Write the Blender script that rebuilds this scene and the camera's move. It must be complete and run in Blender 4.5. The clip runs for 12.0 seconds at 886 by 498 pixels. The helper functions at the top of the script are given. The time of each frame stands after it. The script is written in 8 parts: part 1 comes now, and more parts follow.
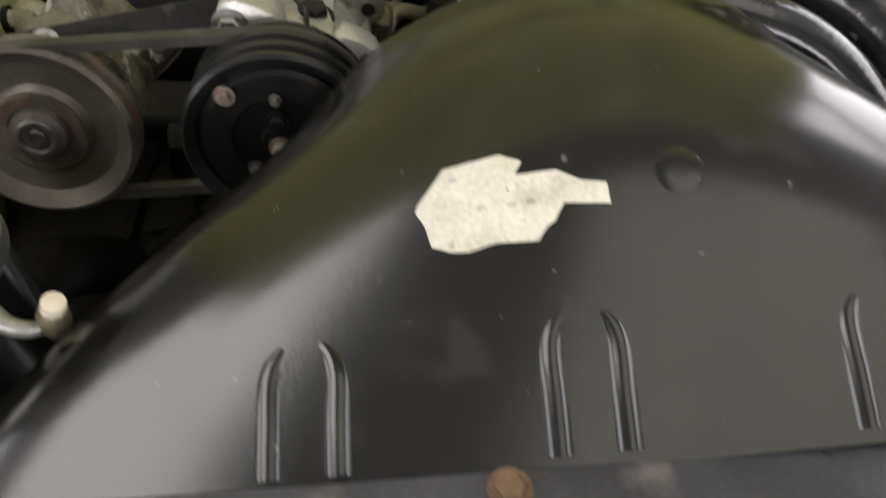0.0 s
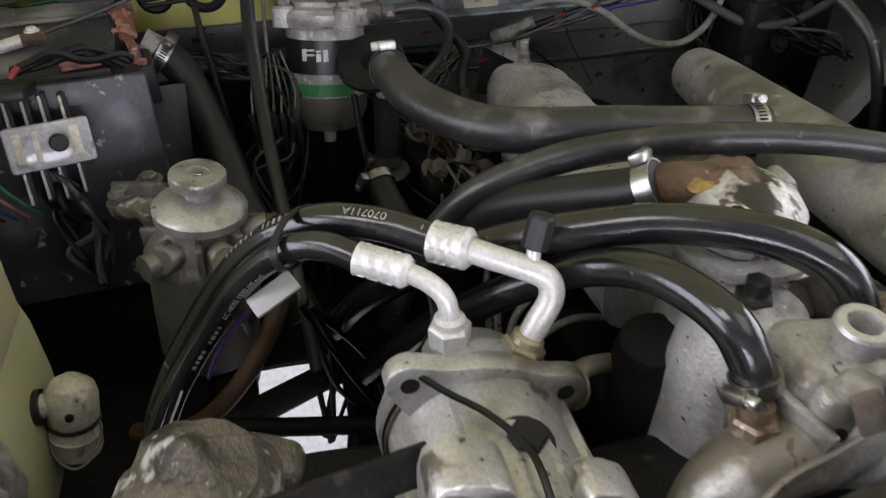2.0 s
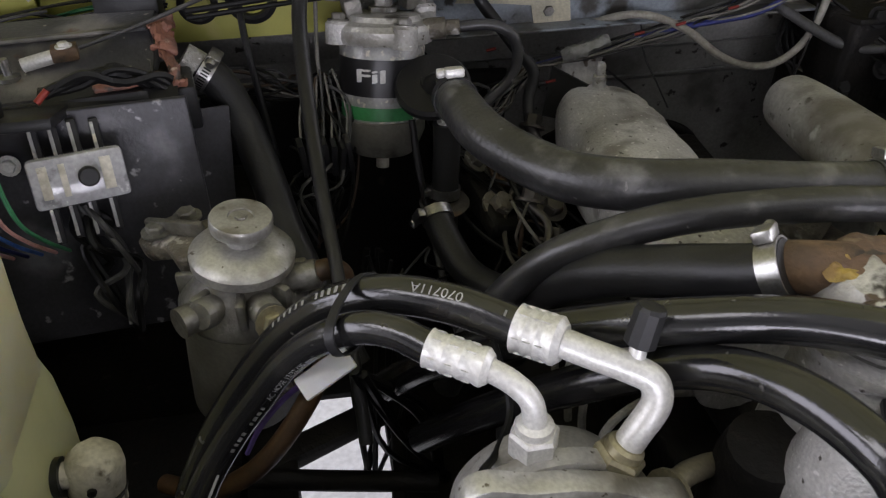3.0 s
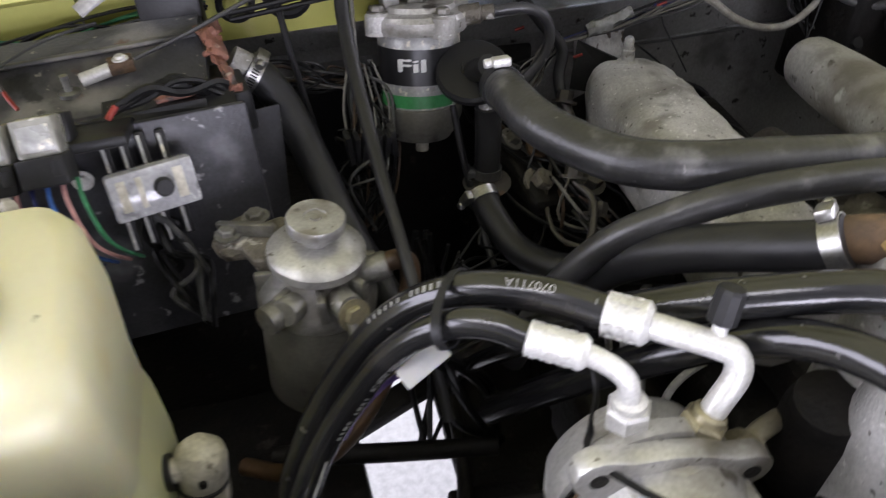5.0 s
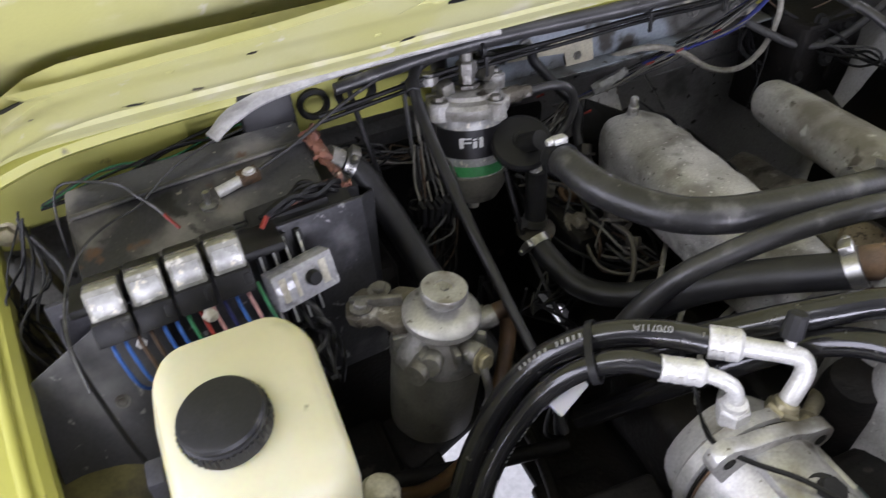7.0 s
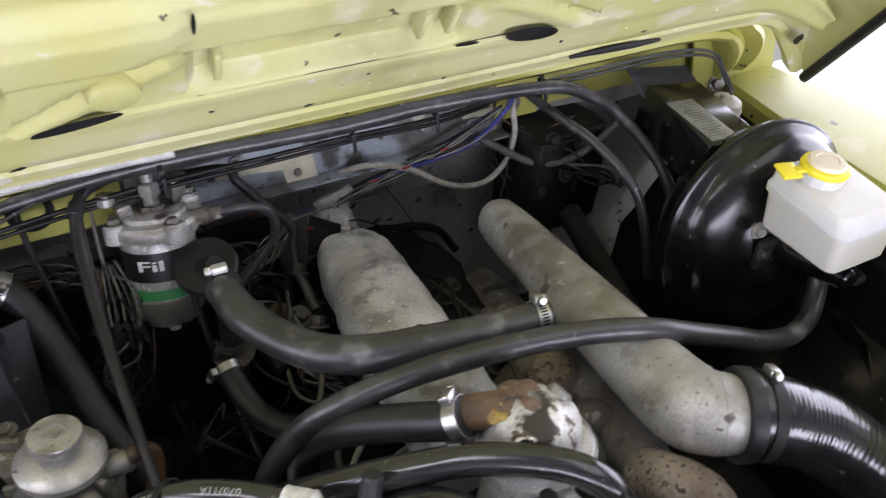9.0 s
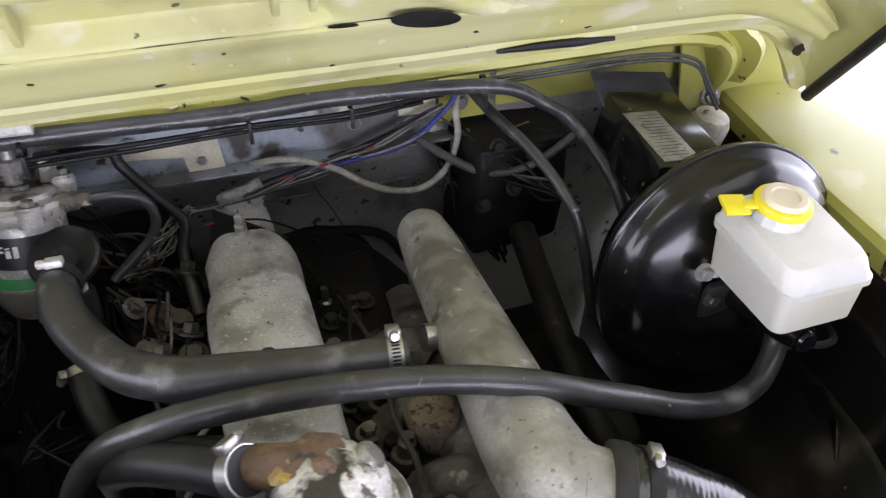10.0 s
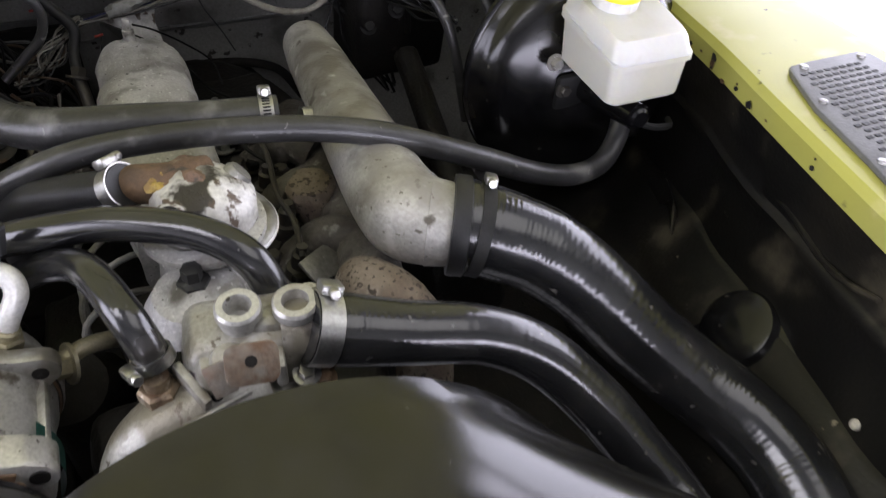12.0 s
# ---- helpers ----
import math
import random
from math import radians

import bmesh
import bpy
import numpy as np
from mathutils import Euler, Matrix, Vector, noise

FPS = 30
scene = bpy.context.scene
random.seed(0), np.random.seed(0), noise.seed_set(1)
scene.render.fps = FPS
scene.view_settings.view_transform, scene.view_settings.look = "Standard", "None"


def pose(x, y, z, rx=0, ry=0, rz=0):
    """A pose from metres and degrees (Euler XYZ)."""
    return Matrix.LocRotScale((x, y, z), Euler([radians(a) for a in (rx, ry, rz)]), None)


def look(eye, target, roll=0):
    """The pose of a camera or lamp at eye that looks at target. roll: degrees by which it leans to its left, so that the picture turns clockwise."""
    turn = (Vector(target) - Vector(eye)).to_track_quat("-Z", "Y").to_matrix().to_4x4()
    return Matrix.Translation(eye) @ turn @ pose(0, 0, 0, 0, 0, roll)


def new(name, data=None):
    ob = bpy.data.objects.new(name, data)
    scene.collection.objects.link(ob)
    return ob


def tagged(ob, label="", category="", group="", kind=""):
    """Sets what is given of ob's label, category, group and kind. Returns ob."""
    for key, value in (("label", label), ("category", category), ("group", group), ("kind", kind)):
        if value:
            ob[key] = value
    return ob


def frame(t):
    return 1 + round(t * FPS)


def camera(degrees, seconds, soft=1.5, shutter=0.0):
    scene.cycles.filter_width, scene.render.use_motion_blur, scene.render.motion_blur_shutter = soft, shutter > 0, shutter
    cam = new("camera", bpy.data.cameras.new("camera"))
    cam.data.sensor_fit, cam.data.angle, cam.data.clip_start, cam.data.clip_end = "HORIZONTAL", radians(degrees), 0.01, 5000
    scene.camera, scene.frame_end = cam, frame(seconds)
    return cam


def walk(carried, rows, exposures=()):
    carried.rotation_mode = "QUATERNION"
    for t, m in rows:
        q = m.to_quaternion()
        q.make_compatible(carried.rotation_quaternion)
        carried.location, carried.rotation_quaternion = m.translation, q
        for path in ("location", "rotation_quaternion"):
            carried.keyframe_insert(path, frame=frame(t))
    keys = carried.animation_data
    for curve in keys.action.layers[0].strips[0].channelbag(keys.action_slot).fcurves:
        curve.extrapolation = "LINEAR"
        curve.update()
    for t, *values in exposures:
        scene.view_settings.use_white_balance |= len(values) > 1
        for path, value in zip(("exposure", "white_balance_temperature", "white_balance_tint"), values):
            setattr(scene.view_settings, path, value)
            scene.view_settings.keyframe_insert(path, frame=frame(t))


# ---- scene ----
cam = camera(60.7, 12.0, soft=1.2, shutter=0.35)
PATH = [
    (0, (-0.1, -0.015, 1.231), (0.06, 1.432, -0.14), 1.6),
    (0.5, (-0.165, 0.044, 1.276), (0.008, 1.577, 0.003), 2.0),
    (0.7, (-0.208, 0.063, 1.298), (0.003, 1.629, 0.073), 1.4),
    (1, (-0.24, 0.087, 1.321), (0.058, 1.691, 0.163), 0.6),
    (1.5, (-0.233, 0.167, 1.296), (0.145, 1.764, 0.153), -0.2),
    (2, (-0.232, 0.241, 1.286), (0.119, 1.837, 0.132), -1.4),
    (2.5, (-0.238, 0.304, 1.286), (0.074, 1.894, 0.115), -1.3),
    (4.5, (-0.246, 0.345, 1.31), (-0.045, 1.905, 0.074), -1.1),
    (5, (-0.297, 0.331, 1.328), (-0.002, 1.833, 0.041), -3.8),
    (5.5, (-0.453, 0.308, 1.396), (-0.033, 1.715, 0.038), -3.3),
    (6, (-0.495, 0.316, 1.42), (-0.029, 1.724, 0.077), -1.9),
    (6.5, (-0.509, 0.33, 1.439), (-0.038, 1.727, 0.088), -3.6),
    (7, (-0.459, 0.319, 1.463), (0.062, 1.731, 0.147), -4.8),
    (7.5, (-0.412, 0.296, 1.474), (0.207, 1.72, 0.213), -4.6),
    (7.7, (-0.391, 0.285, 1.48), (0.265, 1.708, 0.238), -4.2),
    (9.3, (-0.137, 0.26, 1.472), (0.536, 1.744, 0.313), -0.3),
    (9.5, (-0.096, 0.264, 1.46), (0.523, 1.771, 0.3), -0.2),
    (10, (-0.003, 0.28, 1.43), (0.512, 1.812, 0.251), -0.3),
    (10.5, (0.041, 0.301, 1.405), (0.527, 1.823, 0.201), -0.5),
    (11, (0.034, 0.268, 1.383), (0.546, 1.739, 0.128), 0.4),
    (11.5, (0.027, 0.203, 1.365), (0.595, 1.61, 0.062), 1.8),
    (12, (0.001, 0.132, 1.371), (0.638, 1.488, 0.047), 2.9),
]
walk(cam, [(t, look(eye, target, roll)) for t, eye, target, roll in PATH], [(0.0, -0.32, 6950, 7), (0.5, -0.16, 6650, 9), (1.0, 0.08, 6500, 10), (2.0, -0.36, 6450, 11), (2.5, -0.55, 6450, 11), (4.5, -0.32, 6330, 14), (5.0, 0.12, 6250, 14), (5.5, 0.26, 6200, 14), (6.0, 0.10, 6200, 14), (6.5, 0.04, 6150, 14), (7.0, -0.06, 6100, 14), (7.5, -0.10, 6100, 14), (9.5, -0.08, 6200, 14), (10.5, -0.02, 6200, 14), (11.0, -0.02, 6250, 14), (12.0, -0.06, 6250, 14)])

# ---------- world and light ----------
world = bpy.data.worlds.new("workshop_air")
scene.world = world
world.use_nodes = True
world.node_tree.nodes["Background"].inputs["Color"].default_value = (0.9, 0.95, 1.0, 1)
world.node_tree.nodes["Background"].inputs["Strength"].default_value = 1.0


def area_lamp(name, x, y, z, sx, sy, watts, target, colour=(1.0, 0.97, 0.92)):
    data = bpy.data.lights.new(name, "AREA")
    data.shape, data.size, data.size_y, data.energy, data.color = "RECTANGLE", sx, sy, watts, colour
    ob = new(name, data)
    ob.matrix_world = look((x, y, z), target)
    return ob


# unseen fill lamps added as two tall open fronts, a half-raised shutter, three roof lights
DAY = (0.905, 0.88, 1.0)
area_lamp("door_fill", 5.9, 2.7, 2.15, 8.6, 4.2, 710, (0, 2.7, 2.15), DAY)
area_lamp("door_fill", -5.9, 0.2, 2.1, 4.3, 4.2, 390, (0, 0.2, 2.1), DAY)
area_lamp("door_fill", 0.0, -4.4, 0.90, 5.4, 1.8, 390, (0, 0, 0.90), DAY)
area_lamp("roof_fill", 1.9, -1.5, 4.47, 3.0, 3.0, 60, (1.9, -1.5, 0), (0.95, 0.93, 0.87))
area_lamp("roof_fill", 4.5, 3.6, 4.47, 2.0, 3.0, 160, (4.5, 3.6, 0), DAY)
area_lamp("roof_fill", -2.8, 0.1, 4.47, 3.0, 2.8, 230, (-2.8, 0.1, 0), (0.93, 0.91, 0.94))

# ---------- materials ----------
def mat(name, a, b=None, rough=0.5, metal=0.0, big=22.0, fine=320.0, bump=0.12, rvar=0.15, spots=None, coat=0.0, sss=0.0, trans=0.0, lo=0.38, hi=0.66, grainy=0.26, spec=0.5):
    m = bpy.data.materials.new(name)
    m.use_nodes = True
    nt = m.node_tree
    bs = nt.nodes["Principled BSDF"]
    b = b or tuple(0.7 * c for c in a)
    tc = nt.nodes.new("ShaderNodeTexCoord")

    def noise_node(scale, detail=5.0):
        n = nt.nodes.new("ShaderNodeTexNoise")
        n.inputs["Scale"].default_value, n.inputs["Detail"].default_value = scale, detail
        nt.links.new(tc.outputs["Object"], n.inputs["Vector"])
        return n.outputs["Fac"]

    def step(src, low, high):
        r = nt.nodes.new("ShaderNodeMapRange")
        r.interpolation_type = "SMOOTHSTEP"
        r.inputs["From Min"].default_value, r.inputs["From Max"].default_value = low, high
        nt.links.new(src, r.inputs["Value"])
        return r.outputs["Result"]

    def mixed(fac, c1, c2, kind="MIX"):
        x = nt.nodes.new("ShaderNodeMix")
        x.data_type, x.blend_type = "RGBA", kind
        if isinstance(fac, float):
            x.inputs["Factor"].default_value = fac
        else:
            nt.links.new(fac, x.inputs["Factor"])
        for sock, c in ((x.inputs["A"], c1), (x.inputs["B"], c2)):
            if isinstance(c, tuple):
                sock.default_value = (*c, 1)
            else:
                nt.links.new(c, sock)
        return x.outputs["Result"]

    nb, nf = noise_node(big, 6.0), noise_node(fine, 3.0)
    col = mixed(step(nb, lo, hi), a, b)
    grain = step(nf, 0.2, 0.8)
    col = mixed(grain, mixed(grainy, col, (0, 0, 0)), col)
    if spots:
        for c, scale, low, high in spots:
            col = mixed(step(noise_node(scale, 7.0), low, high), col, c)
    nt.links.new(col, bs.inputs["Base Color"])
    rr = nt.nodes.new("ShaderNodeMapRange")
    rr.inputs["To Min"].default_value, rr.inputs["To Max"].default_value = max(0.03, rough - rvar), min(1.0, rough + rvar)
    nt.links.new(nb, rr.inputs["Value"])
    nt.links.new(rr.outputs["Result"], bs.inputs["Roughness"])
    bs.inputs["Metallic"].default_value = metal
    bs.inputs["Specular IOR Level"].default_value = spec
    bs.inputs["Coat Weight"].default_value = coat
    bs.inputs["Subsurface Weight"].default_value = sss
    bs.inputs["Subsurface Radius"].default_value = (0.02, 0.015, 0.006)
    bs.inputs["Subsurface Scale"].default_value = 0.6
    bs.inputs["Transmission Weight"].default_value = trans
    if bump:
        bp = nt.nodes.new("ShaderNodeBump")
        bp.inputs["Strength"].default_value, bp.inputs["Distance"].default_value = bump, 0.002
        nt.links.new(nf, bp.inputs["Height"])
        nt.links.new(bp.outputs["Normal"], bs.inputs["Normal"])
    return m


LIME = mat("lime_paint", (0.42, 0.412, 0.092), (0.38, 0.373, 0.104), 0.44, 0, 6, 500, 0.03, 0.1, [((0.48, 0.455, 0.17), 14.0, 0.60, 0.72), ((0.10, 0.09, 0.04), 30.0, 0.68, 0.74), ((0.05, 0.04, 0.03), 55.0, 0.71, 0.75)], coat=0.05, grainy=0.03, spec=0.4)
# Same lime paint, with the bonnet underside's brighter light put into its colour.
LIME_PALE = mat("lime_paint_pale", (0.49, 0.48, 0.190), (0.52, 0.51, 0.260), 0.48, 0, 9, 400, 0.05, 0.12, [((0.60, 0.575, 0.40), 15.0, 0.57, 0.68), ((0.36, 0.345, 0.15), 7.0, 0.55, 0.70), ((0.60, 0.58, 0.47), 38.0, 0.66, 0.72), ((0.05, 0.04, 0.03), 44.0, 0.705, 0.735)], grainy=0.04, spec=0.35)
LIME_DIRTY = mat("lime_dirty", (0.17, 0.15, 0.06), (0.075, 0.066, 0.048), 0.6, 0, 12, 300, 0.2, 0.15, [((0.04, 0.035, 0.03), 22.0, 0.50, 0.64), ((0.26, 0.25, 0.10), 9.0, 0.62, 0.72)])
PRIMER = mat("primer_patch", (0.64, 0.60, 0.44), (0.52, 0.49, 0.37), 0.6, 0, 30, 400, 0.08)
BLUEGREY = mat("blue_grey_paint", (0.135, 0.135, 0.125), (0.33, 0.37, 0.41), 0.45, 0, 7, 350, 0.12, 0.12, [((0.42, 0.40, 0.32), 19.0, 0.63, 0.70), ((0.06, 0.056, 0.048), 18.0, 0.56, 0.66), ((0.05, 0.046, 0.04), 60.0, 0.62, 0.70)], lo=0.46, hi=0.60)
FIREWALL = mat("grey_firewall_paint", (0.38, 0.376, 0.355), (0.29, 0.286, 0.265), 0.42, 0, 8, 300, 0.12, 0.12, [((0.10, 0.096, 0.085), 12.0, 0.56, 0.72), ((0.035, 0.03, 0.026), 60.0, 0.65, 0.70)], spec=0.5)
ALLOY = mat("cast_alloy", (0.56, 0.555, 0.54), (0.43, 0.42, 0.395), 0.36, 0.55, 24, 420, 0.12, 0.12, [((0.22, 0.205, 0.17), 22.0, 0.52, 0.68), ((0.10, 0.088, 0.068), 34.0, 0.62, 0.70), ((0.12, 0.105, 0.08), 150.0, 0.65, 0.71)])
ALLOY_DIRTY = mat("dirty_cast_alloy", (0.56, 0.553, 0.535), (0.38, 0.37, 0.345), 0.46, 0.18, 20, 420, 0.5, 0.12, [((0.23, 0.22, 0.20), 26.0, 0.50, 0.66), ((0.10, 0.095, 0.08), 16.0, 0.60, 0.72), ((0.66, 0.65, 0.63), 210.0, 0.63, 0.70), ((0.06, 0.053, 0.045), 170.0, 0.66, 0.71)])
PIPE = mat("dull_alloy_pipe", (0.53, 0.522, 0.49), (0.41, 0.40, 0.365), 0.42, 0.25, 12, 300, 0.3, 0.1, [((0.17, 0.158, 0.13), 9.0, 0.50, 0.64), ((0.26, 0.25, 0.225), 24.0, 0.52, 0.66), ((0.54, 0.535, 0.51), 46.0, 0.60, 0.72), ((0.10, 0.09, 0.07), 30.0, 0.65, 0.71), ((0.13, 0.12, 0.095), 170.0, 0.65, 0.71)])
STEEL = mat("worn_steel", (0.50, 0.50, 0.48), (0.34, 0.33, 0.31), 0.33, 0.95, 40, 500, 0.1)
BRIGHT = mat("bright_alloy_fitting", (0.78, 0.775, 0.755), (0.68, 0.67, 0.64), 0.38, 0.30, 60, 500, 0.08)
LID_STEEL = mat("polished_lid_steel", (0.075, 0.075, 0.068), (0.045, 0.045, 0.040), 0.16, 0.3, 30, 300, 0.05, 0.05, [((0.42, 0.41, 0.37), 38.0, 0.60, 0.68), ((0.20, 0.19, 0.16), 14.0, 0.56, 0.72)], coat=0.4)
ZINC = mat("yellow_zinc", (0.40, 0.36, 0.23), (0.33, 0.30, 0.21), 0.40, 0.6, 40, 400, 0.08)
RUBBER = mat("black_rubber", (0.013, 0.013, 0.014), (0.022, 0.022, 0.022), 0.42, 0, 30, 500, 0.12, 0.1, spec=0.35)
RUBBER_GLOSS = mat("glossy_black_hose", (0.011, 0.011, 0.012), (0.018, 0.018, 0.018), 0.17, 0, 22, 450, 0.06, 0.10, [((0.030, 0.028, 0.026), 24.0, 0.54, 0.74), ((0.10, 0.096, 0.088), 110.0, 0.67, 0.74)], spec=0.7)
RUBBER_DUSTY = mat("dusty_rubber_hose", (0.044, 0.0435, 0.0445), (0.022, 0.022, 0.0222), 0.34, 0, 22, 380, 0.15, 0.12, [((0.13, 0.128, 0.126), 30.0, 0.56, 0.72), ((0.012, 0.012, 0.012), 16.0, 0.56, 0.68), ((0.20, 0.195, 0.19), 90.0, 0.68, 0.74)], spec=0.6)
BLACK = mat("black_gloss_paint", (0.005, 0.005, 0.0055), (0.009, 0.0088, 0.0085), 0.20, 0, 18, 400, 0.04, 0.14, [((0.022, 0.020, 0.018), 13.0, 0.54, 0.74), ((0.10, 0.095, 0.08), 95.0, 0.68, 0.74)], coat=0.10, spec=0.4)
BLACK_CHIPPED = mat("chipped_black_paint", (0.012, 0.012, 0.012), (0.02, 0.02, 0.018), 0.25, 0, 14, 400, 0.05, 0.1, [((0.42, 0.34, 0.09), 48.0, 0.64, 0.67)], coat=0.2)
BLACK_MATT = mat("matt_black_steel", (0.022, 0.022, 0.021), (0.012, 0.012, 0.012), 0.55, 0, 20, 300, 0.15, 0.12, [((0.07, 0.06, 0.045), 34.0, 0.64, 0.76)], spec=0.25)
# Oily grime, darkened further so the low bay's shade is in the colour.
GRIME_SHADE = mat("shaded_oily_grime", (0.008, 0.0075, 0.007), (0.016, 0.014, 0.012), 0.6, 0, 30, 200, 0.6, 0.2, [((0.04, 0.036, 0.03), 50.0, 0.63, 0.74)], spec=0.25)
SHROUD = mat("olive_black_plastic", (0.0072, 0.0069, 0.0056), (0.0050, 0.0047, 0.0038), 0.18, 0, 14, 420, 0.03, 0.10, [((0.015, 0.0145, 0.0125), 30.0, 0.60, 0.74), ((0.09, 0.088, 0.075), 120.0, 0.70, 0.76)], spec=0.55)
PLASTIC = mat("black_plastic", (0.016, 0.016, 0.017), (0.024, 0.024, 0.025), 0.42, 0, 26, 420, 0.08, 0.1, [((0.08, 0.078, 0.07), 44.0, 0.62, 0.76)], spec=0.25)
# The blue tint in this grey imitates sky reflected in dark plastic.
PLASTIC_GREY = mat("dusty_grey_plastic", (0.062, 0.062, 0.072), (0.038, 0.038, 0.044), 0.5, 0, 16, 380, 0.1, 0.1, [((0.13, 0.12, 0.105), 22.0, 0.58, 0.74)], spec=0.25)
VENT = mat("grey_vent_plastic", (0.16, 0.162, 0.165), (0.13, 0.131, 0.134), 0.5, 0, 26, 420, 0.1, 0.1)
TANK = mat("yellowed_tank_plastic", (0.51, 0.495, 0.33), (0.48, 0.46, 0.285), 0.36, 0, 10, 200, 0.04, 0.06, [((0.60, 0.53, 0.31), 15.0, 0.64, 0.82), ((0.47, 0.42, 0.24), 17.0, 0.57, 0.74), ((0.26, 0.23, 0.15), 11.0, 0.66, 0.80), ((0.10, 0.09, 0.06), 42.0, 0.70, 0.76)], sss=0.7, grainy=0.03)
TANK_LOW = mat("greenish_tank_plastic", (0.60, 0.60, 0.36), (0.54, 0.545, 0.31), 0.4, 0, 10, 200, 0.04, 0.06, sss=0.4, grainy=0.03)
WHITE_PLASTIC = mat("white_plastic", (0.60, 0.60, 0.585), (0.54, 0.535, 0.50), 0.33, 0, 14, 300, 0.03, 0.06, [((0.50, 0.49, 0.44), 20.0, 0.58, 0.72)], sss=0.3, grainy=0.03)
WHITE_FLUID = mat("yellowed_white_plastic", (0.58, 0.575, 0.53), (0.53, 0.52, 0.43), 0.33, 0, 14, 300, 0.03, 0.06, [((0.50, 0.46, 0.30), 16.0, 0.58, 0.72)], sss=0.3, grainy=0.03)
WHITE_DIRTY = mat("dirty_white_plastic", (0.66, 0.63, 0.54), (0.45, 0.42, 0.33), 0.5, 0, 60, 300, 0.1, 0.1, [((0.10, 0.08, 0.05), 70.0, 0.6, 0.72)])
CREAM_CAP = mat("cream_cap_plastic", (0.70, 0.63, 0.50), (0.66, 0.58, 0.44), 0.4, 0, 20, 300, 0.03, grainy=0.03)
YELLOW_CAP = mat("yellow_cap_plastic", (0.80, 0.68, 0.03), (0.76, 0.63, 0.02), 0.35, 0, 30, 300, 0.03, grainy=0.03)
RELAY = mat("dusty_clear_relay", (0.33, 0.325, 0.29), (0.23, 0.225, 0.20), 0.22, 0.0, 60, 200, 0.1, 0.1, [((0.60, 0.58, 0.53), 70.0, 0.56, 0.64), ((0.20, 0.18, 0.14), 50.0, 0.62, 0.72)], coat=0.3)

RUST_LID = mat("red_brown_scale", (0.150, 0.092, 0.058), (0.10, 0.060, 0.040), 0.7, 0, 60, 260, 0.6, 0.1, [((0.22, 0.165, 0.115), 60.0, 0.58, 0.70), ((0.045, 0.035, 0.028), 80.0, 0.62, 0.70)])
RUST = mat("brown_rust", (0.155, 0.095, 0.050), (0.09, 0.058, 0.036), 0.75, 0.1, 40, 260, 0.6, 0.1, [((0.035, 0.028, 0.022), 55.0, 0.58, 0.70), ((0.36, 0.27, 0.07), 30.0, 0.66, 0.74)])
RUSTY_PLATE = mat("rust_stained_steel", (0.24, 0.22, 0.19), (0.17, 0.115, 0.075), 0.55, 0.4, 45, 300, 0.4, 0.12, [((0.14, 0.085, 0.05), 60.0, 0.54, 0.70)])
CORRODED = mat("white_corroded_alloy", (0.70, 0.69, 0.665), (0.48, 0.47, 0.44), 0.5, 0.4, 40, 300, 0.5, 0.12, [((0.10, 0.075, 0.055), 70.0, 0.54, 0.60), ((0.04, 0.036, 0.03), 26.0, 0.60, 0.66), ((0.30, 0.29, 0.27), 18.0, 0.52, 0.62)])
ORANGE = mat("orange_sealant", (0.27, 0.115, 0.075), (0.15, 0.075, 0.055), 0.65, 0, 60, 300, 0.6, 0.1, [((0.34, 0.26, 0.20), 90.0, 0.60, 0.70), ((0.06, 0.045, 0.04), 70.0, 0.60, 0.68)])
HEAT_RUST = mat("pitted_exhaust_rust", (0.27, 0.225, 0.175), (0.17, 0.130, 0.095), 0.75, 0.0, 30, 240, 0.9, 0.1, [((0.36, 0.32, 0.27), 26.0, 0.58, 0.70), ((0.06, 0.045, 0.035), 150.0, 0.58, 0.63), ((0.05, 0.04, 0.03), 300.0, 0.60, 0.66)])
CLUTCH = mat("oily_black_clutch_steel", (0.006, 0.006, 0.0062), (0.011, 0.0105, 0.010), 0.30, 0, 18, 400, 0.05, 0.12, [((0.03, 0.027, 0.022), 40.0, 0.62, 0.74)], spec=0.35)
LABEL = mat("worn_paper_label", (0.58, 0.56, 0.47), (0.46, 0.44, 0.35), 0.6, 0, 60, 400, 0.05, 0.1, [((0.30, 0.28, 0.22), 150.0, 0.62, 0.72)])
LABEL_WORN = mat("worn_silver_plate", (0.34, 0.345, 0.33), (0.25, 0.25, 0.235), 0.45, 0.3, 60, 300, 0.1, 0.1, [((0.12, 0.12, 0.11), 90.0, 0.58, 0.68)])
LABEL_SILVER = mat("silver_label", (0.44, 0.44, 0.42), (0.35, 0.35, 0.335), 0.30, 0.2, 60, 300, 0.03, 0.1, [((0.66, 0.62, 0.52), 130.0, 0.56, 0.64), ((0.26, 0.25, 0.23), 90.0, 0.60, 0.70)])
LABEL_BLACK = mat("black_label_print", (0.012, 0.012, 0.013), None, 0.35, 0, 30, 300, 0.03)
LABEL_GREEN = mat("green_label_print", (0.045, 0.26, 0.08), (0.04, 0.20, 0.07), 0.4, 0, 30, 300, 0.03)
STICKER = mat("dark_green_sticker", (0.02, 0.09, 0.075), (0.015, 0.06, 0.05), 0.4, 0, 60, 300, 0.02)
INK = mat("white_print", (0.72, 0.72, 0.70), None, 0.5, 0, 30, 300, 0.0)
INK_DULL = mat("faded_print", (0.38, 0.38, 0.37), None, 0.5, 0, 60, 300, 0.0)
INK_DARK = mat("dark_print", (0.10, 0.10, 0.09), None, 0.6, 0, 30, 300, 0.0)
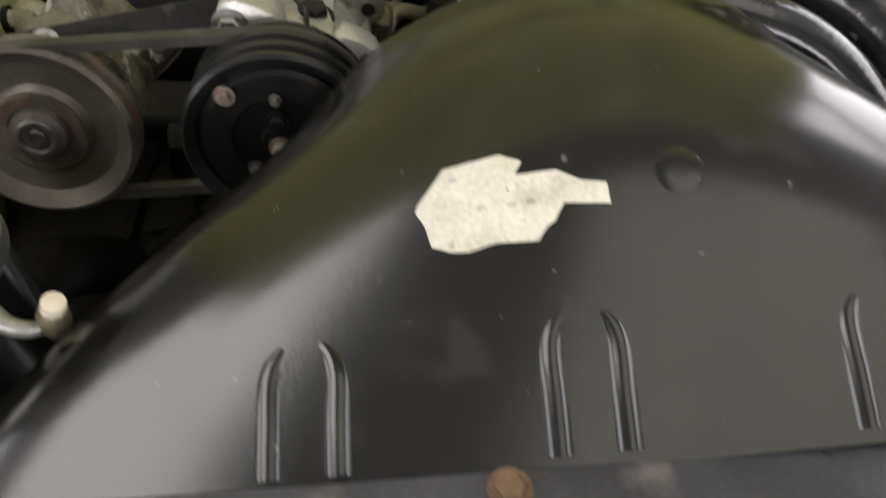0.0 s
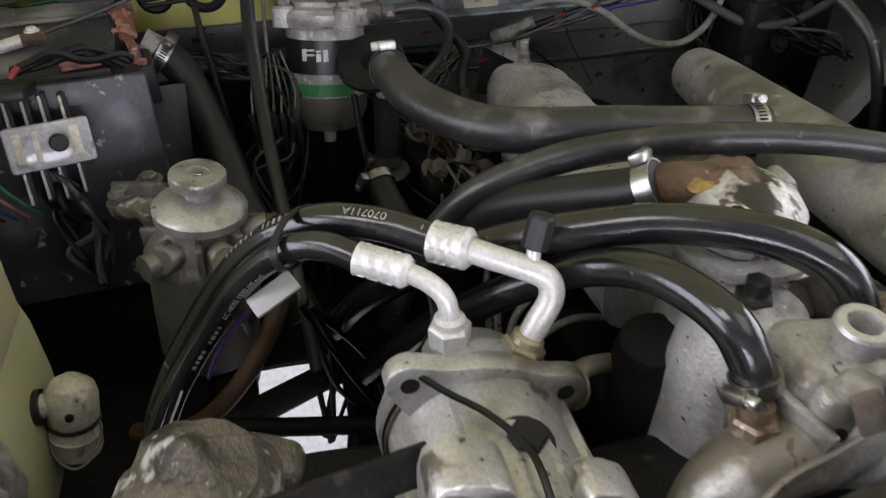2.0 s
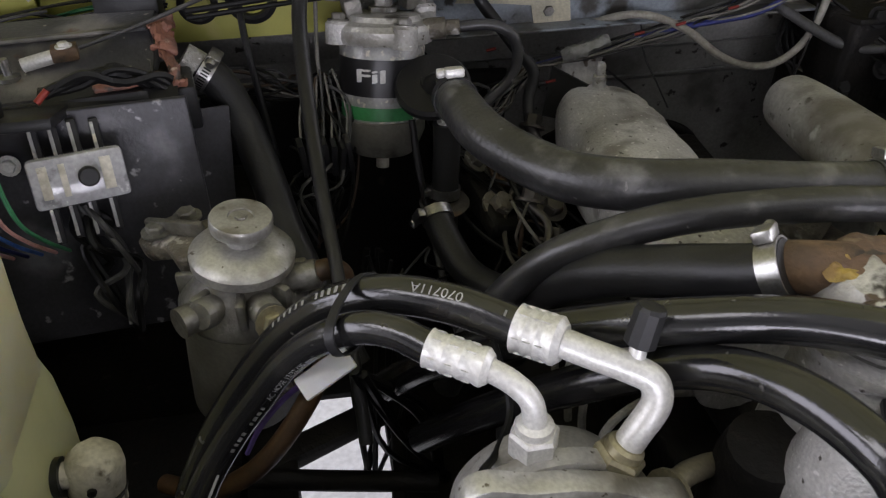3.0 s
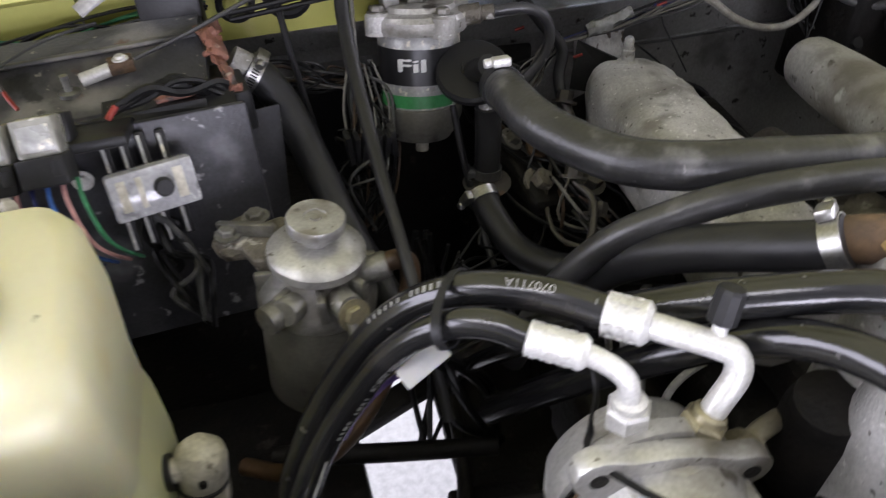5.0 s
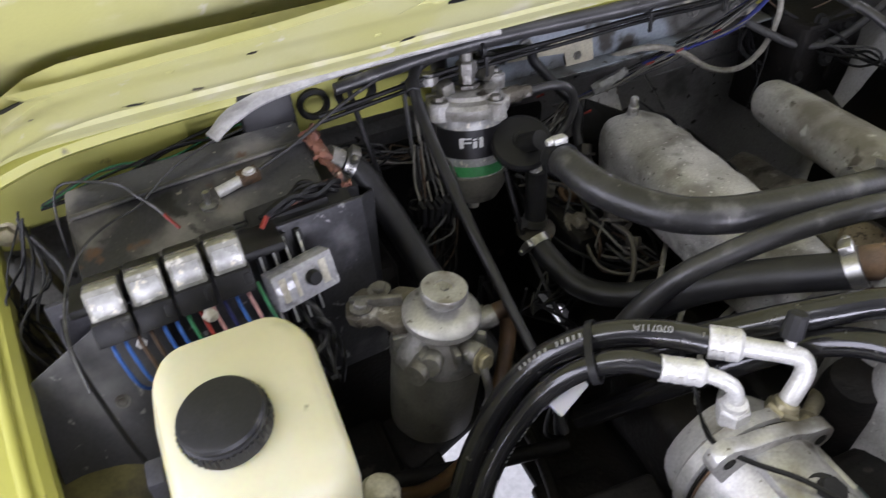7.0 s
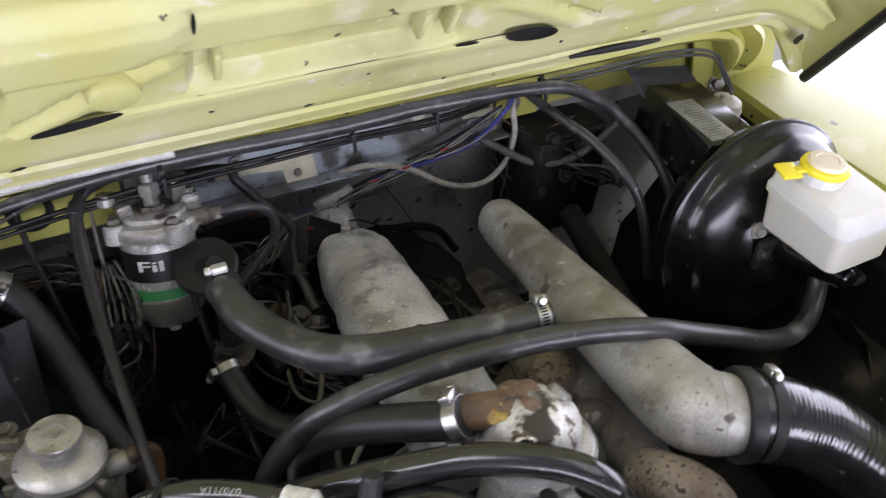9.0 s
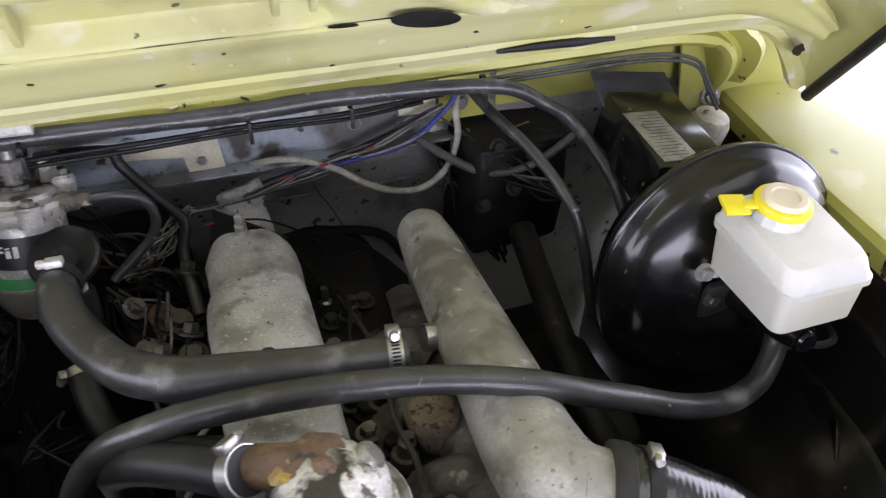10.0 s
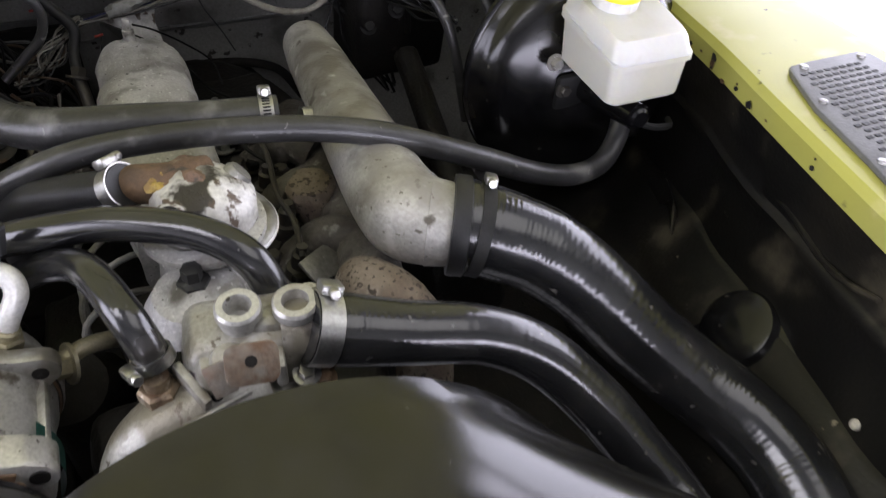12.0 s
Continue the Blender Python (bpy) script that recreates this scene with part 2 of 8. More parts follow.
INK_RED = mat("red_print", (0.52, 0.09, 0.07), None, 0.5, 0, 30, 300, 0.0)
FOAM = mat("grey_foam_strip", (0.52, 0.51, 0.49), (0.40, 0.39, 0.37), 0.8, 0, 50, 300, 0.5)
BROWN_HOSE = mat("brown_rubber_hose", (0.10, 0.058, 0.028), (0.06, 0.036, 0.02), 0.4, 0, 40, 300, 0.1)
WIRE = {k: mat(k + "_wire_sleeve", c, None, 0.45, 0, 80, 400, 0.0, spec=0.25) for k, c in dict(black=(0.009, 0.009, 0.009), grey=(0.09, 0.09, 0.088), blue=(0.05, 0.14, 0.42), royal=(0.035, 0.045, 0.20), navy=(0.02, 0.025, 0.10), red=(0.30, 0.045, 0.035), green=(0.05, 0.22, 0.10), pink=(0.60, 0.32, 0.30), brown=(0.09, 0.06, 0.04), white=(0.52, 0.51, 0.47), purple=(0.16, 0.10, 0.32), tan=(0.24, 0.23, 0.20), clear=(0.42, 0.40, 0.34)).items()}
ARCH = mat("dusty_black_underseal", (0.008, 0.0078, 0.0073), (0.016, 0.0145, 0.0115), 0.34, 0, 7, 260, 0.2, 0.12, [((0.06, 0.053, 0.038), 14.0, 0.55, 0.75), ((0.16, 0.14, 0.10), 70.0, 0.72, 0.76)], spec=0.25)
BOWL = mat("oily_grey_filter_bowl", (0.19, 0.185, 0.155), (0.13, 0.125, 0.10), 0.45, 0.25, 16, 300, 0.12, 0.1, [((0.03, 0.028, 0.022), 24.0, 0.56, 0.70)])
CHIPS = mat("yellow_chipped_edge", (0.03, 0.028, 0.02), (0.40, 0.33, 0.11), 0.45, 0, 60, 300, 0.2, 0.1, lo=0.53, hi=0.58)
ALLOY_GREY = mat("oily_grey_alloy", (0.30, 0.295, 0.275), (0.17, 0.16, 0.135), 0.42, 0.6, 30, 300, 0.3, 0.12, [((0.06, 0.052, 0.04), 34.0, 0.55, 0.72), ((0.44, 0.43, 0.40), 110.0, 0.64, 0.72)])
FW_EDGE = mat("worn_seam_edge", (0.40, 0.40, 0.38), (0.22, 0.22, 0.205), 0.55, 0.1, 30, 300, 0.2, 0.1, spec=0.25)
BAND = mat("crumpled_dusty_band", (0.24, 0.232, 0.21), (0.07, 0.066, 0.057), 0.5, 0.1, 40, 200, 0.6, 0.1, [((0.03, 0.028, 0.025), 60.0, 0.58, 0.66)])
# Base lightened to imitate reflections on a clear grey cover.
TIMER = mat("clear_grey_cover", (0.46, 0.46, 0.485), (0.36, 0.36, 0.38), 0.14, 0.0, 40, 300, 0.05, 0.1, [((0.20, 0.20, 0.21), 60.0, 0.58, 0.68), ((0.55, 0.55, 0.56), 150.0, 0.64, 0.70)], coat=0.4)

# Grey of the added ceiling, picked for how much light it returns.
ROOF = mat("grey_ceiling_bounce", (0.24, 0.24, 0.235), (0.20, 0.20, 0.195), 0.7, 0, 2.0, 80, 0.03)
WORN_PULLEY = mat("worn_dusty_pulley_steel", (0.085, 0.078, 0.068), (0.055, 0.050, 0.045), 0.42, 0.45, 26, 300, 0.15, 0.12, [((0.12, 0.075, 0.045), 40.0, 0.62, 0.74)])
SEALANT = mat("yellow_sealant", (0.36, 0.25, 0.055), (0.24, 0.15, 0.05), 0.6, 0, 120, 300, 0.6, 0.1, [((0.12, 0.08, 0.04), 110.0, 0.56, 0.66)])
DUCT_GREY = mat("dusty_duct_plastic", (0.070, 0.070, 0.074), (0.040, 0.040, 0.042), 0.40, 0, 12, 320, 0.25, 0.12, [((0.20, 0.19, 0.175), 13.0, 0.50, 0.68), ((0.12, 0.066, 0.035), 20.0, 0.645, 0.70), ((0.30, 0.28, 0.24), 120.0, 0.66, 0.72), ((0.02, 0.02, 0.02), 34.0, 0.62, 0.70)])
# Bluish base and pale spots carry the board's sheen besides dust and overspray.
BOARD = mat("black_board_sheen_overspray", (0.042, 0.042, 0.048), (0.062, 0.062, 0.070), 0.36, 0, 18, 320, 0.2, 0.12, [((0.22, 0.22, 0.24), 11.0, 0.56, 0.74), ((0.34, 0.34, 0.35), 70.0, 0.63, 0.71)], spec=0.3)
UNION = mat("rusty_brass_union", (0.30, 0.235, 0.16), (0.19, 0.125, 0.08), 0.42, 0.5, 80, 300, 0.5, 0.12, [((0.52, 0.47, 0.38), 90.0, 0.58, 0.68), ((0.07, 0.045, 0.03), 70.0, 0.58, 0.68)])
HUB = mat("dark_hub_steel", (0.14, 0.138, 0.13), (0.09, 0.086, 0.08), 0.38, 0.6, 60, 300, 0.15, 0.12, [((0.05, 0.04, 0.03), 90.0, 0.56, 0.68)])
HUB_RUST = mat("faint_hub_rust", (0.13, 0.085, 0.058), (0.085, 0.062, 0.048), 0.6, 0.2, 60, 300, 0.4, 0.12, [((0.10, 0.09, 0.08), 70.0, 0.52, 0.66)])
SHEET_GREY = mat("dusty_grey_sheet", (0.060, 0.060, 0.062), (0.035, 0.035, 0.037), 0.36, 0, 10, 320, 0.15, 0.12, [((0.15, 0.148, 0.145), 9.0, 0.54, 0.70), ((0.24, 0.235, 0.22), 90.0, 0.66, 0.72)])
PULLEY_DUST = mat("dusty_brown_pulley_steel", (0.15, 0.132, 0.112), (0.095, 0.080, 0.066), 0.42, 0.5, 18, 300, 0.15, 0.12, [((0.20, 0.11, 0.06), 30.0, 0.60, 0.72), ((0.05, 0.042, 0.035), 24.0, 0.58, 0.70)])
EAR = mat("bright_cast_ear", (0.58, 0.57, 0.545), (0.42, 0.41, 0.37), 0.34, 0.5, 30, 420, 0.25, 0.12, [((0.16, 0.14, 0.11), 44.0, 0.58, 0.68), ((0.07, 0.06, 0.05), 120.0, 0.66, 0.71)])
BELT = mat("dusty_belt_rubber", (0.062, 0.058, 0.050), (0.040, 0.038, 0.033), 0.5, 0, 40, 400, 0.2, 0.12, [((0.11, 0.105, 0.095), 80.0, 0.6, 0.72)])
ALLOY_STAINED = mat("oil_stained_alloy", (0.53, 0.523, 0.50), (0.38, 0.37, 0.335), 0.36, 0.35, 20, 420, 0.3, 0.12, [((0.17, 0.155, 0.12), 17.0, 0.50, 0.62), ((0.055, 0.047, 0.036), 26.0, 0.59, 0.67), ((0.09, 0.075, 0.055), 120.0, 0.63, 0.69)])
MANIFOLD = mat("heat_stained_iron", (0.17, 0.158, 0.142), (0.09, 0.080, 0.068), 0.6, 0.25, 22, 260, 0.7, 0.12, [((0.04, 0.036, 0.031), 24.0, 0.52, 0.64), ((0.27, 0.262, 0.245), 60.0, 0.62, 0.72)])
# Near-black for the sheet that stands in for shade at the firewall.
SHADE_BLACK = mat("shade_black_sheet", (0.009, 0.009, 0.009), (0.016, 0.015, 0.014), 0.8, 0, 18, 200, 0.8, 0.1, [((0.04, 0.036, 0.03), 40.0, 0.62, 0.72)], spec=0.15)
PUMP_DIRT = mat("baked_dirt_alloy", (0.19, 0.172, 0.135), (0.085, 0.074, 0.056), 0.50, 0.2, 24, 300, 1.0, 0.1, [((0.035, 0.030, 0.023), 26.0, 0.52, 0.62), ((0.52, 0.50, 0.46), 38.0, 0.60, 0.67), ((0.40, 0.38, 0.33), 110.0, 0.63, 0.69)])
FLOOR = mat("pale_workshop_floor", (0.60, 0.60, 0.585), (0.52, 0.52, 0.505), 0.5, 0, 1.5, 60, 0.05)
WALL_GREY = mat("grey_wall_paint", (0.34, 0.34, 0.33), (0.28, 0.28, 0.27), 0.7, 0, 2.0, 80, 0.03)
WALL = mat("white_wall_paint", (0.78, 0.78, 0.76), (0.72, 0.72, 0.70), 0.7, 0, 2.0, 80, 0.03)


# ---------- mesh helpers ----------
def V(p):
    return Vector(p)


def spline(pts, sub=6):
    """Points of a smooth curve through pts."""
    p = [V(q) for q in pts]
    if len(p) < 3:
        return [p[0].lerp(p[1], i / sub) for i in range(sub + 1)]
    p = [2 * p[0] - p[1]] + p + [2 * p[-1] - p[-2]]
    out = []
    for i in range(1, len(p) - 2):
        a, b, c, d = p[i - 1 : i + 3]
        for k in range(sub):
            t = k / sub
            out.append(0.5 * (2 * b + (c - a) * t + (2 * a - 5 * b + 4 * c - d) * t * t + (3 * b - a - 3 * c + d) * t**3))
    out.append(p[-2])
    return out


def rails(line):
    """Tangent, normal and binormal along a line, carried without twist."""
    frames, n = [], None
    for i, c in enumerate(line):
        t = (line[min(i + 1, len(line) - 1)] - line[max(i - 1, 0)]).normalized()
        if n is None:
            n = t.cross(V((0, 0, 1)))
            n = n.normalized() if n.length > 0.05 else t.cross(V((1, 0, 0))).normalized()
        n = (n - t * n.dot(t)).normalized()
        frames.append((t, n, t.cross(n)))
    return frames


def ring_skin(bm, rings, close=True, cap=True):
    vs = [[bm.verts.new(p) for p in r] for r in rings]
    for a, b in zip(vs, vs[1:]):
        for i in range(len(a) if close else len(a) - 1):
            j = (i + 1) % len(a)
            bm.faces.new((a[i], a[j], b[j], b[i]))
    if cap and close:
        bm.faces.new(vs[0][::-1])
        bm.faces.new(vs[-1])
    return bm


def tube(pts, r, seg=12, sub=6, cap=True, flat=1.0, wobble=0.0):
    """A round bar along a smooth curve. r: a radius or one for each point. flat: height over width."""
    line = spline(pts, sub)
    rr = [r] * len(pts) if isinstance(r, (int, float)) else list(r)
    rings = []
    for i, (c, (t, n, b)) in enumerate(zip(line, rails(line))):
        k = i / (len(line) - 1) * (len(rr) - 1)
        lo = min(int(k), len(rr) - 2) if len(rr) > 1 else 0
        rad = rr[lo] + (rr[min(lo + 1, len(rr) - 1)] - rr[lo]) * (k - lo)
        if wobble:
            rad *= 1 + wobble * (noise.noise(c * 40) + 0.5 * noise.noise(c * 110))
        rings.append([c + (n * math.cos(a) + b * (math.sin(a) * flat)) * rad for a in (2 * math.pi * s / seg for s in range(seg))])
    return ring_skin(bmesh.new(), rings, True, cap)


def lathe(profile, base, axis=(0, 0, 1), seg=28, cap=True):
    """A turned body: profile of (radius, height) along axis from base."""
    ax = V(axis).normalized()
    n = ax.cross(V((0, 0, 1)))
    n = n.normalized() if n.length > 0.05 else V((1, 0, 0))
    b = ax.cross(n)
    rings = [[V(base) + ax * h + (n * math.cos(a) + b * math.sin(a)) * max(r, 1e-5) for a in (2 * math.pi * s / seg for s in range(seg))] for r, h in profile]
    return ring_skin(bmesh.new(), rings, True, cap)


def turn(rx=0, ry=0, rz=0):
    return Euler([radians(a) for a in (rx, ry, rz)]).to_matrix()


def box(centre, size, bev=0.002, rot=None, seg=2, taper=1.0):
    bm = bmesh.new()
    bmesh.ops.create_cube(bm, size=1)
    for v in bm.verts:
        k = taper if v.co.z > 0 else 1.0
        v.co = V((v.co.x * size[0] * k, v.co.y * size[1] * k, v.co.z * size[2]))
    if bev:
        bmesh.ops.bevel(bm, geom=bm.edges[:], offset=bev, segments=seg, affect="EDGES", profile=0.5)
    m = (rot.to_4x4() if rot else Matrix())
    bm.transform(Matrix.Translation(centre) @ m)
    return bm


def prism(poly, depth, matrix=None, bev=0.0):
    """A flat outline (u, v) made depth thick along its own z, then placed."""
    bm = bmesh.new()
    ring_skin(bm, [[V((u, v, 0)) for u, v in poly], [V((u, v, depth)) for u, v in poly]])
    bmesh.ops.recalc_face_normals(bm, faces=bm.faces[:])
    if bev:
        bmesh.ops.bevel(bm, geom=bm.edges[:], offset=bev, segments=2, affect="EDGES", profile=0.5)
    if matrix:
        bm.transform(matrix)
    return bm


def plate(corners, thick):
    """A sheet from ordered corners in space, thick along its normal."""
    c = [V(p) for p in corners]
    n = (c[1] - c[0]).cross(c[2] - c[0]).normalized() * thick
    return ring_skin(bmesh.new(), [c, [p - n for p in c]])


def rounded(w, h, r, seg=5):
    out = []
    for cx, cy, a0 in ((w / 2 - r, h / 2 - r, 0), (-w / 2 + r, h / 2 - r, 90), (-w / 2 + r, -h / 2 + r, 180), (w / 2 - r, -h / 2 + r, 270)):
        out += [(cx + r * math.cos(radians(a0 + 90 * k / seg)), cy + r * math.sin(radians(a0 + 90 * k / seg))) for k in range(seg + 1)]
    return out


def join(*bms):
    out = bms[0]
    for b in bms[1:]:
        me = bpy.data.meshes.new("tmp")
        b.to_mesh(me)
        out.from_mesh(me)
        bpy.data.meshes.remove(me)
        b.free()
    return out


def roughen(bm, amount, scale, cuts=0):
    if cuts:
        bmesh.ops.subdivide_edges(bm, edges=bm.edges[:], cuts=cuts, use_grid_fill=True)
    bm.normal_update()
    for v in bm.verts:
        v.co += v.normal * amount * noise.noise(v.co * scale)
    return bm


BACK = {}


def place(name, bm, material, crease=38):
    me = bpy.data.meshes.new(name)
    bmesh.ops.recalc_face_normals(bm, faces=bm.faces[:])
    bm.to_mesh(me)
    bm.free()
    me.materials.append(material)
    me.polygons.foreach_set("use_smooth", [True] * len(me.polygons))
    me.set_sharp_from_angle(angle=radians(crease))
    return new(name, me)


def part(name, bm, material, parent, label="", crease=38):
    ob = place(name, bm, material, crease)
    ob.parent = parent
    ob.matrix_parent_inverse = BACK.get(parent.name, Matrix())
    if label:
        tagged(ob, label)
    return ob


def thing(name, loc, label, category, group="", kind=""):
    ob = new(name)
    ob.empty_display_size = 0.02
    ob.location = loc
    BACK[ob.name] = Matrix.Translation(loc).inverted()
    return tagged(ob, label, category, group, kind)


def solid(name, bm, material, label, category="", kind="", crease=38):
    return tagged(place(name, bm, material, crease), label, category, "", kind)


def frame_of(axis):
    ax = V(axis).normalized()
    n = ax.cross(V((0, 0, 1)))
    n = n.normalized() if n.length > 0.05 else V((1, 0, 0))
    return n, ax.cross(n), ax


def bolt(parent, pos, axis, r=0.006, h=0.005, material=None, washer=True, name="bolt", label=""):
    bm = lathe([(r * 0.9, 0), (r, h * 0.15), (r, h * 0.8), (r * 0.85, h)], pos, axis, 6)
    if washer:
        bm = join(bm, lathe([(r * 1.5, -0.0005), (r * 1.5, h * 0.18)], pos, axis, 16))
    return part(name, bm, material or STEEL, parent, label, 25)


def clamp(parent, c, axis, r, width=0.011, screw=(0, 0, 1), material=None, head=None):
    """A worm-drive hose clip: band with slots, housing and screw."""
    n, b, ax = frame_of(axis)
    c = V(c)
    w = width / 2
    band = part("hose_clip", lathe([(r, -w), (r + 0.0012, -w), (r + 0.0012, w), (r, w)], c, axis, 32, False), material or STEEL, parent, "steel worm-drive hose clip")
    s = V(screw)
    s = (s - ax * s.dot(ax)).normalized()
    side = ax.cross(s)
    m = Matrix((side, ax, s)).transposed().to_4x4()
    m.translation = c + s * (r + 0.004)
    hb = box((0, 0, 0), (0.014, width * 0.95, 0.007), 0.0015)
    hb.transform(m)
    part("screw_housing", hb, head or material or STEEL, band)
    part("screw", lathe([(0.0028, 0), (0.0038, 0.001), (0.0038, 0.005), (0.003, 0.006)], m.translation + side * 0.007, side, 8), head or material or STEEL, band)
    if 0.0105 < width < 0.0115:
        slots = bmesh.new()
        for k in range(11):
            a = math.atan2(s.dot(b), s.dot(n)) + 0.55 + k * 0.16
            d = n * math.cos(a) + b * math.sin(a)
            t = ax.cross(d)
            q = [c + d * (r + 0.0014) + ax * (w * 0.55 * u) + t * (0.0007 * v) for u, v in ((-1, -1), (1, -1), (1, 1), (-1, 1))]
            slots.faces.new([slots.verts.new(p) for p in q])
        part("slots", slots, BLACK_MATT, band)
    return band


def wire(parent, pts, r=0.0014, material=None, name="wire", seg=6, sub=5, label=""):
    return part(name, tube(pts, r, seg, sub), material or WIRE["black"], parent, label)


def text_bm(words, height):
    cu = bpy.data.curves.new("lettering", "FONT")
    cu.body, cu.size, cu.align_x, cu.align_y = words, height, "CENTER", "CENTER"
    ob = bpy.data.objects.new("lettering", cu)
    me = bpy.data.meshes.new_from_object(ob)
    bm = bmesh.new()
    bm.from_mesh(me)
    bpy.data.objects.remove(ob)
    bpy.data.meshes.remove(me)
    return bm


def on_tube(bm, pts, r, at, angle, up=1, flip=1):
    """Wraps flat lettering round a bar: x runs along it from the share at, y round it from angle (degrees)."""
    line = spline(pts, 12)
    fr = rails(line)
    s = [0.0]
    for a, b in zip(line, line[1:]):
        s.append(s[-1] + (b - a).length)
    for v in bm.verts:
        q = min(max(at * s[-1] + flip * v.co.x, 0), s[-1] - 1e-6)
        i = max(k for k in range(len(s) - 1) if s[k] <= q)
        f = (q - s[i]) / (s[i + 1] - s[i])
        c = line[i].lerp(line[i + 1], f)
        n, b = fr[i][1].lerp(fr[i + 1][1], f), fr[i][2].lerp(fr[i + 1][2], f)
        a = radians(angle) + up * v.co.y / r
        v.co = c + (n * math.cos(a) + b * math.sin(a)) * (r + 0.0003)
    return bm


def hose(name, pts, r, material, label, clips=(), seg=18, sub=8, ribs=0.0, wobble=0.0):
    """A hose thing; clips: (share of the length, width, screw direction)."""
    h = thing(name, pts[0], label, "hose")
    body = tube(pts, r, seg, sub if not ribs else 46, True, 1.0, wobble)
    if ribs:
        body.verts.ensure_lookup_table()
        rows = [body.verts[i : i + seg] for i in range(0, len(body.verts), seg)]
        for k, row in enumerate(rows):
            c = sum((v.co for v in row), Vector()) / seg
            for v in row:
                v.co += (v.co - c) * ribs * math.sin(k * 1.05)
    part("hose_wall", body, material, h)
    line = spline(pts, 12)
    fr = rails(line)
    for at, width, screw in clips:
        i = min(int(at * (len(line) - 1)), len(line) - 1)
        rad = r if isinstance(r, (int, float)) else r[0] if at < 0.5 else r[-1]
        clamp(h, line[i], fr[i][0], rad + 0.0004, width, screw)
    return h


# ---------- the workshop round the car: walls and ceiling added to shape the light ---
def slab(name, centre, size, material, label, bev=0.0):
    return solid(name, box(centre, size, bev), material, label, "", "structure")


slab("floor", (0, 1.5, -0.15), (12, 12, 0.1), FLOOR, "pale smooth workshop floor under the car")
slab("wall_north", (0, 7.55, 2.2), (12.2, 0.1, 4.6), WALL, "plain white workshop wall")
solid("wall_south", join(box((-4.45, -4.55, 2.2), (3.3, 0.1, 4.6), 0), box((4.45, -4.55, 2.2), (3.3, 0.1, 4.6), 0), box((0, -4.55, 3.15), (5.6, 0.1, 2.7), 0)), WALL_GREY, "unseen grey wall with a low opening for the south fill lamp", "", "structure")
solid("wall_west", join(box((-6.05, -3.25, 2.2), (0.1, 2.5, 4.6), 0), box((-6.05, 4.95, 2.2), (0.1, 5.1, 4.6), 0), box((-6.05, 0.2, 4.4), (0.1, 4.4, 0.2), 0)), WALL, "unseen white wall with an opening for the west fill lamp", "", "structure")
solid("wall_east", join(box((6.05, -3.05, 2.2), (0.1, 2.9, 4.6), 0), box((6.05, 7.3, 2.2), (0.1, 0.5, 4.6), 0), box((6.05, 2.73, 4.4), (0.1, 8.65, 0.2), 0)), WALL, "plain white workshop wall with a wide open front", "", "structure")
slab("ceiling", (0, 1.5, 4.55), (12, 12, 0.1), ROOF, "unseen ceiling, its grey set for soft top bounce")


# ---------- car body round the engine bay ----------
def sheet(bm, thick):
    bmesh.ops.recalc_face_normals(bm, faces=bm.faces[:])
    bmesh.ops.solidify(bm, geom=bm.faces[:], thickness=thick)
    return bm


LEFT = spline([(-0.665, 1.06, 1.035), (-0.655, 0.985, 1.035), (-0.638, 0.846, 1.035), (-0.612, 0.677, 1.033), (-0.588, 0.58, 1.03), (-0.545, 0.38, 1.025), (-0.51, 0.1, 1.02)], 4)
RIGHT = spline([(0.612, 1.06, 1.04), (0.590, 0.97, 1.04), (0.566, 0.85, 1.04), (0.549, 0.745, 1.04), (0.535, 0.655, 1.04), (0.512, 0.55, 1.04), (0.482, 0.40, 1.04), (0.455, 0.25, 1.04), (0.43, 0.02, 1.04)], 4)


def wing_top(x, y, z, side):
    outer = 0.71 * side
    prof = [(outer + 0.012 * side, z - 0.36), (outer + 0.01 * side, z - 0.06), (outer, z - 0.02), (outer - 0.02 * side, z - 0.003), (outer - 0.05 * side, z), (x + 0.02 * side, z), (x + 0.006 * side, z - 0.002), (x, z - 0.009), (x + 0.001 * side, z - 0.030)]
    return [V((a, y, b)) for a, b in prof]


w1 = solid("wing_1", sheet(ring_skin(bmesh.new(), [[q - V((0.09, 0, 0)) if i < 5 else q for i, q in enumerate(wing_top(p.x, p.y, p.z, -1))] for p in LEFT], False, False), 0.0015), LIME, "lime-green painted steel wing beside the engine bay", "", "structure", 30)
w2 = solid("wing_2", sheet(ring_skin(bmesh.new(), [wing_top(p.x, p.y, p.z, 1) for p in RIGHT], False, False), 0.0015), LIME, "lime-green painted steel wing with a vent panel", "", "structure", 30)
for k in range(5):
    p = RIGHT[6 + 4 * k]
    part("flange_hole", lathe([(0.0024, 0), (0.0024, 0.0008)], (p.x - 0.0006, p.y, p.z - 0.022), (-1, 0, 0), 10), BLACK_MATT, w2, "dark hole in the wing flange")
rngw = random.Random(5)
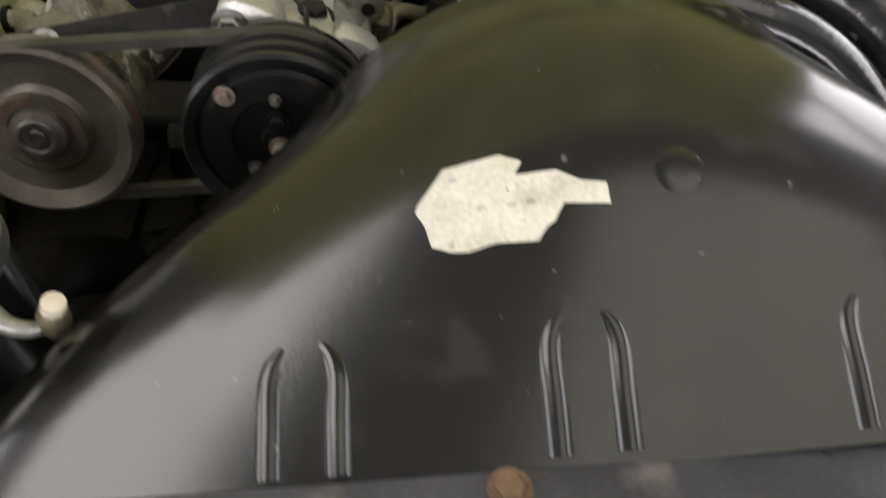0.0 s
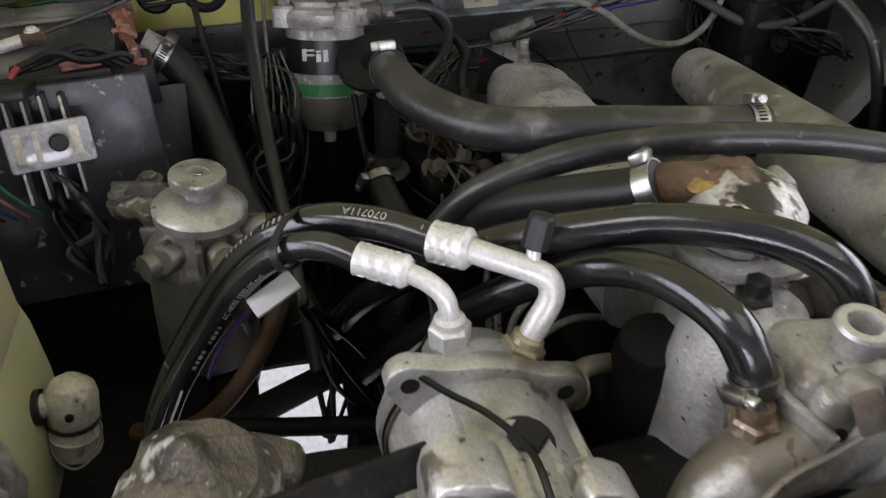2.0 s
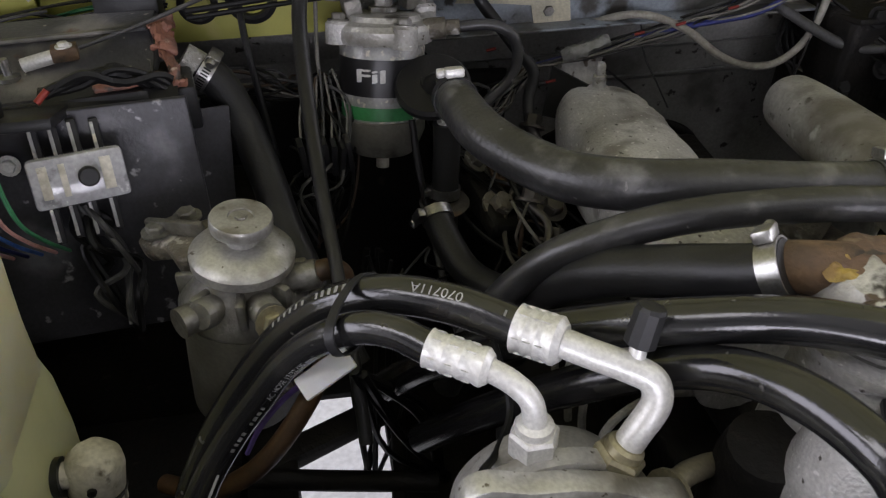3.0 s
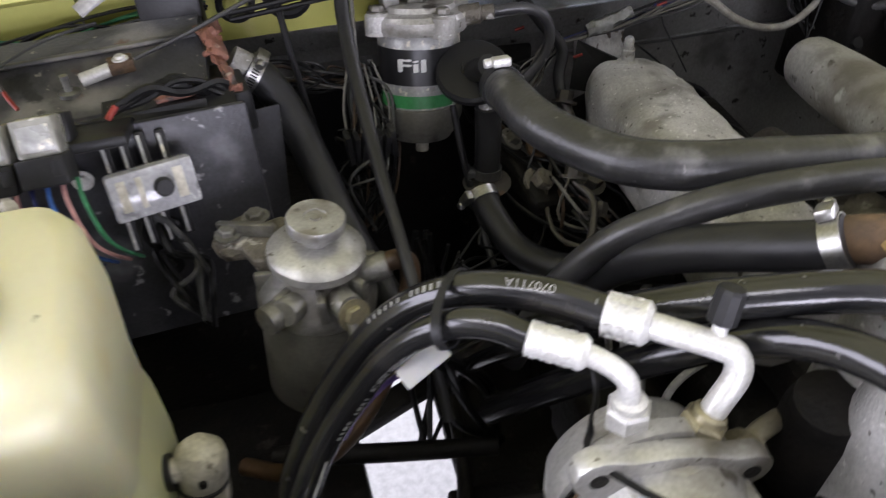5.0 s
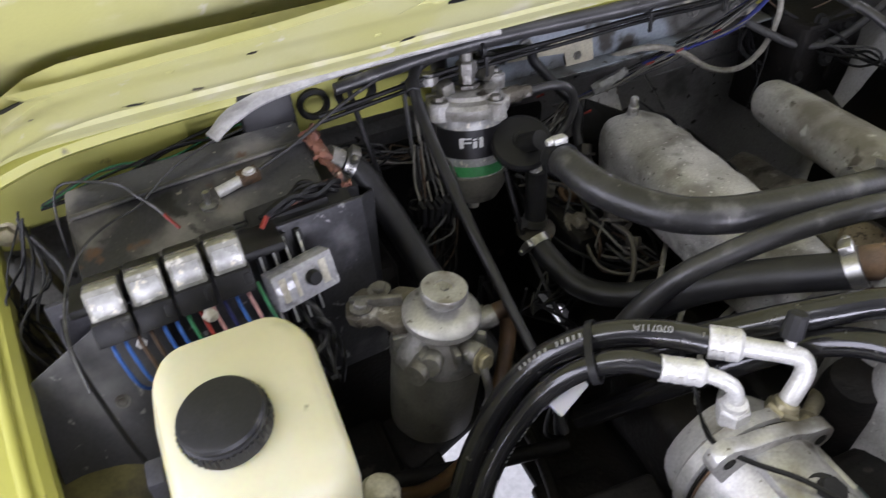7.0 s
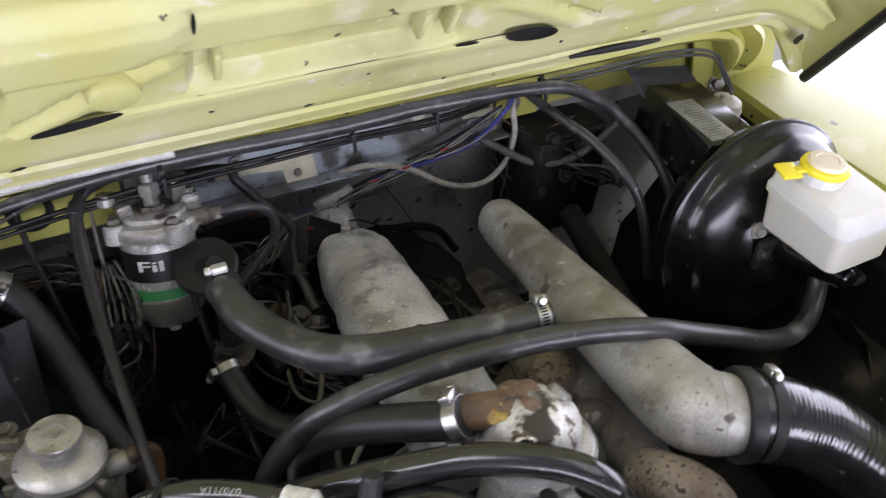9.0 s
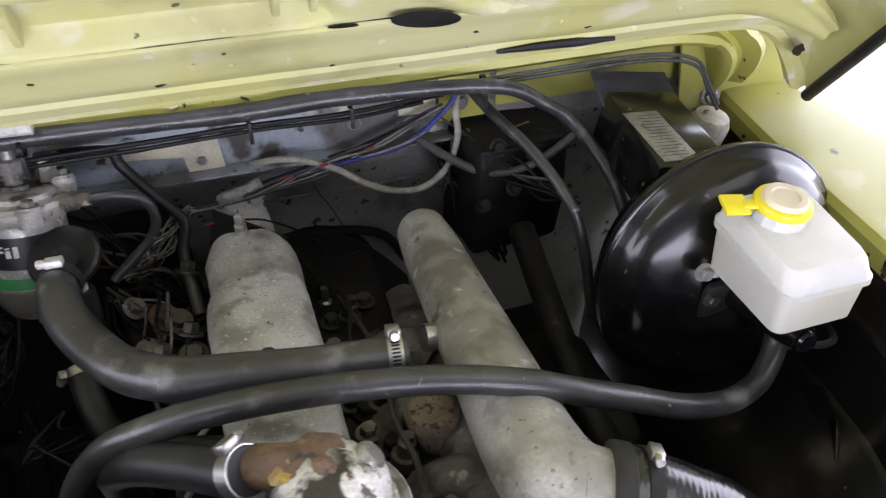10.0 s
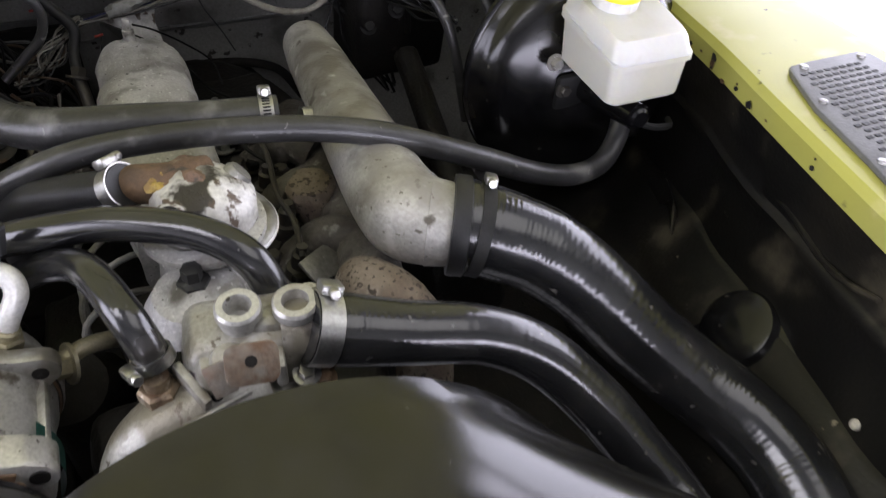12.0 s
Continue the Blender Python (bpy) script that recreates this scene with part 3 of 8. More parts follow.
for k in range(16):
    p = RIGHT[rngw.randrange(5, 24)].lerp(RIGHT[rngw.randrange(8, 22)], 0.5)
    i = min(range(len(RIGHT)), key=lambda j: abs(RIGHT[j].y - p.y))
    p, w, zc = RIGHT[i], rngw.uniform(0.0015, 0.006), rngw.uniform(0.012, 0.032)
    t = (RIGHT[i + 1] - RIGHT[i - 1]).normalized()
    ring = [V((p.x - 0.0012, p.y, p.z - zc)) + t * (w * rngw.uniform(0.6, 1.2) * math.cos(a)) + V((0, 0, 1)) * (w * 0.8 * rngw.uniform(0.6, 1.2) * math.sin(a)) for a in np.linspace(0, 5.6, 9)]
    part("paint_chip", ring_skin(bmesh.new(), [ring, [q - V((0.0004, 0, 0)) for q in ring]]), RUST if k % 3 else BLACK_MATT, w2, "brown paint chip on the flange")


def inner_wing(name, stations, side, material, label, prof):
    rings = []
    for p in stations:
        rings.append([V((p.x + side * dx, p.y, p.z + dz)) for dx, dz in prof])
    bm = ring_skin(bmesh.new(), rings, False, False)
    bmesh.ops.subdivide_edges(bm, edges=bm.edges[:], cuts=1, use_grid_fill=True)
    for v in bm.verts:
        v.co += V((1, 0, 0.6)) * 0.006 * noise.noise(v.co * 14)
    return solid(name, sheet(bm, 0.002), material, label, "", "structure", 50)


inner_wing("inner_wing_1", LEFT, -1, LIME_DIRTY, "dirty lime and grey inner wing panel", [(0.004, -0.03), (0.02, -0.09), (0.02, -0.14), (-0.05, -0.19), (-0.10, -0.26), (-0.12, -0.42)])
inner_wing("inner_wing_2", RIGHT, 1, ARCH, "dusty black inner wing and wheel arch panel", [(0.004, -0.03), (0.010, -0.088), (0.004, -0.094), (0.006, -0.11), (-0.01, -0.165), (-0.018, -0.168), (-0.055, -0.215), (-0.060, -0.224), (-0.10, -0.262), (-0.12, -0.36), (-0.12, -0.50)])
arch = solid("wheel_arch", join(lathe([(0.105, -0.012), (0.100, 0.0), (0.092, 0.004), (0.060, 0.008), (0.040, 0.010), (0.036, 0.018), (0.029, 0.021), (0.001, 0.020)], (0.470, 0.455, 0.850), (-0.72, 0.17, 0.67), 44)), BLACK, "black wheel arch with a round raised pressing", "", "structure", 30)
part("seam", tube([(0.548, 0.655, 0.918), (0.531, 0.578, 0.950), (0.519, 0.530, 0.953), (0.509, 0.495, 0.962), (0.496, 0.438, 0.955), (0.484, 0.400, 0.962), (0.479, 0.367, 0.973)], 0.003, 8, 8, True, 1.0, 0.3), ARCH, arch, "wavy sealed seam")
part("stud", lathe([(0.005, 0), (0.004, 0.002), (0.001, 0.003)], (0.4555, 0.322, 0.886), (-0.94, 0.2, 0.3), 10), WHITE_DIRTY, arch, "pale stud head")

solid("arch_flap", join(plate([(0.516, 0.690, 0.858), (0.514, 0.650, 0.884), (0.496, 0.612, 0.884), (0.504, 0.640, 0.856)], 0.002), plate([(0.514, 0.650, 0.884), (0.496, 0.612, 0.884), (0.478, 0.585, 0.866), (0.500, 0.606, 0.868)], 0.002)), ARCH, "folded black splash flap on the wheel arch", "", "structure")

# vent panel on the wing
vent = thing("wing_vent", (0.56, 0.40, 1.041), "grey plastic perforated vent panel riveted on the wing", "vent")
outline = [(0.553, 0.578), (0.560, 0.586), (0.585, 0.588), (0.645, 0.588), (0.655, 0.580), (0.658, 0.30), (0.648, 0.285), (0.475, 0.285), (0.468, 0.293), (0.476, 0.33), (0.508, 0.44), (0.528, 0.52)]
part("panel", prism(outline, 0.006, Matrix.Translation((0, 0, 1.040)), 0.002), VENT, vent)
slots = bmesh.new()
for r in range(31):
    y = 0.568 - r * 0.0084
    x0 = 0.506 + 0.25 * (y - 0.44) + 0.022
    n = int((0.640 - x0) / 0.0092)
    for c in range(n):
        x = x0 + (c + 0.5 * (r % 2)) * 0.0092
        q = [(x - 0.0030, y - 0.0018), (x + 0.0030, y - 0.0018), (x + 0.0030, y + 0.0018), (x - 0.0030, y + 0.0018)]
        ring_skin(slots, [[V((a, b, 1.0462)) for a, b in q], [V((a, b, 1.0466)) for a, b in q]])
tagged(part("perforation", slots, BLACK_MATT, vent, "rows of small dark slots"), kind="stuff")
for x, y in ((0.570, 0.579), (0.540, 0.524), (0.516, 0.437), (0.492, 0.352), (0.64, 0.578), (0.645, 0.44)):
    part("rivet", lathe([(0.004, 0), (0.0035, 0.002), (0.001, 0.0028)], (x, y, 1.0458), (0, 0, 1), 12), STEEL, vent)

# bulkhead, cowl lip and firewall
solid("bulkhead", join(plate([(-0.66, 0.992, 1.035), (-0.46, 0.992, 1.035), (-0.46, 0.992, 1.118), (-0.66, 0.992, 1.118)], -0.003), plate([(-0.46, 1.002, 1.045), (-0.205, 1.002, 1.045), (-0.205, 1.002, 1.118), (-0.46, 1.002, 1.118)], -0.003)), LIME, "lime-green painted upper bulkhead panel", "", "structure")
fw = bmesh.new()
prof = [(1.02, 1.12), (1.022, 1.03), (1.05, 1.02), (1.055, 0.985), (1.075, 0.975), (1.08, 0.94), (1.095, 0.93), (1.10, 0.80), (1.07, 0.70), (1.07, 0.56)]
ring_skin(fw, [[V((x, y + (0.03 if x < -0.2 and z > 0.98 else 0.0), z)) for y, z in prof] for x in np.linspace(-0.80, 0.76, 40)], False, False)
for v in fw.verts:
    v.co.y += 0.004 * noise.noise(v.co * 9)
solid("firewall", sheet(fw, 0.003), FIREWALL, "dull grey stepped steel firewall behind the engine", "", "structure", 25)
for k, (y, z) in enumerate(((1.046, 1.021), (1.056, 0.984), (1.078, 0.941))):
    solid("firewall_seam", roughen(box((0.155, y - 0.001, z), (0.33, 0.005, 0.0026), 0.001), 0.0008, 60, 1), FW_EDGE, "folded seam across the grey firewall", "", "structure")
solid("bellhousing_arch", join(tube([(-0.045, 1.068, 0.80), (-0.014, 1.072, 0.856), (0.045, 1.072, 0.884), (0.12, 1.072, 0.884), (0.18, 1.072, 0.864), (0.21, 1.068, 0.82)], 0.006, 10), lathe([(0.088, 0), (0.086, 0.02)], (0.09, 1.098, 0.795), (0, -1, 0), 30)), GRIME_SHADE, "black arched rim of the transmission tunnel", "", "structure")
# Added sheet: the darkness left of the engine is put into it.
solid("firewall_shade_sheet", roughen(box((-0.215, 1.035, 0.80), (0.33, 0.012, 0.36), 0.004), 0.006, 30, 5), SHADE_BLACK, "near-black sheet added as shade in front of the firewall", "", "structure")

LIP = [(-0.668, 1.00, 1.03), (-0.662, 0.975, 1.065), (-0.648, 0.958, 1.093), (-0.615, 0.955, 1.110), (-0.55, 0.965, 1.118), (-0.40, 0.972, 1.120), (-0.2, 0.975, 1.121), (0.05, 0.975, 1.122), (0.25, 0.970, 1.124), (0.40, 0.958, 1.130), (0.48, 0.946, 1.135), (0.535, 0.940, 1.128), (0.565, 0.945, 1.105), (0.578, 0.960, 1.075), (0.585, 0.985, 1.045)]
line_lip = spline(LIP, 6)
rings = []
for c, (t, n, b) in zip(line_lip, rails(line_lip)):
    out = V((0, 1, 0))
    up = t.cross(out)
    up = up.normalized() if up.z >= 0 or abs(t.z) > 0.5 else -up.normalized()
    if up.z < -0.1:
        up = -up
    if abs(t.z) > 0.4:
        up = V((-1 if c.x < 0 else 1, 0, 0.25)).normalized()
    rings.append([c + out * o + up * u for o, u in ((0.062, -0.045), (0.058, -0.012), (0.012, -0.011), (0.002, -0.010), (-0.004, -0.005), (-0.002, 0.003), (0.010, 0.008), (0.012, 0.014), (0.002, 0.021), (-0.010, 0.028), (-0.004, 0.038), (0.05, 0.046))])
solid("cowl_panel", sheet(ring_skin(bmesh.new(), rings, False, False), 0.0012), LIME, "lime-green cowl panel with a pressed drain gutter", "", "structure", 40)

plate_thing = thing("scuttle_plate", (0.02, 1.01, 1.06), "scuffed blue-grey steel plate with bare patches, bolted to the bulkhead", "plate")
body = part("plate", box((0.035, 1.016, 1.067), (0.43, 0.006, 0.070), 0.002, turn(-4, 0, 0)), BLUEGREY, plate_thing)
part("ledge", box((0.035, 1.004, 1.033), (0.43, 0.030, 0.003), 0.001), BLUEGREY, plate_thing)
part("bare_patch", prism([(-0.105, 0.012), (-0.1, 0.020), (-0.075, 0.018), (-0.045, 0.022), (-0.02, 0.026), (0.004, 0.024), (0.008, -0.02), (-0.028, -0.024), (-0.032, 0.004), (-0.06, 0.008)], 0.0006, Matrix.Translation((-0.005, 1.0085, 1.048)) @ turn(86, 0, 0).to_4x4() @ Matrix.Diagonal((1, 0.85, 1, 1))), PRIMER, plate_thing, "cream primer showing through")
for x, z in ((0.142, 1.060), (-0.02, 1.045), (-0.085, 1.072), (0.205, 1.050)):
    bolt(plate_thing, (x, 1.0105, z), (0, -1, 0), 0.0055, 0.005, STEEL)
part("seam_patch", prism([(-0.02, -0.012), (0.02, -0.014), (0.024, 0.016), (0.004, 0.02), (-0.022, 0.010)], 0.0008, Matrix.Translation((0.212, 1.0095, 1.073)) @ turn(86, 0, 0).to_4x4()), PRIMER, plate_thing, "cream primer showing through")

for x, y, z, r in ((-0.335, 1.012, 1.078, 0.017), (-0.290, 1.012, 1.080, 0.022)):
    g = thing("grommet", (x, y, z), "black rubber ring grommet in the bulkhead", "grommet", "bulkhead grommets")
    part("ring", lathe([(r, 0), (r, 0.004), (r * 0.8, 0.006), (r * 0.66, 0.004), (r * 0.62, 0.0)], (x, 0.998, z), (0, -1, 0), 28), RUBBER, g)
    part("core", lathe([(r * 0.64, 0), (r * 0.5, 0.0025), (0.001, 0.003)], (x, 0.998, z), (0, -1, 0), 24), LIME, g)

solid("bulkhead_side", box((0.435, 1.004, 1.090), (0.265, 0.003, 0.062), 0.001), LIME, "lime-green bulkhead panel under the cowl gutter", "", "structure")
solid("bulkhead_corner", box((0.268, 1.010, 1.078), (0.06, 0.004, 0.062), 0.001), LIME, "lime-green corner of the bulkhead beside the plate", "", "structure")
bolt(bpy.data.objects["bulkhead_corner"], (0.262, 1.0075, 1.068), (0, -1, 0), 0.007, 0.006, STEEL)
for side, name in ((-1, "body_side_1"), (1, "body_side_2")):
    solid(name, join(box((0.735 * side - (0.085 if side < 0 else 0), 0.56, 0.58), (0.012, 1.10, 0.26), 0.003)), LIME, "lime-green lower body side below the wing", "", "structure")
solid("front_panel", box((0.0, -0.02, 0.72), (1.40, 0.012, 0.44), 0.004), LIME, "lime-green front panel ahead of the radiator", "", "structure")
ax_ = thing("front_axle", (0, 0.42, 0.252), "oily black front axle with two black tyres on the floor", "axle")
part("beam", tube([(-0.66, 0.42, 0.252), (0, 0.42, 0.24), (0.66, 0.42, 0.252)], 0.045, 14), GRIME_SHADE, ax_)
for side in (-1, 1):
    wl = part("wheel", lathe([(0.19, -0.10), (0.30, -0.105), (0.345, -0.08), (0.352, 0.0), (0.345, 0.08), (0.30, 0.105), (0.19, 0.10)], (0.66 * side, 0.42, 0.252), (1, 0, 0), 44), RUBBER_DUSTY, ax_, "black rubber tyre on a steel rim")
    part("rim", lathe([(0.192, -0.09), (0.18, -0.05), (0.10, -0.02), (0.10, 0.02), (0.18, 0.05), (0.192, 0.09)], (0.66 * side, 0.42, 0.252), (1, 0, 0), 32), BLACK_MATT, wl)
    part("spring", box((0.42 * side, 0.42, 0.45), (0.07, 0.10, 0.36), 0.01), GRIME_SHADE, ax_)

# ---------- bonnet, propped open ----------
A = radians(50)
UP, OUT, O = V((0, -math.cos(A), math.sin(A))), V((0, -math.sin(A), -math.cos(A))), V((0, 0.925, 1.166))


def hood(x, s, d):
    return O + V((x, 0, 0)) + UP * s + OUT * d


bonnet = thing("bonnet", O, "lime-green steel bonnet propped open above the engine bay", "bonnet")
edge = [(-0.668, -0.045, 0.085), (-0.664, -0.03, 0.06), (-0.645, -0.012, 0.028), (-0.60, -0.003, 0.008), (-0.52, 0, 0), (-0.25, 0, 0), (0, 0, 0), (0.25, 0, 0), (0.50, 0, 0), (0.56, -0.003, 0.008), (0.60, -0.012, 0.028), (0.622, -0.03, 0.06), (0.625, -0.045, 0.085)]
prof = spline(edge, 3)
rings = []
for k in range(13):
    s = k / 12
    rings.append([hood(p.x * (1 - 0.17 * s), p.y * (1 - s) + 0.82 * s, p.z - 0.03 * math.sin(math.pi * s) * (1 - (p.x / 0.63) ** 2)) for p in prof])
part("skin", sheet(ring_skin(bmesh.new(), rings, False, False), -0.0015), LIME_PALE, bonnet, "lime bonnet skin seen from below", 50)
for sgn in (-1, 1):
    seal = [hood((0.626 if sgn > 0 else 0.669) * sgn * (1 - 0.17 * s), -0.047 * (1 - s) + 0.82 * s, 0.09) for s in ((0, 0.15, 0.3, 0.5, 0.75, 1.0) if sgn > 0 else (0.16, 0.3, 0.5, 0.75, 1.0))]
    part("edge_seal", tube(seal, 0.007, 10), RUBBER, bonnet, "black rubber edge seal")
# pressed rail along the rear edge, curving round the corners
rail = [(-0.652, -0.02, 0.075), (-0.645, -0.004, 0.045), (-0.610, 0.012, 0.026), (-0.52, 0.018, 0.020), (-0.2, 0.020, 0.020), (0.1, 0.020, 0.020), (0.36, 0.020, 0.020), (0.48, 0.018, 0.020), (0.560, 0.013, 0.024), (0.598, -0.004, 0.036), (0.622, -0.026, 0.056), (0.632, -0.042, 0.078)]
line = spline(rail, 5)
rings = []
for i, p in enumerate(line):
    q = line[min(i + 1, len(line) - 1)] - line[max(i - 1, 0)]
    m = V((-q.y, q.x, 0)).normalized()
    rings.append([hood(p.x + m.x * u, p.y + m.y * u, p.z + h) for u, h in ((-0.022, -0.018), (-0.020, -0.002), (-0.014, 0.002), (-0.004, 0.0), (0.002, 0.006), (0.016, 0.007), (0.022, 0.002), (0.024, -0.014))])
part("rear_rail", sheet(ring_skin(bmesh.new(), rings, False, False), -0.001), LIME_PALE, bonnet, "pressed rear rail, paint worn to primer", 40)
# inner stiffening frame: a rail that spreads into the middle of the bonnet
def ramp(v, a, b):
    return max(0.0, min(1.0, (v - a) / (b - a)))


def frame_edge(x):
    """How far up the bonnet the frame reaches; beyond it the bare skin shows."""
    u = abs(x + 0.012)
    return float(np.interp(u, (0.0, 0.228, 0.236, 0.247, 0.260, 0.278, 0.318, 0.365, 0.42, 0.56), (0.80, 0.80, 0.34, 0.178, 0.156, 0.145, 0.134, 0.126, 0.121, 0.112)))


inner = bmesh.new()
us = sorted(set(np.round(np.concatenate([np.linspace(-0.56, 0.54, 100), np.linspace(-0.295, -0.235, 24), np.linspace(0.211, 0.271, 24)]), 4)))
rows_ = 70
grid = []
for j in range(rows_):
    row = []
    for i, x in enumerate(us):
        x = float(x)
        top = frame_edge(x)
        k = j / (rows_ - 1)
        s = 0.1085 + (min(top, 0.30) - 0.1085) * min(1.0, k / 0.86) if k <= 0.86 else min(top, 0.30) + (top - min(top, 0.30)) * (k - 0.86) / 0.14
        mirror = abs(x + 0.012)
        trough = ramp(x, -0.136, -0.126) * ramp(-x, -0.098, -0.088) * ramp(s, 0.114, 0.119) * ramp(-s, -0.176, -0.168)
        beam = ramp(s, 0.176, 0.182) * ramp(-s, -0.222, -0.214)
        upper = ramp(s, 0.226, 0.24) * ramp(abs(math.sin(x * 8.2 + 0.5)), 0.35, 0.6)
        diag = (s - 0.110) + 0.60 * (mirror - 0.235)
        steps = 0.0
        if mirror > 0.13:
            steps = 0.006 * ramp(diag, -0.012, -0.008) - 0.006 * ramp(diag, 0.006, 0.010) + 0.006 * ramp(diag, 0.020, 0.024)
        d = 0.028 - 0.020 * trough + 0.004 * beam - 0.012 * upper + steps - 0.03 * math.sin(math.pi * min(1.0, s)) * (1 - (x / 0.6) ** 2) * ramp(s, 0.22, 0.6)
        d += 0.0015 * noise.noise(V((x * 9, s * 9, 0.3))) + 0.0006 * noise.noise(V((x * 40, s * 40, 0.9)))
        if j == rows_ - 1 or i in (0, len(us) - 1):
            d -= 0.006
        row.append(inner.verts.new(hood(x, s, d)))
    grid.append(row)
for j in range(rows_ - 1):
    for i in range(len(us) - 1):
        inner.faces.new((grid[j][i], grid[j][i + 1], grid[j + 1][i + 1], grid[j + 1][i]))
part("bump_stop", lathe([(0.015, -0.004), (0.017, 0.002), (0.0185, 0.012), (0.0175, 0.015), (0.013, 0.0165), (0.001, 0.017)], hood(-0.188, 0.150, 0.024), OUT, 28), LIME_PALE, bonnet, "round lime-green bump stop", 30)
strip = []
for i in range(57):
    x = -0.635 + 1.232 * i / 56
    slim, drop = 1 - 0.7 * ramp(-x, 0.54, 0.635) - 0.6 * ramp(x, 0.51, 0.597), 0.030 * ramp(-x, 0.50, 0.645) ** 2 + 0.034 * ramp(x, 0.47, 0.600) ** 2
    strip.append([hood(x, 0.036 + (s - 0.036) * slim - drop * 0.4, d + drop + 0.001 * noise.noise(V((x * 14, s * 20, 2)))) for s, d in ((0.038, 0.018), (0.042, 0.024), (0.048, 0.0275), (0.062, 0.029), (0.078, 0.0275), (0.092, 0.0285), (0.102, 0.0305), (0.107, 0.0300), (0.109, 0.026), (0.1095, 0.012))])
part("rail_face", sheet(ring_skin(bmesh.new(), strip, False, False), -0.001), LIME_PALE, bonnet, "wide pressed rail with worn paint", 40)
part("inner_panel", sheet(inner, -0.001), LIME_PALE, bonnet, "pressed inner frame with worn paint", 40)

for x, s in ((-0.113, 0.142), (0.055, 0.145), (0.082, 0.145)):
    part("trough_tab", box(hood(x, s, 0.018), (0.006, 0.036, 0.018), 0.002, turn(-50, 0, 0)), LIME_PALE, bonnet)
rng2 = random.Random(11)


def blot(x, s, d, w, h, a, rough=0.0, n=18):
    """A flat outline lying under the bonnet."""
    pts = []
    for k in range(n):
        t = 2 * math.pi * k / n
        f = 1 + rng2.uniform(-rough, rough)
        u, v = w * math.cos(t) * 0.5 * f, h * math.sin(t) * 0.5 * f
        pts.append(hood(x + u * math.cos(radians(a)) - v * math.sin(radians(a)), s + u * math.sin(radians(a)) + v * math.cos(radians(a)), d))
    return ring_skin(bmesh.new(), [pts, [p + OUT * 0.0008 for p in pts]])


for x, s, w, h, a, d in ((0.168, 0.114, 0.060, 0.022, -12, 0.0345), (0.104, 0.1115, 0.024, 0.004, -4, 0.0305), (-0.218, 0.1135, 0.066, 0.011, 9, 0.0345), (-0.131, 0.218, 0.003, 0.024, 0, 0.0335), (-0.365, 0.122, 0.034, 0.006, 8, 0.0300), (-0.555, 0.100, 0.04, 0.006, 22, 0.0290)):
    part("slot", blot(x, s, d, w, h, a), BLACK_MATT, bonnet, "dark opening in the inner panel")
for x, s, w, h, d in ((-0.035, 0.055, 0.008, 0.003, 0.0295), (-0.49, 0.055, 0.016, 0.004, 0.029), (-0.525, 0.060, 0.006, 0.003, 0.029), (0.33, 0.060, 0.006, 0.003, 0.0295), (-0.12, 0.080, 0.004, 0.002, 0.029), (-0.27, 0.05, 0.012, 0.003, 0.029), (0.22, 0.075, 0.004, 0.0025, 0.029), (0.10, 0.05, 0.005, 0.002, 0.029), (-0.40, 0.095, 0.007, 0.003, 0.030)):
    part("paint_chip", blot(x, s, d, w, h, rng2.uniform(-20, 20), 0.35), BLACK_MATT, bonnet, "dark paint chip")
part("paint_chip", blot(0.597, -0.004, 0.0535, 0.030, 0.012, -55, 0.25), BLACK_MATT, bonnet, "dark paint chip")
part("seam", tube([hood(x, 0.1102 + 0.0005 * math.sin(20 * x), 0.0280) for x in np.linspace(-0.13, 0.44, 16)], 0.0006, 6), RUBBER, bonnet, "dark sealant seam")
part("split_sleeve", tube([hood(x, s, 0.030) for x, s in ((0.25, 0.036), (0.29, 0.036), (0.33, 0.034), (0.37, 0.031))], [0.002, 0.004, 0.0045, 0.002], 8), RUBBER, bonnet, "split black convoluted sleeve")
for x, s in ((-0.53, 0.07), (-0.458, 0.095), (-0.3, 0.07), (0.30, 0.072), (0.42, 0.070), (0.02, 0.07)):
    part("spot_rivet", lathe([(0.004, 0), (0.003, 0.002), (0.001, 0.0025)], hood(x, s, 0.0280), OUT, 10), LIME_PALE, bonnet)

# hinge bracket
hb = thing("hinge_bracket", (-0.644, 1.0, 1.03), "lime-green bonnet hinge bracket with a rusty bolt", "bracket")
part("leaf", box((-0.632, 1.006, 1.038), (0.055, 0.003, 0.034), 0.001, turn(0, 0, 6)), LIME, hb)
part("arm", box((-0.640, 0.994, 1.025), (0.026, 0.012, 0.028), 0.003, turn(0, 15, 0)), LIME, hb)
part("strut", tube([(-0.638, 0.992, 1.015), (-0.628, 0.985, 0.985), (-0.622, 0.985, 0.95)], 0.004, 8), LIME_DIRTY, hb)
bolt(hb, (-0.644, 0.988, 1.034), (0, -1, 0.2), 0.0085, 0.007, ZINC)
hb2 = thing("wing_bolt", (0.578, 0.985, 1.036), "bright steel wing fixing bolt with a washer", "bolt")
bolt(hb2, (0.578, 0.984, 1.036), (-0.3, -1, 0.3), 0.008, 0.007, ALLOY_GREY)

part("rolled_lip", tube([(p.x - 0.016, p.y, p.z + 0.0015) for p in LEFT[::3]], 0.0045, 10, 4), LIME, w1, "rolled edge of the wing")

shoulder = []
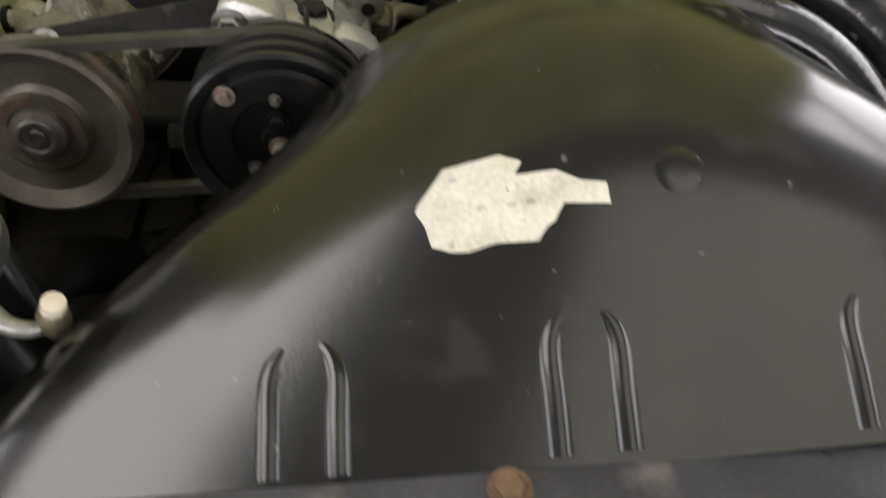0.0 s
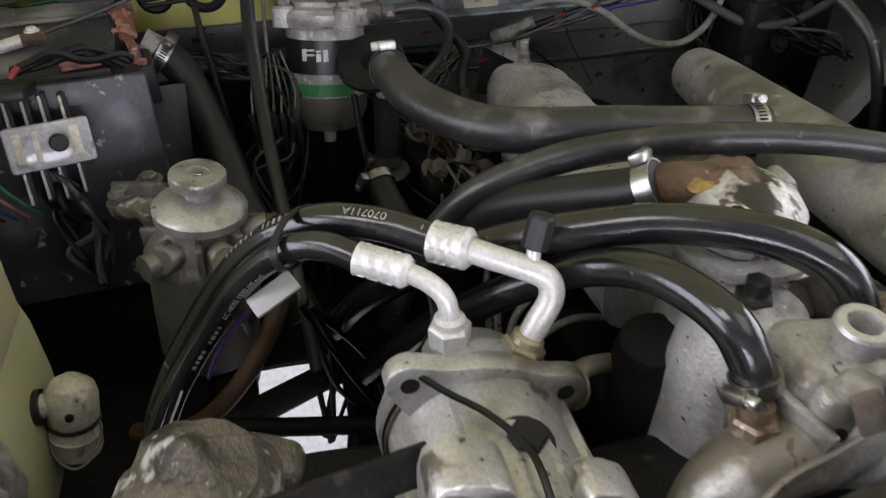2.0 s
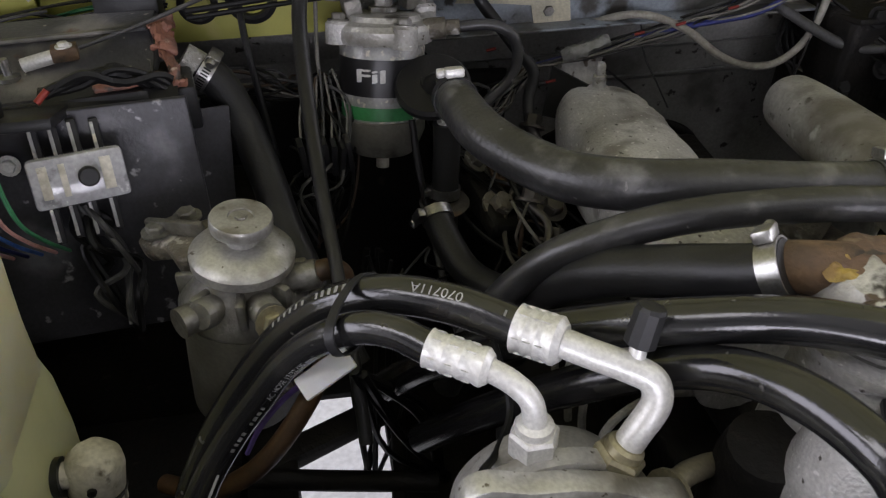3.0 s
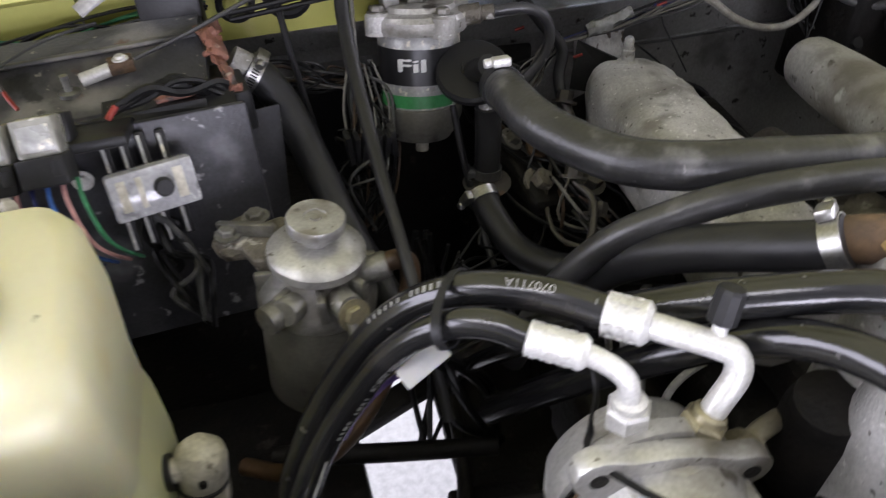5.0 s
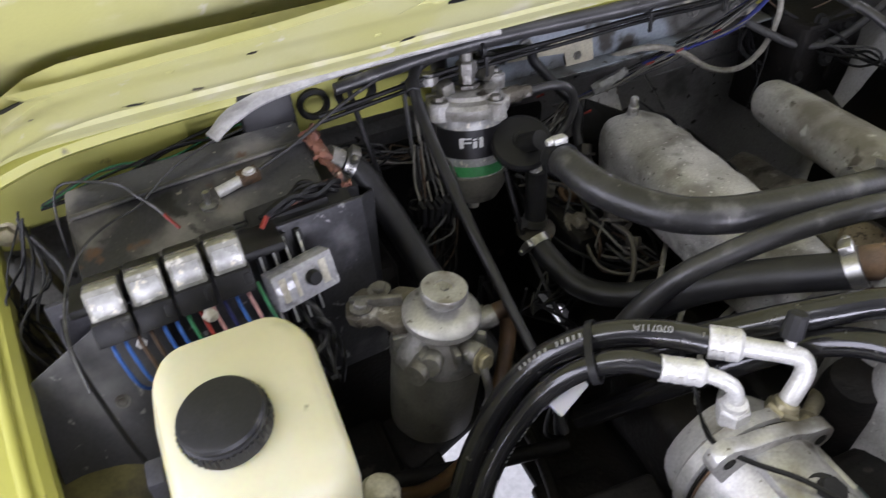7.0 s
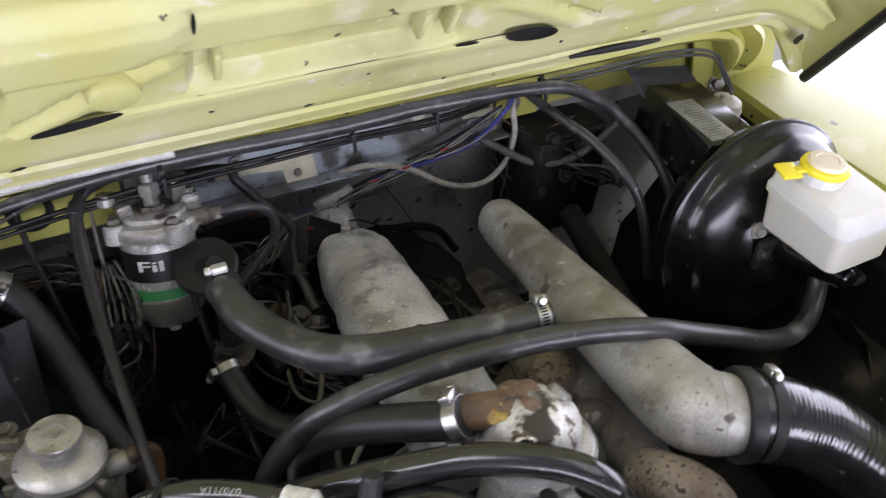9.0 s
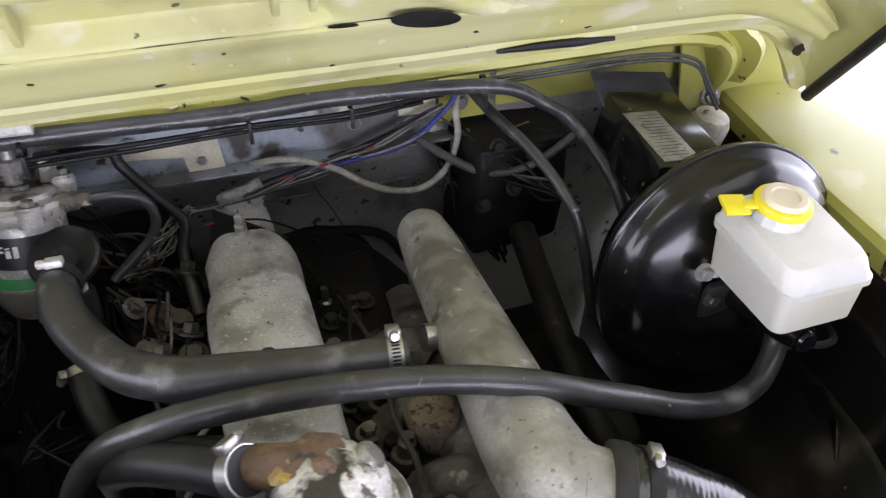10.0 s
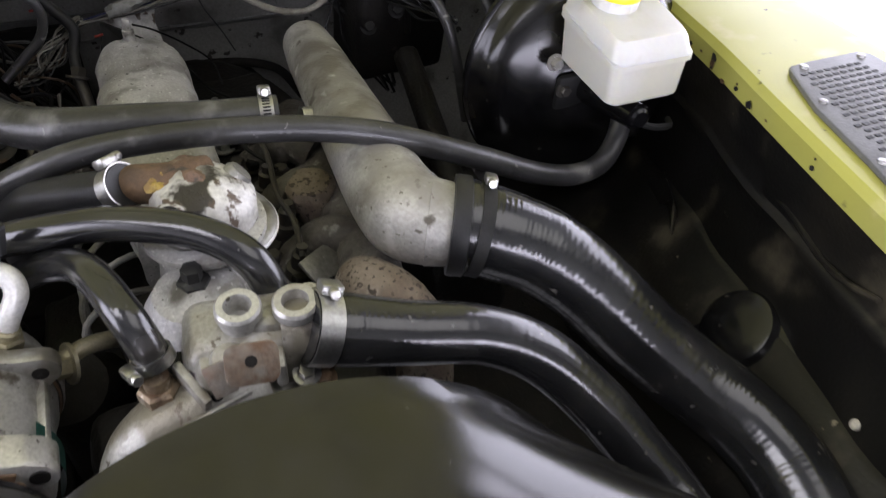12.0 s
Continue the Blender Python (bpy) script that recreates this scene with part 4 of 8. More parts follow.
for c, (t, n, b) in list(zip(line_lip, rails(line_lip)))[54:]:
    out = V((-t.z, 0, t.x))
    out = (out if out.x + out.z > 0 else -out).normalized()
    shoulder.append([c + out * u + V((0, w, 0)) for u, w in ((0.010, 0.010), (0.020, 0.006), (0.034, 0.006), (0.042, 0.012), (0.044, 0.05))])
solid("cowl_shoulder", sheet(ring_skin(bmesh.new(), shoulder, False, False), 0.0012), LIME, "smooth lime-green shoulder of the cowl above the wing", "", "structure", 40)
solid("cowl_corner", join(plate([(0.540, 0.990, 1.020), (0.690, 0.990, 1.020), (0.680, 0.990, 1.085), (0.620, 0.985, 1.135), (0.520, 0.985, 1.140)], 0.004)), LIME, "lime-green corner of the cowl above the wing", "", "structure")


# ---------- engine ----------
engine = thing("engine_block", (0.07, 0.75, 0.5), "oily dark cast-iron engine block and head", "engine")
part("block", roughen(box((0.07, 0.76, 0.64), (0.20, 0.50, 0.44), 0.02, None, 3), 0.006, 25, 3), GRIME_SHADE, engine)
part("cylinder_head", roughen(box((0.075, 0.76, 0.885), (0.14, 0.46, 0.05), 0.012, None, 3), 0.004, 40, 3), GRIME_SHADE, engine)
part("front_cover", roughen(box((0.02, 0.50, 0.75), (0.22, 0.06, 0.34), 0.02, None, 3), 0.006, 30, 3), GRIME_SHADE, engine)
part("side_lump", roughen(box((-0.05, 0.72, 0.72), (0.09, 0.34, 0.16), 0.03, None, 3), 0.01, 25, 3), GRIME_SHADE, engine)
for k in range(9):
    bolt(engine, (0.078 + 0.012 * (k % 2), 0.56 + 0.045 * k, 0.912), (0, 0, 1), 0.008, 0.011, GRIME_SHADE)
part("sensor", join(lathe([(0.007, 0), (0.007, 0.012), (0.004, 0.014), (0.004, 0.03)], (0.075, 0.905, 0.90), (0, 0, 1), 12)), STEEL, engine, "dull metal sensor")
mf = thing("exhaust_manifold", (0.14, 0.68, 0.90), "heat-stained brown cast-iron exhaust manifold under the alloy pipe", "manifold")
part("log", roughen(tube([(0.158, 0.90, 0.890), (0.156, 0.80, 0.900), (0.154, 0.70, 0.915), (0.148, 0.60, 0.925), (0.140, 0.545, 0.935)], [0.024, 0.026, 0.027, 0.027, 0.024], 18, 8), 0.0025, 60), MANIFOLD, mf)
for y in (0.635, 0.715, 0.795):
    part("runner", roughen(tube([(0.150, y - 0.022, 0.925), (0.130, y - 0.004, 0.932), (0.108, y + 0.002, 0.918), (0.094, y + 0.002, 0.900)], [0.020, 0.020, 0.021, 0.024], 16, 6), 0.002, 70), MANIFOLD, mf, "cast manifold runner")
    part("port_flange", roughen(box((0.092, y + 0.002, 0.902), (0.010, 0.050, 0.040), 0.004, turn(0, 30, 0), 2), 0.0012, 80, 1), MANIFOLD, mf)
part("branch_boss", roughen(lathe([(0.020, -0.02), (0.023, 0.0), (0.023, 0.018), (0.019, 0.024), (0.001, 0.025)], (0.128, 0.694, 0.928), (-0.15, -0.1, 1), 22), 0.0025, 80), HEAT_RUST, mf, "pitted brown rusty boss")
part("outlet_elbow", roughen(tube([(0.126, 0.555, 0.945), (0.129, 0.536, 0.958), (0.138, 0.516, 0.962), (0.150, 0.500, 0.950), (0.158, 0.494, 0.920), (0.160, 0.492, 0.88)], [0.020, 0.0225, 0.0235, 0.0235, 0.023, 0.023], 22, 7), 0.0022, 80), HEAT_RUST, mf, "pitted brown rusty outlet elbow")
# long rough casting on the head
cast = thing("inlet_casting", (0.02, 0.78, 0.93), "rough dirty grey alloy casting bolted along the cylinder head", "casting")
line = spline([(0.004, 0.952, 0.958), (0.005, 0.938, 0.966), (0.008, 0.910, 0.968), (0.007, 0.872, 0.968), (0.005, 0.82, 0.968), (0.006, 0.76, 0.967), (0.006, 0.70, 0.964), (0.012, 0.63, 0.955)], 6)
half = [0.018, 0.034, 0.044, 0.046, 0.047, 0.047, 0.046, 0.042]
rings = []
for i, c in enumerate(line):
    k = i / (len(line) - 1) * 7
    lo = min(int(k), 6)
    w = half[lo] + (half[lo + 1] - half[lo]) * (k - lo)
    ring = []
    for s in range(32):
        a = 2 * math.pi * s / 32
        ca, sa = math.cos(a), math.sin(a)
        u = w * math.copysign(abs(ca) ** 0.52, ca)
        if ca < 0:
            u += 0.011 * math.exp(-((c.y - 0.868) / 0.014) ** 2) * (0.4 + max(0.0, sa))
        v = (0.036 if sa > 0 else 0.05) * (w / 0.045) ** 0.4 * math.copysign(abs(sa) ** 0.60, sa)
        if sa > 0:
            v -= 0.006 * max(0.0, u / 0.045) + 0.004 * math.exp(-((c.y - 0.865 + u * 0.5) / 0.012) ** 2) * (u < 0.01)
        ring.append(c + V((1, 0.05, 0)) * u + V((0, 0, 1)) * v)
    rings.append(ring)
cb = ring_skin(bmesh.new(), rings)
part("body", roughen(roughen(cb, 0.0022, 45), 0.0009, 170), ALLOY_DIRTY, cast, "", 60)
part("stud", join(lathe([(0.010, -0.012), (0.010, 0.0), (0.006, 0.002), (0.006, 0.012), (0.0045, 0.013), (0.0045, 0.022), (0.003, 0.024)], (0.004, 0.923, 1.002), (0, 0, 1), 14)), ALLOY, cast, "steel stud and nut")
part("blind_cap", lathe([(0.0075, -0.006), (0.0075, 0.003), (0.006, 0.007), (0.002, 0.009)], (0.004, 0.730, 1.012), (0, -0.1, 1), 16), RUBBER, cast, "black rubber blind cap")

# large air pipe
pipe = thing("air_pipe", (0.17, 0.75, 0.95), "dull stained alloy intake pipe along the engine", "pipe")
PIPE_LINE = [(0.1829, 0.915, 0.9775), (0.1822, 0.900, 0.9812), (0.1799, 0.852, 0.9840), (0.1754, 0.760, 0.9893), (0.1710, 0.670, 0.9945), (0.1675, 0.600, 0.9985), (0.1705, 0.562, 0.9995), (0.1830, 0.546, 0.9992), (0.2000, 0.537, 0.9975)]
part("pipe_wall", tube(PIPE_LINE, [0.012, 0.026, 0.0295, 0.0315, 0.034, 0.0355, 0.037, 0.0345, 0.0325], 26, 7), PIPE, pipe)
part("weld_collar", lathe([(0.0335, 0), (0.0350, 0.001), (0.0345, 0.003), (0.0330, 0.016)], (0.1815, 0.5465, 0.9992), (0.9, -0.47, -0.05), 30), PIPE, pipe, "rough weld bead round the pipe")
part("side_spigot", tube([(0.165, 0.735, 0.985), (0.150, 0.735, 0.988), (0.132, 0.735, 0.991)], [0.014, 0.012, 0.012], 16), STEEL, pipe, "short side outlet")

# big intake hoses
BIG = [(0.2000, 0.5370, 0.9975), (0.2130, 0.5320, 0.9955), (0.2393, 0.5194, 0.9863), (0.2655, 0.5059, 0.9738), (0.2967, 0.4823, 0.9486), (0.3315, 0.4491, 0.9114), (0.3686, 0.4095, 0.8786), (0.3918, 0.3760, 0.8630), (0.4039, 0.3330, 0.8510), (0.4015, 0.2900, 0.8410), (0.3965, 0.2300, 0.8200)]
hose("intake_hose", BIG, [0.0370, 0.0370, 0.0365, 0.0360, 0.0352, 0.0350, 0.0350, 0.0355, 0.0360, 0.0360, 0.0360], RUBBER_GLOSS, "thick glossy black rubber intake hose clamped to the alloy pipe", [], 30, 8, 0.0012, 0.012)
big_clip = bpy.data.objects["intake_hose"]
part("rubber_cuff", lathe([(0.0335, 0), (0.0392, 0.0005), (0.0398, 0.003), (0.0394, 0.013), (0.0372, 0.014)], (0.1965, 0.5385, 0.998), (0.9, -0.42, -0.08), 32, False), RUBBER, big_clip, "black rubber cuff")
clamp(big_clip, (0.2170, 0.5302, 0.9945), (0.9, -0.40, -0.20), 0.0372, 0.010, (0.1, 0.3, 1), BLACK_MATT, STEEL)
MID = [(0.0721, 0.4465, 1.0228), (0.0858, 0.4449, 1.0174), (0.1195, 0.4386, 1.0082), (0.1746, 0.4300, 0.9924), (0.2157, 0.4173, 0.9667), (0.2499, 0.3925, 0.9302), (0.2737, 0.3625, 0.8981), (0.2919, 0.3275, 0.8724), (0.3011, 0.2635, 0.8486)]
h = hose("radiator_hose", [tuple(V(MID[0]) * 1.8 - V(MID[1]) * 0.8)] + MID[1:], [0.0225, 0.0235, 0.0215, 0.0205, 0.0215, 0.022, 0.022, 0.022, 0.022], RUBBER_GLOSS, "glossy black rubber radiator hose clamped to the thermostat housing", [], 24, 8, 0.0012, 0.008)
clamp(h, V(MID[0]) * 1.25 - V(MID[1]) * 0.25, V(MID[1]) - V(MID[0]), 0.0230, 0.015, (0.1, 0.35, 1))

# front water housing
wh = thing("water_housing", (0.03, 0.46, 0.95), "grey cast-alloy water housing with two open ports", "housing")
part("body", roughen(join(box((0.028, 0.470, 1.000), (0.080, 0.050, 0.058), 0.014, turn(8, 0, -8), 3), box((0.005, 0.455, 0.975), (0.075, 0.050, 0.030), 0.012, turn(5, 0, -8), 3)), 0.002, 60, 2), ALLOY_STAINED, wh)
for x, y, lab in ((0.024, 0.465, ""), (0.057, 0.457, "")):
    part("port", lathe([(0.012, -0.024), (0.0125, -0.004), (0.0142, -0.003), (0.0142, 0.003), (0.0128, 0.005), (0.0085, 0.005), (0.0078, 0.003), (0.0072, -0.016), (0.001, -0.0165)], (x, y, 1.039), (0, -0.12, 1), 26, False), ALLOY, wh, "open threaded port", 30)
    part("port_bore", lathe([(0.0073, 0), (0.0073, 0.001)], (x, y + 0.0016, 1.0255), (0, -0.12, 1), 20), GRIME_SHADE, wh)

part("outlet_neck", tube([(0.050, 0.461, 1.016), (0.072, 0.455, 1.018)], [0.021, 0.0205], 20), ALLOY_STAINED, wh)
lug = part("lifting_bracket", prism(rounded(0.030, 0.024, 0.006), 0.003, Matrix.Translation((0.0225, 0.4195, 1.0415)) @ turn(58, 6, -4).to_4x4(), 0.0006), RUSTY_PLATE, wh, "rusty flat bracket with a hole")
part("bracket_hole", lathe([(0.0035, 0), (0.0035, 0.0006)], (0.0221, 0.4180, 1.0447), (0.0, -0.84, 0.52), 12), GRIME_SHADE, lug)
part("parting_line", tube([(0.020, 0.436, 0.998), (-0.005, 0.430, 0.996), (-0.030, 0.427, 0.988), (-0.050, 0.420, 0.968), (-0.060, 0.411, 0.935)], 0.0022, 8), ALLOY_STAINED, wh)
part("elbow", tube([(0.030, 0.452, 0.982), (-0.005, 0.447, 0.981), (-0.035, 0.446, 0.973), (-0.055, 0.440, 0.955), (-0.062, 0.430, 0.925), (-0.065, 0.425, 0.88)], [0.022, 0.0225, 0.0225, 0.021, 0.020, 0.019], 20), ALLOY_STAINED, wh, "cast elbow outlet")
part("elbow_clip", lathe([(0.0205, -0.005), (0.022, -0.005), (0.022, 0.005), (0.0205, 0.005)], (-0.0625, 0.428, 0.915), (0, 0.2, 1), 26, False), STEEL, wh)
part("hex_nut", join(lathe([(0.0125, 0), (0.013, 0.002), (0.013, 0.008), (0.011, 0.010)], (-0.0305, 0.455, 0.994), (0, 0.05, 1), 6), lathe([(0.008, 0.01), (0.008, 0.018)], (-0.0305, 0.455, 0.994), (0, 0.05, 1), 14)), UNION, wh, "rusty brass hose union")
for p in ((0.055, 0.436, 0.999), (0.068, 0.468, 1.033)):
    bolt(wh, p, (0, -0.25, 1), 0.006, 0.006, GRIME_SHADE if p[0] < 0 else STEEL)
part("web_boss", roughen(lathe([(0.015, -0.024), (0.0145, -0.006), (0.0115, 0.006), (0.0085, 0.010), (0.006, 0.0105), (0.001, 0.0090)], (0.004, 0.448, 1.012), (-0.02, -0.20, 1), 24), 0.0010, 90), ALLOY_STAINED, wh, "tapered cast boss")
part("boss_pit", lathe([(0.0035, 0), (0.0035, 0.0010)], (0.0005, 0.4345, 1.004), (-0.2, -0.9, 0.35), 14), GRIME_SHADE, wh)
part("core_web", box((0.040, 0.462, 1.016), (0.026, 0.020, 0.034), 0.006, turn(0, 0, -12)), ALLOY_STAINED, wh)
part("bracket_leg", roughen(box((0.004, 0.4275, 1.026), (0.014, 0.003, 0.020), 0.001, turn(-28, -20, -8)), 0.001, 120), RUSTY_PLATE, wh, "rusty folded bracket leg")
part("cast_rib", box((-0.012, 0.446, 1.004), (0.006, 0.034, 0.016), 0.002, turn(14, 0, 24)), ALLOY_STAINED, wh)
part("cast_rib", box((0.041, 0.446, 1.010), (0.007, 0.030, 0.024), 0.0025, turn(10, 0, -6)), ALLOY_STAINED, wh)
part("joint_flange", roughen(box((0.016, 0.462, 0.9835), (0.096, 0.062, 0.006), 0.002, turn(6, 2, -8)), 0.0008, 90, 2), ALLOY_STAINED, wh, "joint flange with oily gasket")
part("pilot_boss", join(lathe([(0.0115, -0.02), (0.0115, 0.006), (0.009, 0.011), (0.001, 0.013)], (0.012, 0.446, 1.016), (-0.05, -0.35, 1), 20)), ALLOY_STAINED, wh, "domed cast boss")
bolt(wh, (-0.016, 0.470, 1.000), (0, -0.1, 1), 0.0065, 0.007, GRIME_SHADE)
bolt(wh, (0.064, 0.436, 0.990), (0, -0.3, 1), 0.0065, 0.007, RUST)

# thermostat tower behind it
tw = thing("thermostat_housing", (0.01, 0.56, 0.95), "corroded alloy thermostat housing with a brown rusty lid", "housing")
part("tower", lathe([(0.040, -0.05), (0.038, 0.02), (0.034, 0.06), (0.036, 0.080), (0.043, 0.083), (0.043, 0.088)], (0.018, 0.568, 0.945), (0.02, -0.05, 1), 26), ALLOY_DIRTY, tw)
part("flange", lathe([(0.038, -0.002), (0.0425, 0.0), (0.043, 0.004), (0.0405, 0.007), (0.036, 0.008)], (0.028, 0.568, 1.024), (0.12, -0.08, 1), 36), ALLOY_GREY, tw, "dark dished flange")
part("flange_rim", lathe([(0.0428, 0.002), (0.0436, 0.0035), (0.0424, 0.005)], (0.028, 0.568, 1.024), (0.12, -0.08, 1), 36, False), BRIGHT, tw, "bright worn rim")
dome = lathe([(0.036, 0), (0.037, 0.008), (0.035, 0.020), (0.028, 0.031), (0.014, 0.037), (0.001, 0.038)], (0.022, 0.572, 1.028), (0.05, -0.05, 1), 26)
part("lid", roughen(dome, 0.0035, 60), CORRODED, tw, "corroded lid with white oxide")
part("rust_cap", roughen(lathe([(0.0225, -0.004), (0.0235, 0.003), (0.019, 0.0095), (0.008, 0.0125), (0.001, 0.013)], (0.0165, 0.5815, 1.0545), (0.02, -0.04, 1), 30), 0.0045, 75), RUST_LID, tw, "brown rusted area")
part("sealant_blob", roughen(lathe([(0.006, -0.003), (0.0070, 0.001), (0.004, 0.003), (0.001, 0.0035)], (-0.0030, 0.5780, 1.0615), (-0.5, -0.35, 1), 22), 0.006, 190), SEALANT, tw, "yellow sealant blob")
part("inlet_spigot", tube([(0.010, 0.585, 1.052), (-0.010, 0.592, 1.053), (-0.022, 0.598, 1.051)], [0.0155, 0.0140, 0.0135], 18), RUST, tw, "yellow-brown corroded spigot")
part("plug", lathe([(0.011, 0), (0.011, 0.008), (0.009, 0.010), (0.006, 0.010), (0.005, 0.006)], (0.000, 0.551, 1.050), (-0.1, -0.75, 0.6), 18), CORRODED, tw, "corroded hollow plug")
part("plug_bore", lathe([(0.0085, 0), (0.0085, 0.0012)], (-0.001, 0.5434, 1.0564), (-0.1, -0.75, 0.6), 16), GRIME_SHADE, tw)
part("bleed_plug", lathe([(0.011, 0), (0.012, 0.004), (0.0105, 0.006), (0.007, 0.006), (0.006, 0.003), (0.001, 0.003)], (0.046, 0.564, 1.046), (0.5, -0.5, 0.75), 18), ALLOY, tw, "bright alloy plug")
part("second_tower", lathe([(0.043, -0.10), (0.041, -0.03), (0.037, 0.004), (0.028, 0.020), (0.001, 0.026)], (0.004, 0.517, 0.995), (0.0, -0.06, 1), 28), ALLOY_DIRTY, tw, "rounded alloy casting")
part("black_plug", lathe([(0.011, 0), (0.011, 0.006), (0.007, 0.008), (0.007, 0.017), (0.005, 0.018)], (0.004, 0.520, 1.016), (0, -0.05, 1), 6), PLASTIC, tw, "black hexagon plug")
part("side_boss", lathe([(0.030, -0.06), (0.026, 0.0), (0.022, 0.016), (0.001, 0.018)], (-0.030, 0.552, 0.955), (-0.1, -0.1, 1), 20), GRIME_SHADE, tw)

THERMO = [(-0.0228, 0.5899, 1.0566), (-0.0346, 0.6003, 1.0475), (-0.0604, 0.6269, 1.0317), (-0.0921, 0.6557, 1.0129), (-0.1138, 0.6822, 0.9840), (-0.1225, 0.7068, 0.9441), (-0.1232, 0.7294, 0.8862)]
hose("coolant_hose", THERMO, 0.0150, RUBBER, "dusty black coolant hose with a steel clip on the thermostat", [(0.06, 0.011, (0, 0.25, 1))], 18)
HOSE1 = [(-0.1437, 0.8422, 1.0450), (-0.1443, 0.8160, 1.0508), (-0.1357, 0.7837, 1.0456), (-0.1179, 0.7511, 1.0419), (-0.0928, 0.7162, 1.0430), (-0.0582, 0.6908, 1.0480), (-0.0123, 0.6782, 1.0493), (0.0352, 0.6729, 1.0462), (0.0787, 0.6717, 1.0421), (0.0996, 0.6696, 1.0412)]
hose("breather_hose", HOSE1, [0.0155, 0.0155, 0.0165, 0.0165, 0.0165, 0.0165, 0.0165, 0.0155, 0.0155, 0.0155], RUBBER_DUSTY, "dusty black hose from the tap to the intake pipe", [(0.945, 0.011, (-0.2, 0.4, 1))], 20, 8, 0.0028)
clamp(bpy.data.objects["breather_hose"], V(HOSE1[0]) * 0.6 + V(HOSE1[1]) * 0.4, V(HOSE1[1]) - V(HOSE1[0]), 0.0160, 0.012, (0.0, 0.2, 1), RUBBER, BRIGHT)
HOSE2 = [(-0.1760, 0.7040, 0.8850), (-0.1530, 0.6950, 0.9520), (-0.1210, 0.6790, 1.0060), (-0.0840, 0.6640, 1.0338), (-0.0362, 0.6532, 1.0488), (0.0364, 0.6437, 1.0522), (0.1093, 0.6337, 1.0467), (0.1682, 0.6217, 1.0366), (0.2134, 0.6143, 1.0190), (0.2649, 0.6128, 0.9939), (0.3172, 0.6140, 0.9657), (0.3674, 0.6227, 0.9454), (0.4071, 0.6355, 0.9418), (0.4335, 0.6528, 0.9561), (0.4458, 0.6681, 0.9813)]
hose("vacuum_hose", HOSE2, 0.0105, RUBBER_DUSTY, "long dusty grey-black vacuum hose crossing the engine to the brake servo", [(0.985, 0.008, (1, 0, 0.3))], 16, 7)
HOSE_A = [(0.0537, 0.4881, 0.9963), (0.0480, 0.4971, 1.0265), (0.0354, 0.5100, 1.0457), (0.0090, 0.5307, 1.0539), (-0.0342, 0.5565, 1.0523), (-0.0749, 0.5767, 1.0419), (-0.1115, 0.5965, 1.0273), (-0.1521, 0.6240, 1.0005), (-0.1895, 0.6625, 0.9528), (-0.2170, 0.7130, 0.8851)]
hose("heater_hose", HOSE_A, 0.0118, RUBBER_GLOSS, "glossy black heater hose curving down behind the water housing", [(0.05, 0.009, (0.3, -1, 0.3))], 18)
HOSE_B = [(-0.0287, 0.4633, 1.0171), (-0.0319, 0.4678, 1.0290), (-0.0392, 0.4828, 1.0441), (-0.0508, 0.5156, 1.0453), (-0.0650, 0.5474, 1.0342), (-0.0891, 0.5748, 1.0143), (-0.1251, 0.6012, 0.9807), (-0.1652, 0.6377, 0.9270), (-0.1972, 0.6861, 0.8534)]
hose("bypass_hose", HOSE_B, 0.0112, RUBBER_GLOSS, "glossy black bypass hose pushed on a brass union", [(0.03, 0.008, (-1, -0.4, 0))], 18)

# ---------- air-conditioning compressor ----------
comp = thing("compressor", (-0.155, 0.49, 0.90), "cast-alloy belt-driven air-conditioning compressor", "compressor")
CA = (0.0, -1.0, 0.04)
part("body", roughen(lathe([(0.030, -0.082), (0.046, -0.078), (0.051, -0.066), (0.0515, -0.025), (0.0490, -0.018), (0.0490, 0.03), (0.046, 0.05), (0.030, 0.056)], (-0.152, 0.492, 0.945), CA, 48), 0.0007, 50), ALLOY, comp)
part("rear_head", lathe([(0.054, 0), (0.056, 0.002), (0.056, 0.012), (0.053, 0.014)], (-0.152, 0.548, 0.943), CA, 40), ALLOY, comp, "machined rear head")
part("gasket", lathe([(0.0545, 0), (0.0545, 0.0015)], (-0.152, 0.5335, 0.9435), CA, 40), GRIME_SHADE, comp)


fl_ = [(-0.190 + 0.0135 * math.cos(radians(a)), 1.000 + 0.0135 * math.sin(radians(a))) for a in (200, 170, 140, 110, 85, 60)]
fl_ += [(-0.170, 1.0065), (-0.150, 1.0040), (-0.130, 0.9975), (-0.115, 0.9890)]
fl_ += [(-0.102 + 0.0130 * math.cos(radians(a)), 0.973 + 0.0130 * math.sin(radians(a))) for a in (70, 45, 20, -10, -40, -75)]
fl_ += [(-0.112, 0.945), (-0.135, 0.935), (-0.165, 0.940), (-0.188, 0.970)]
flange = part("rear_flange", prism(fl_, 0.013, Matrix.Translation((0, 0.533, 0)) @ turn(90, 0, 0).to_4x4(), 0.0018), ALLOY, comp, "cast flange with two mounting ears")
for x, z in ((-0.190, 1.000), (-0.102, 0.973)):
    part("ear_hole", lathe([(0.0052, 0), (0.0052, 0.0138)], (x, 0.5334, z), (0, -1, 0), 18), GRIME_SHADE, flange)

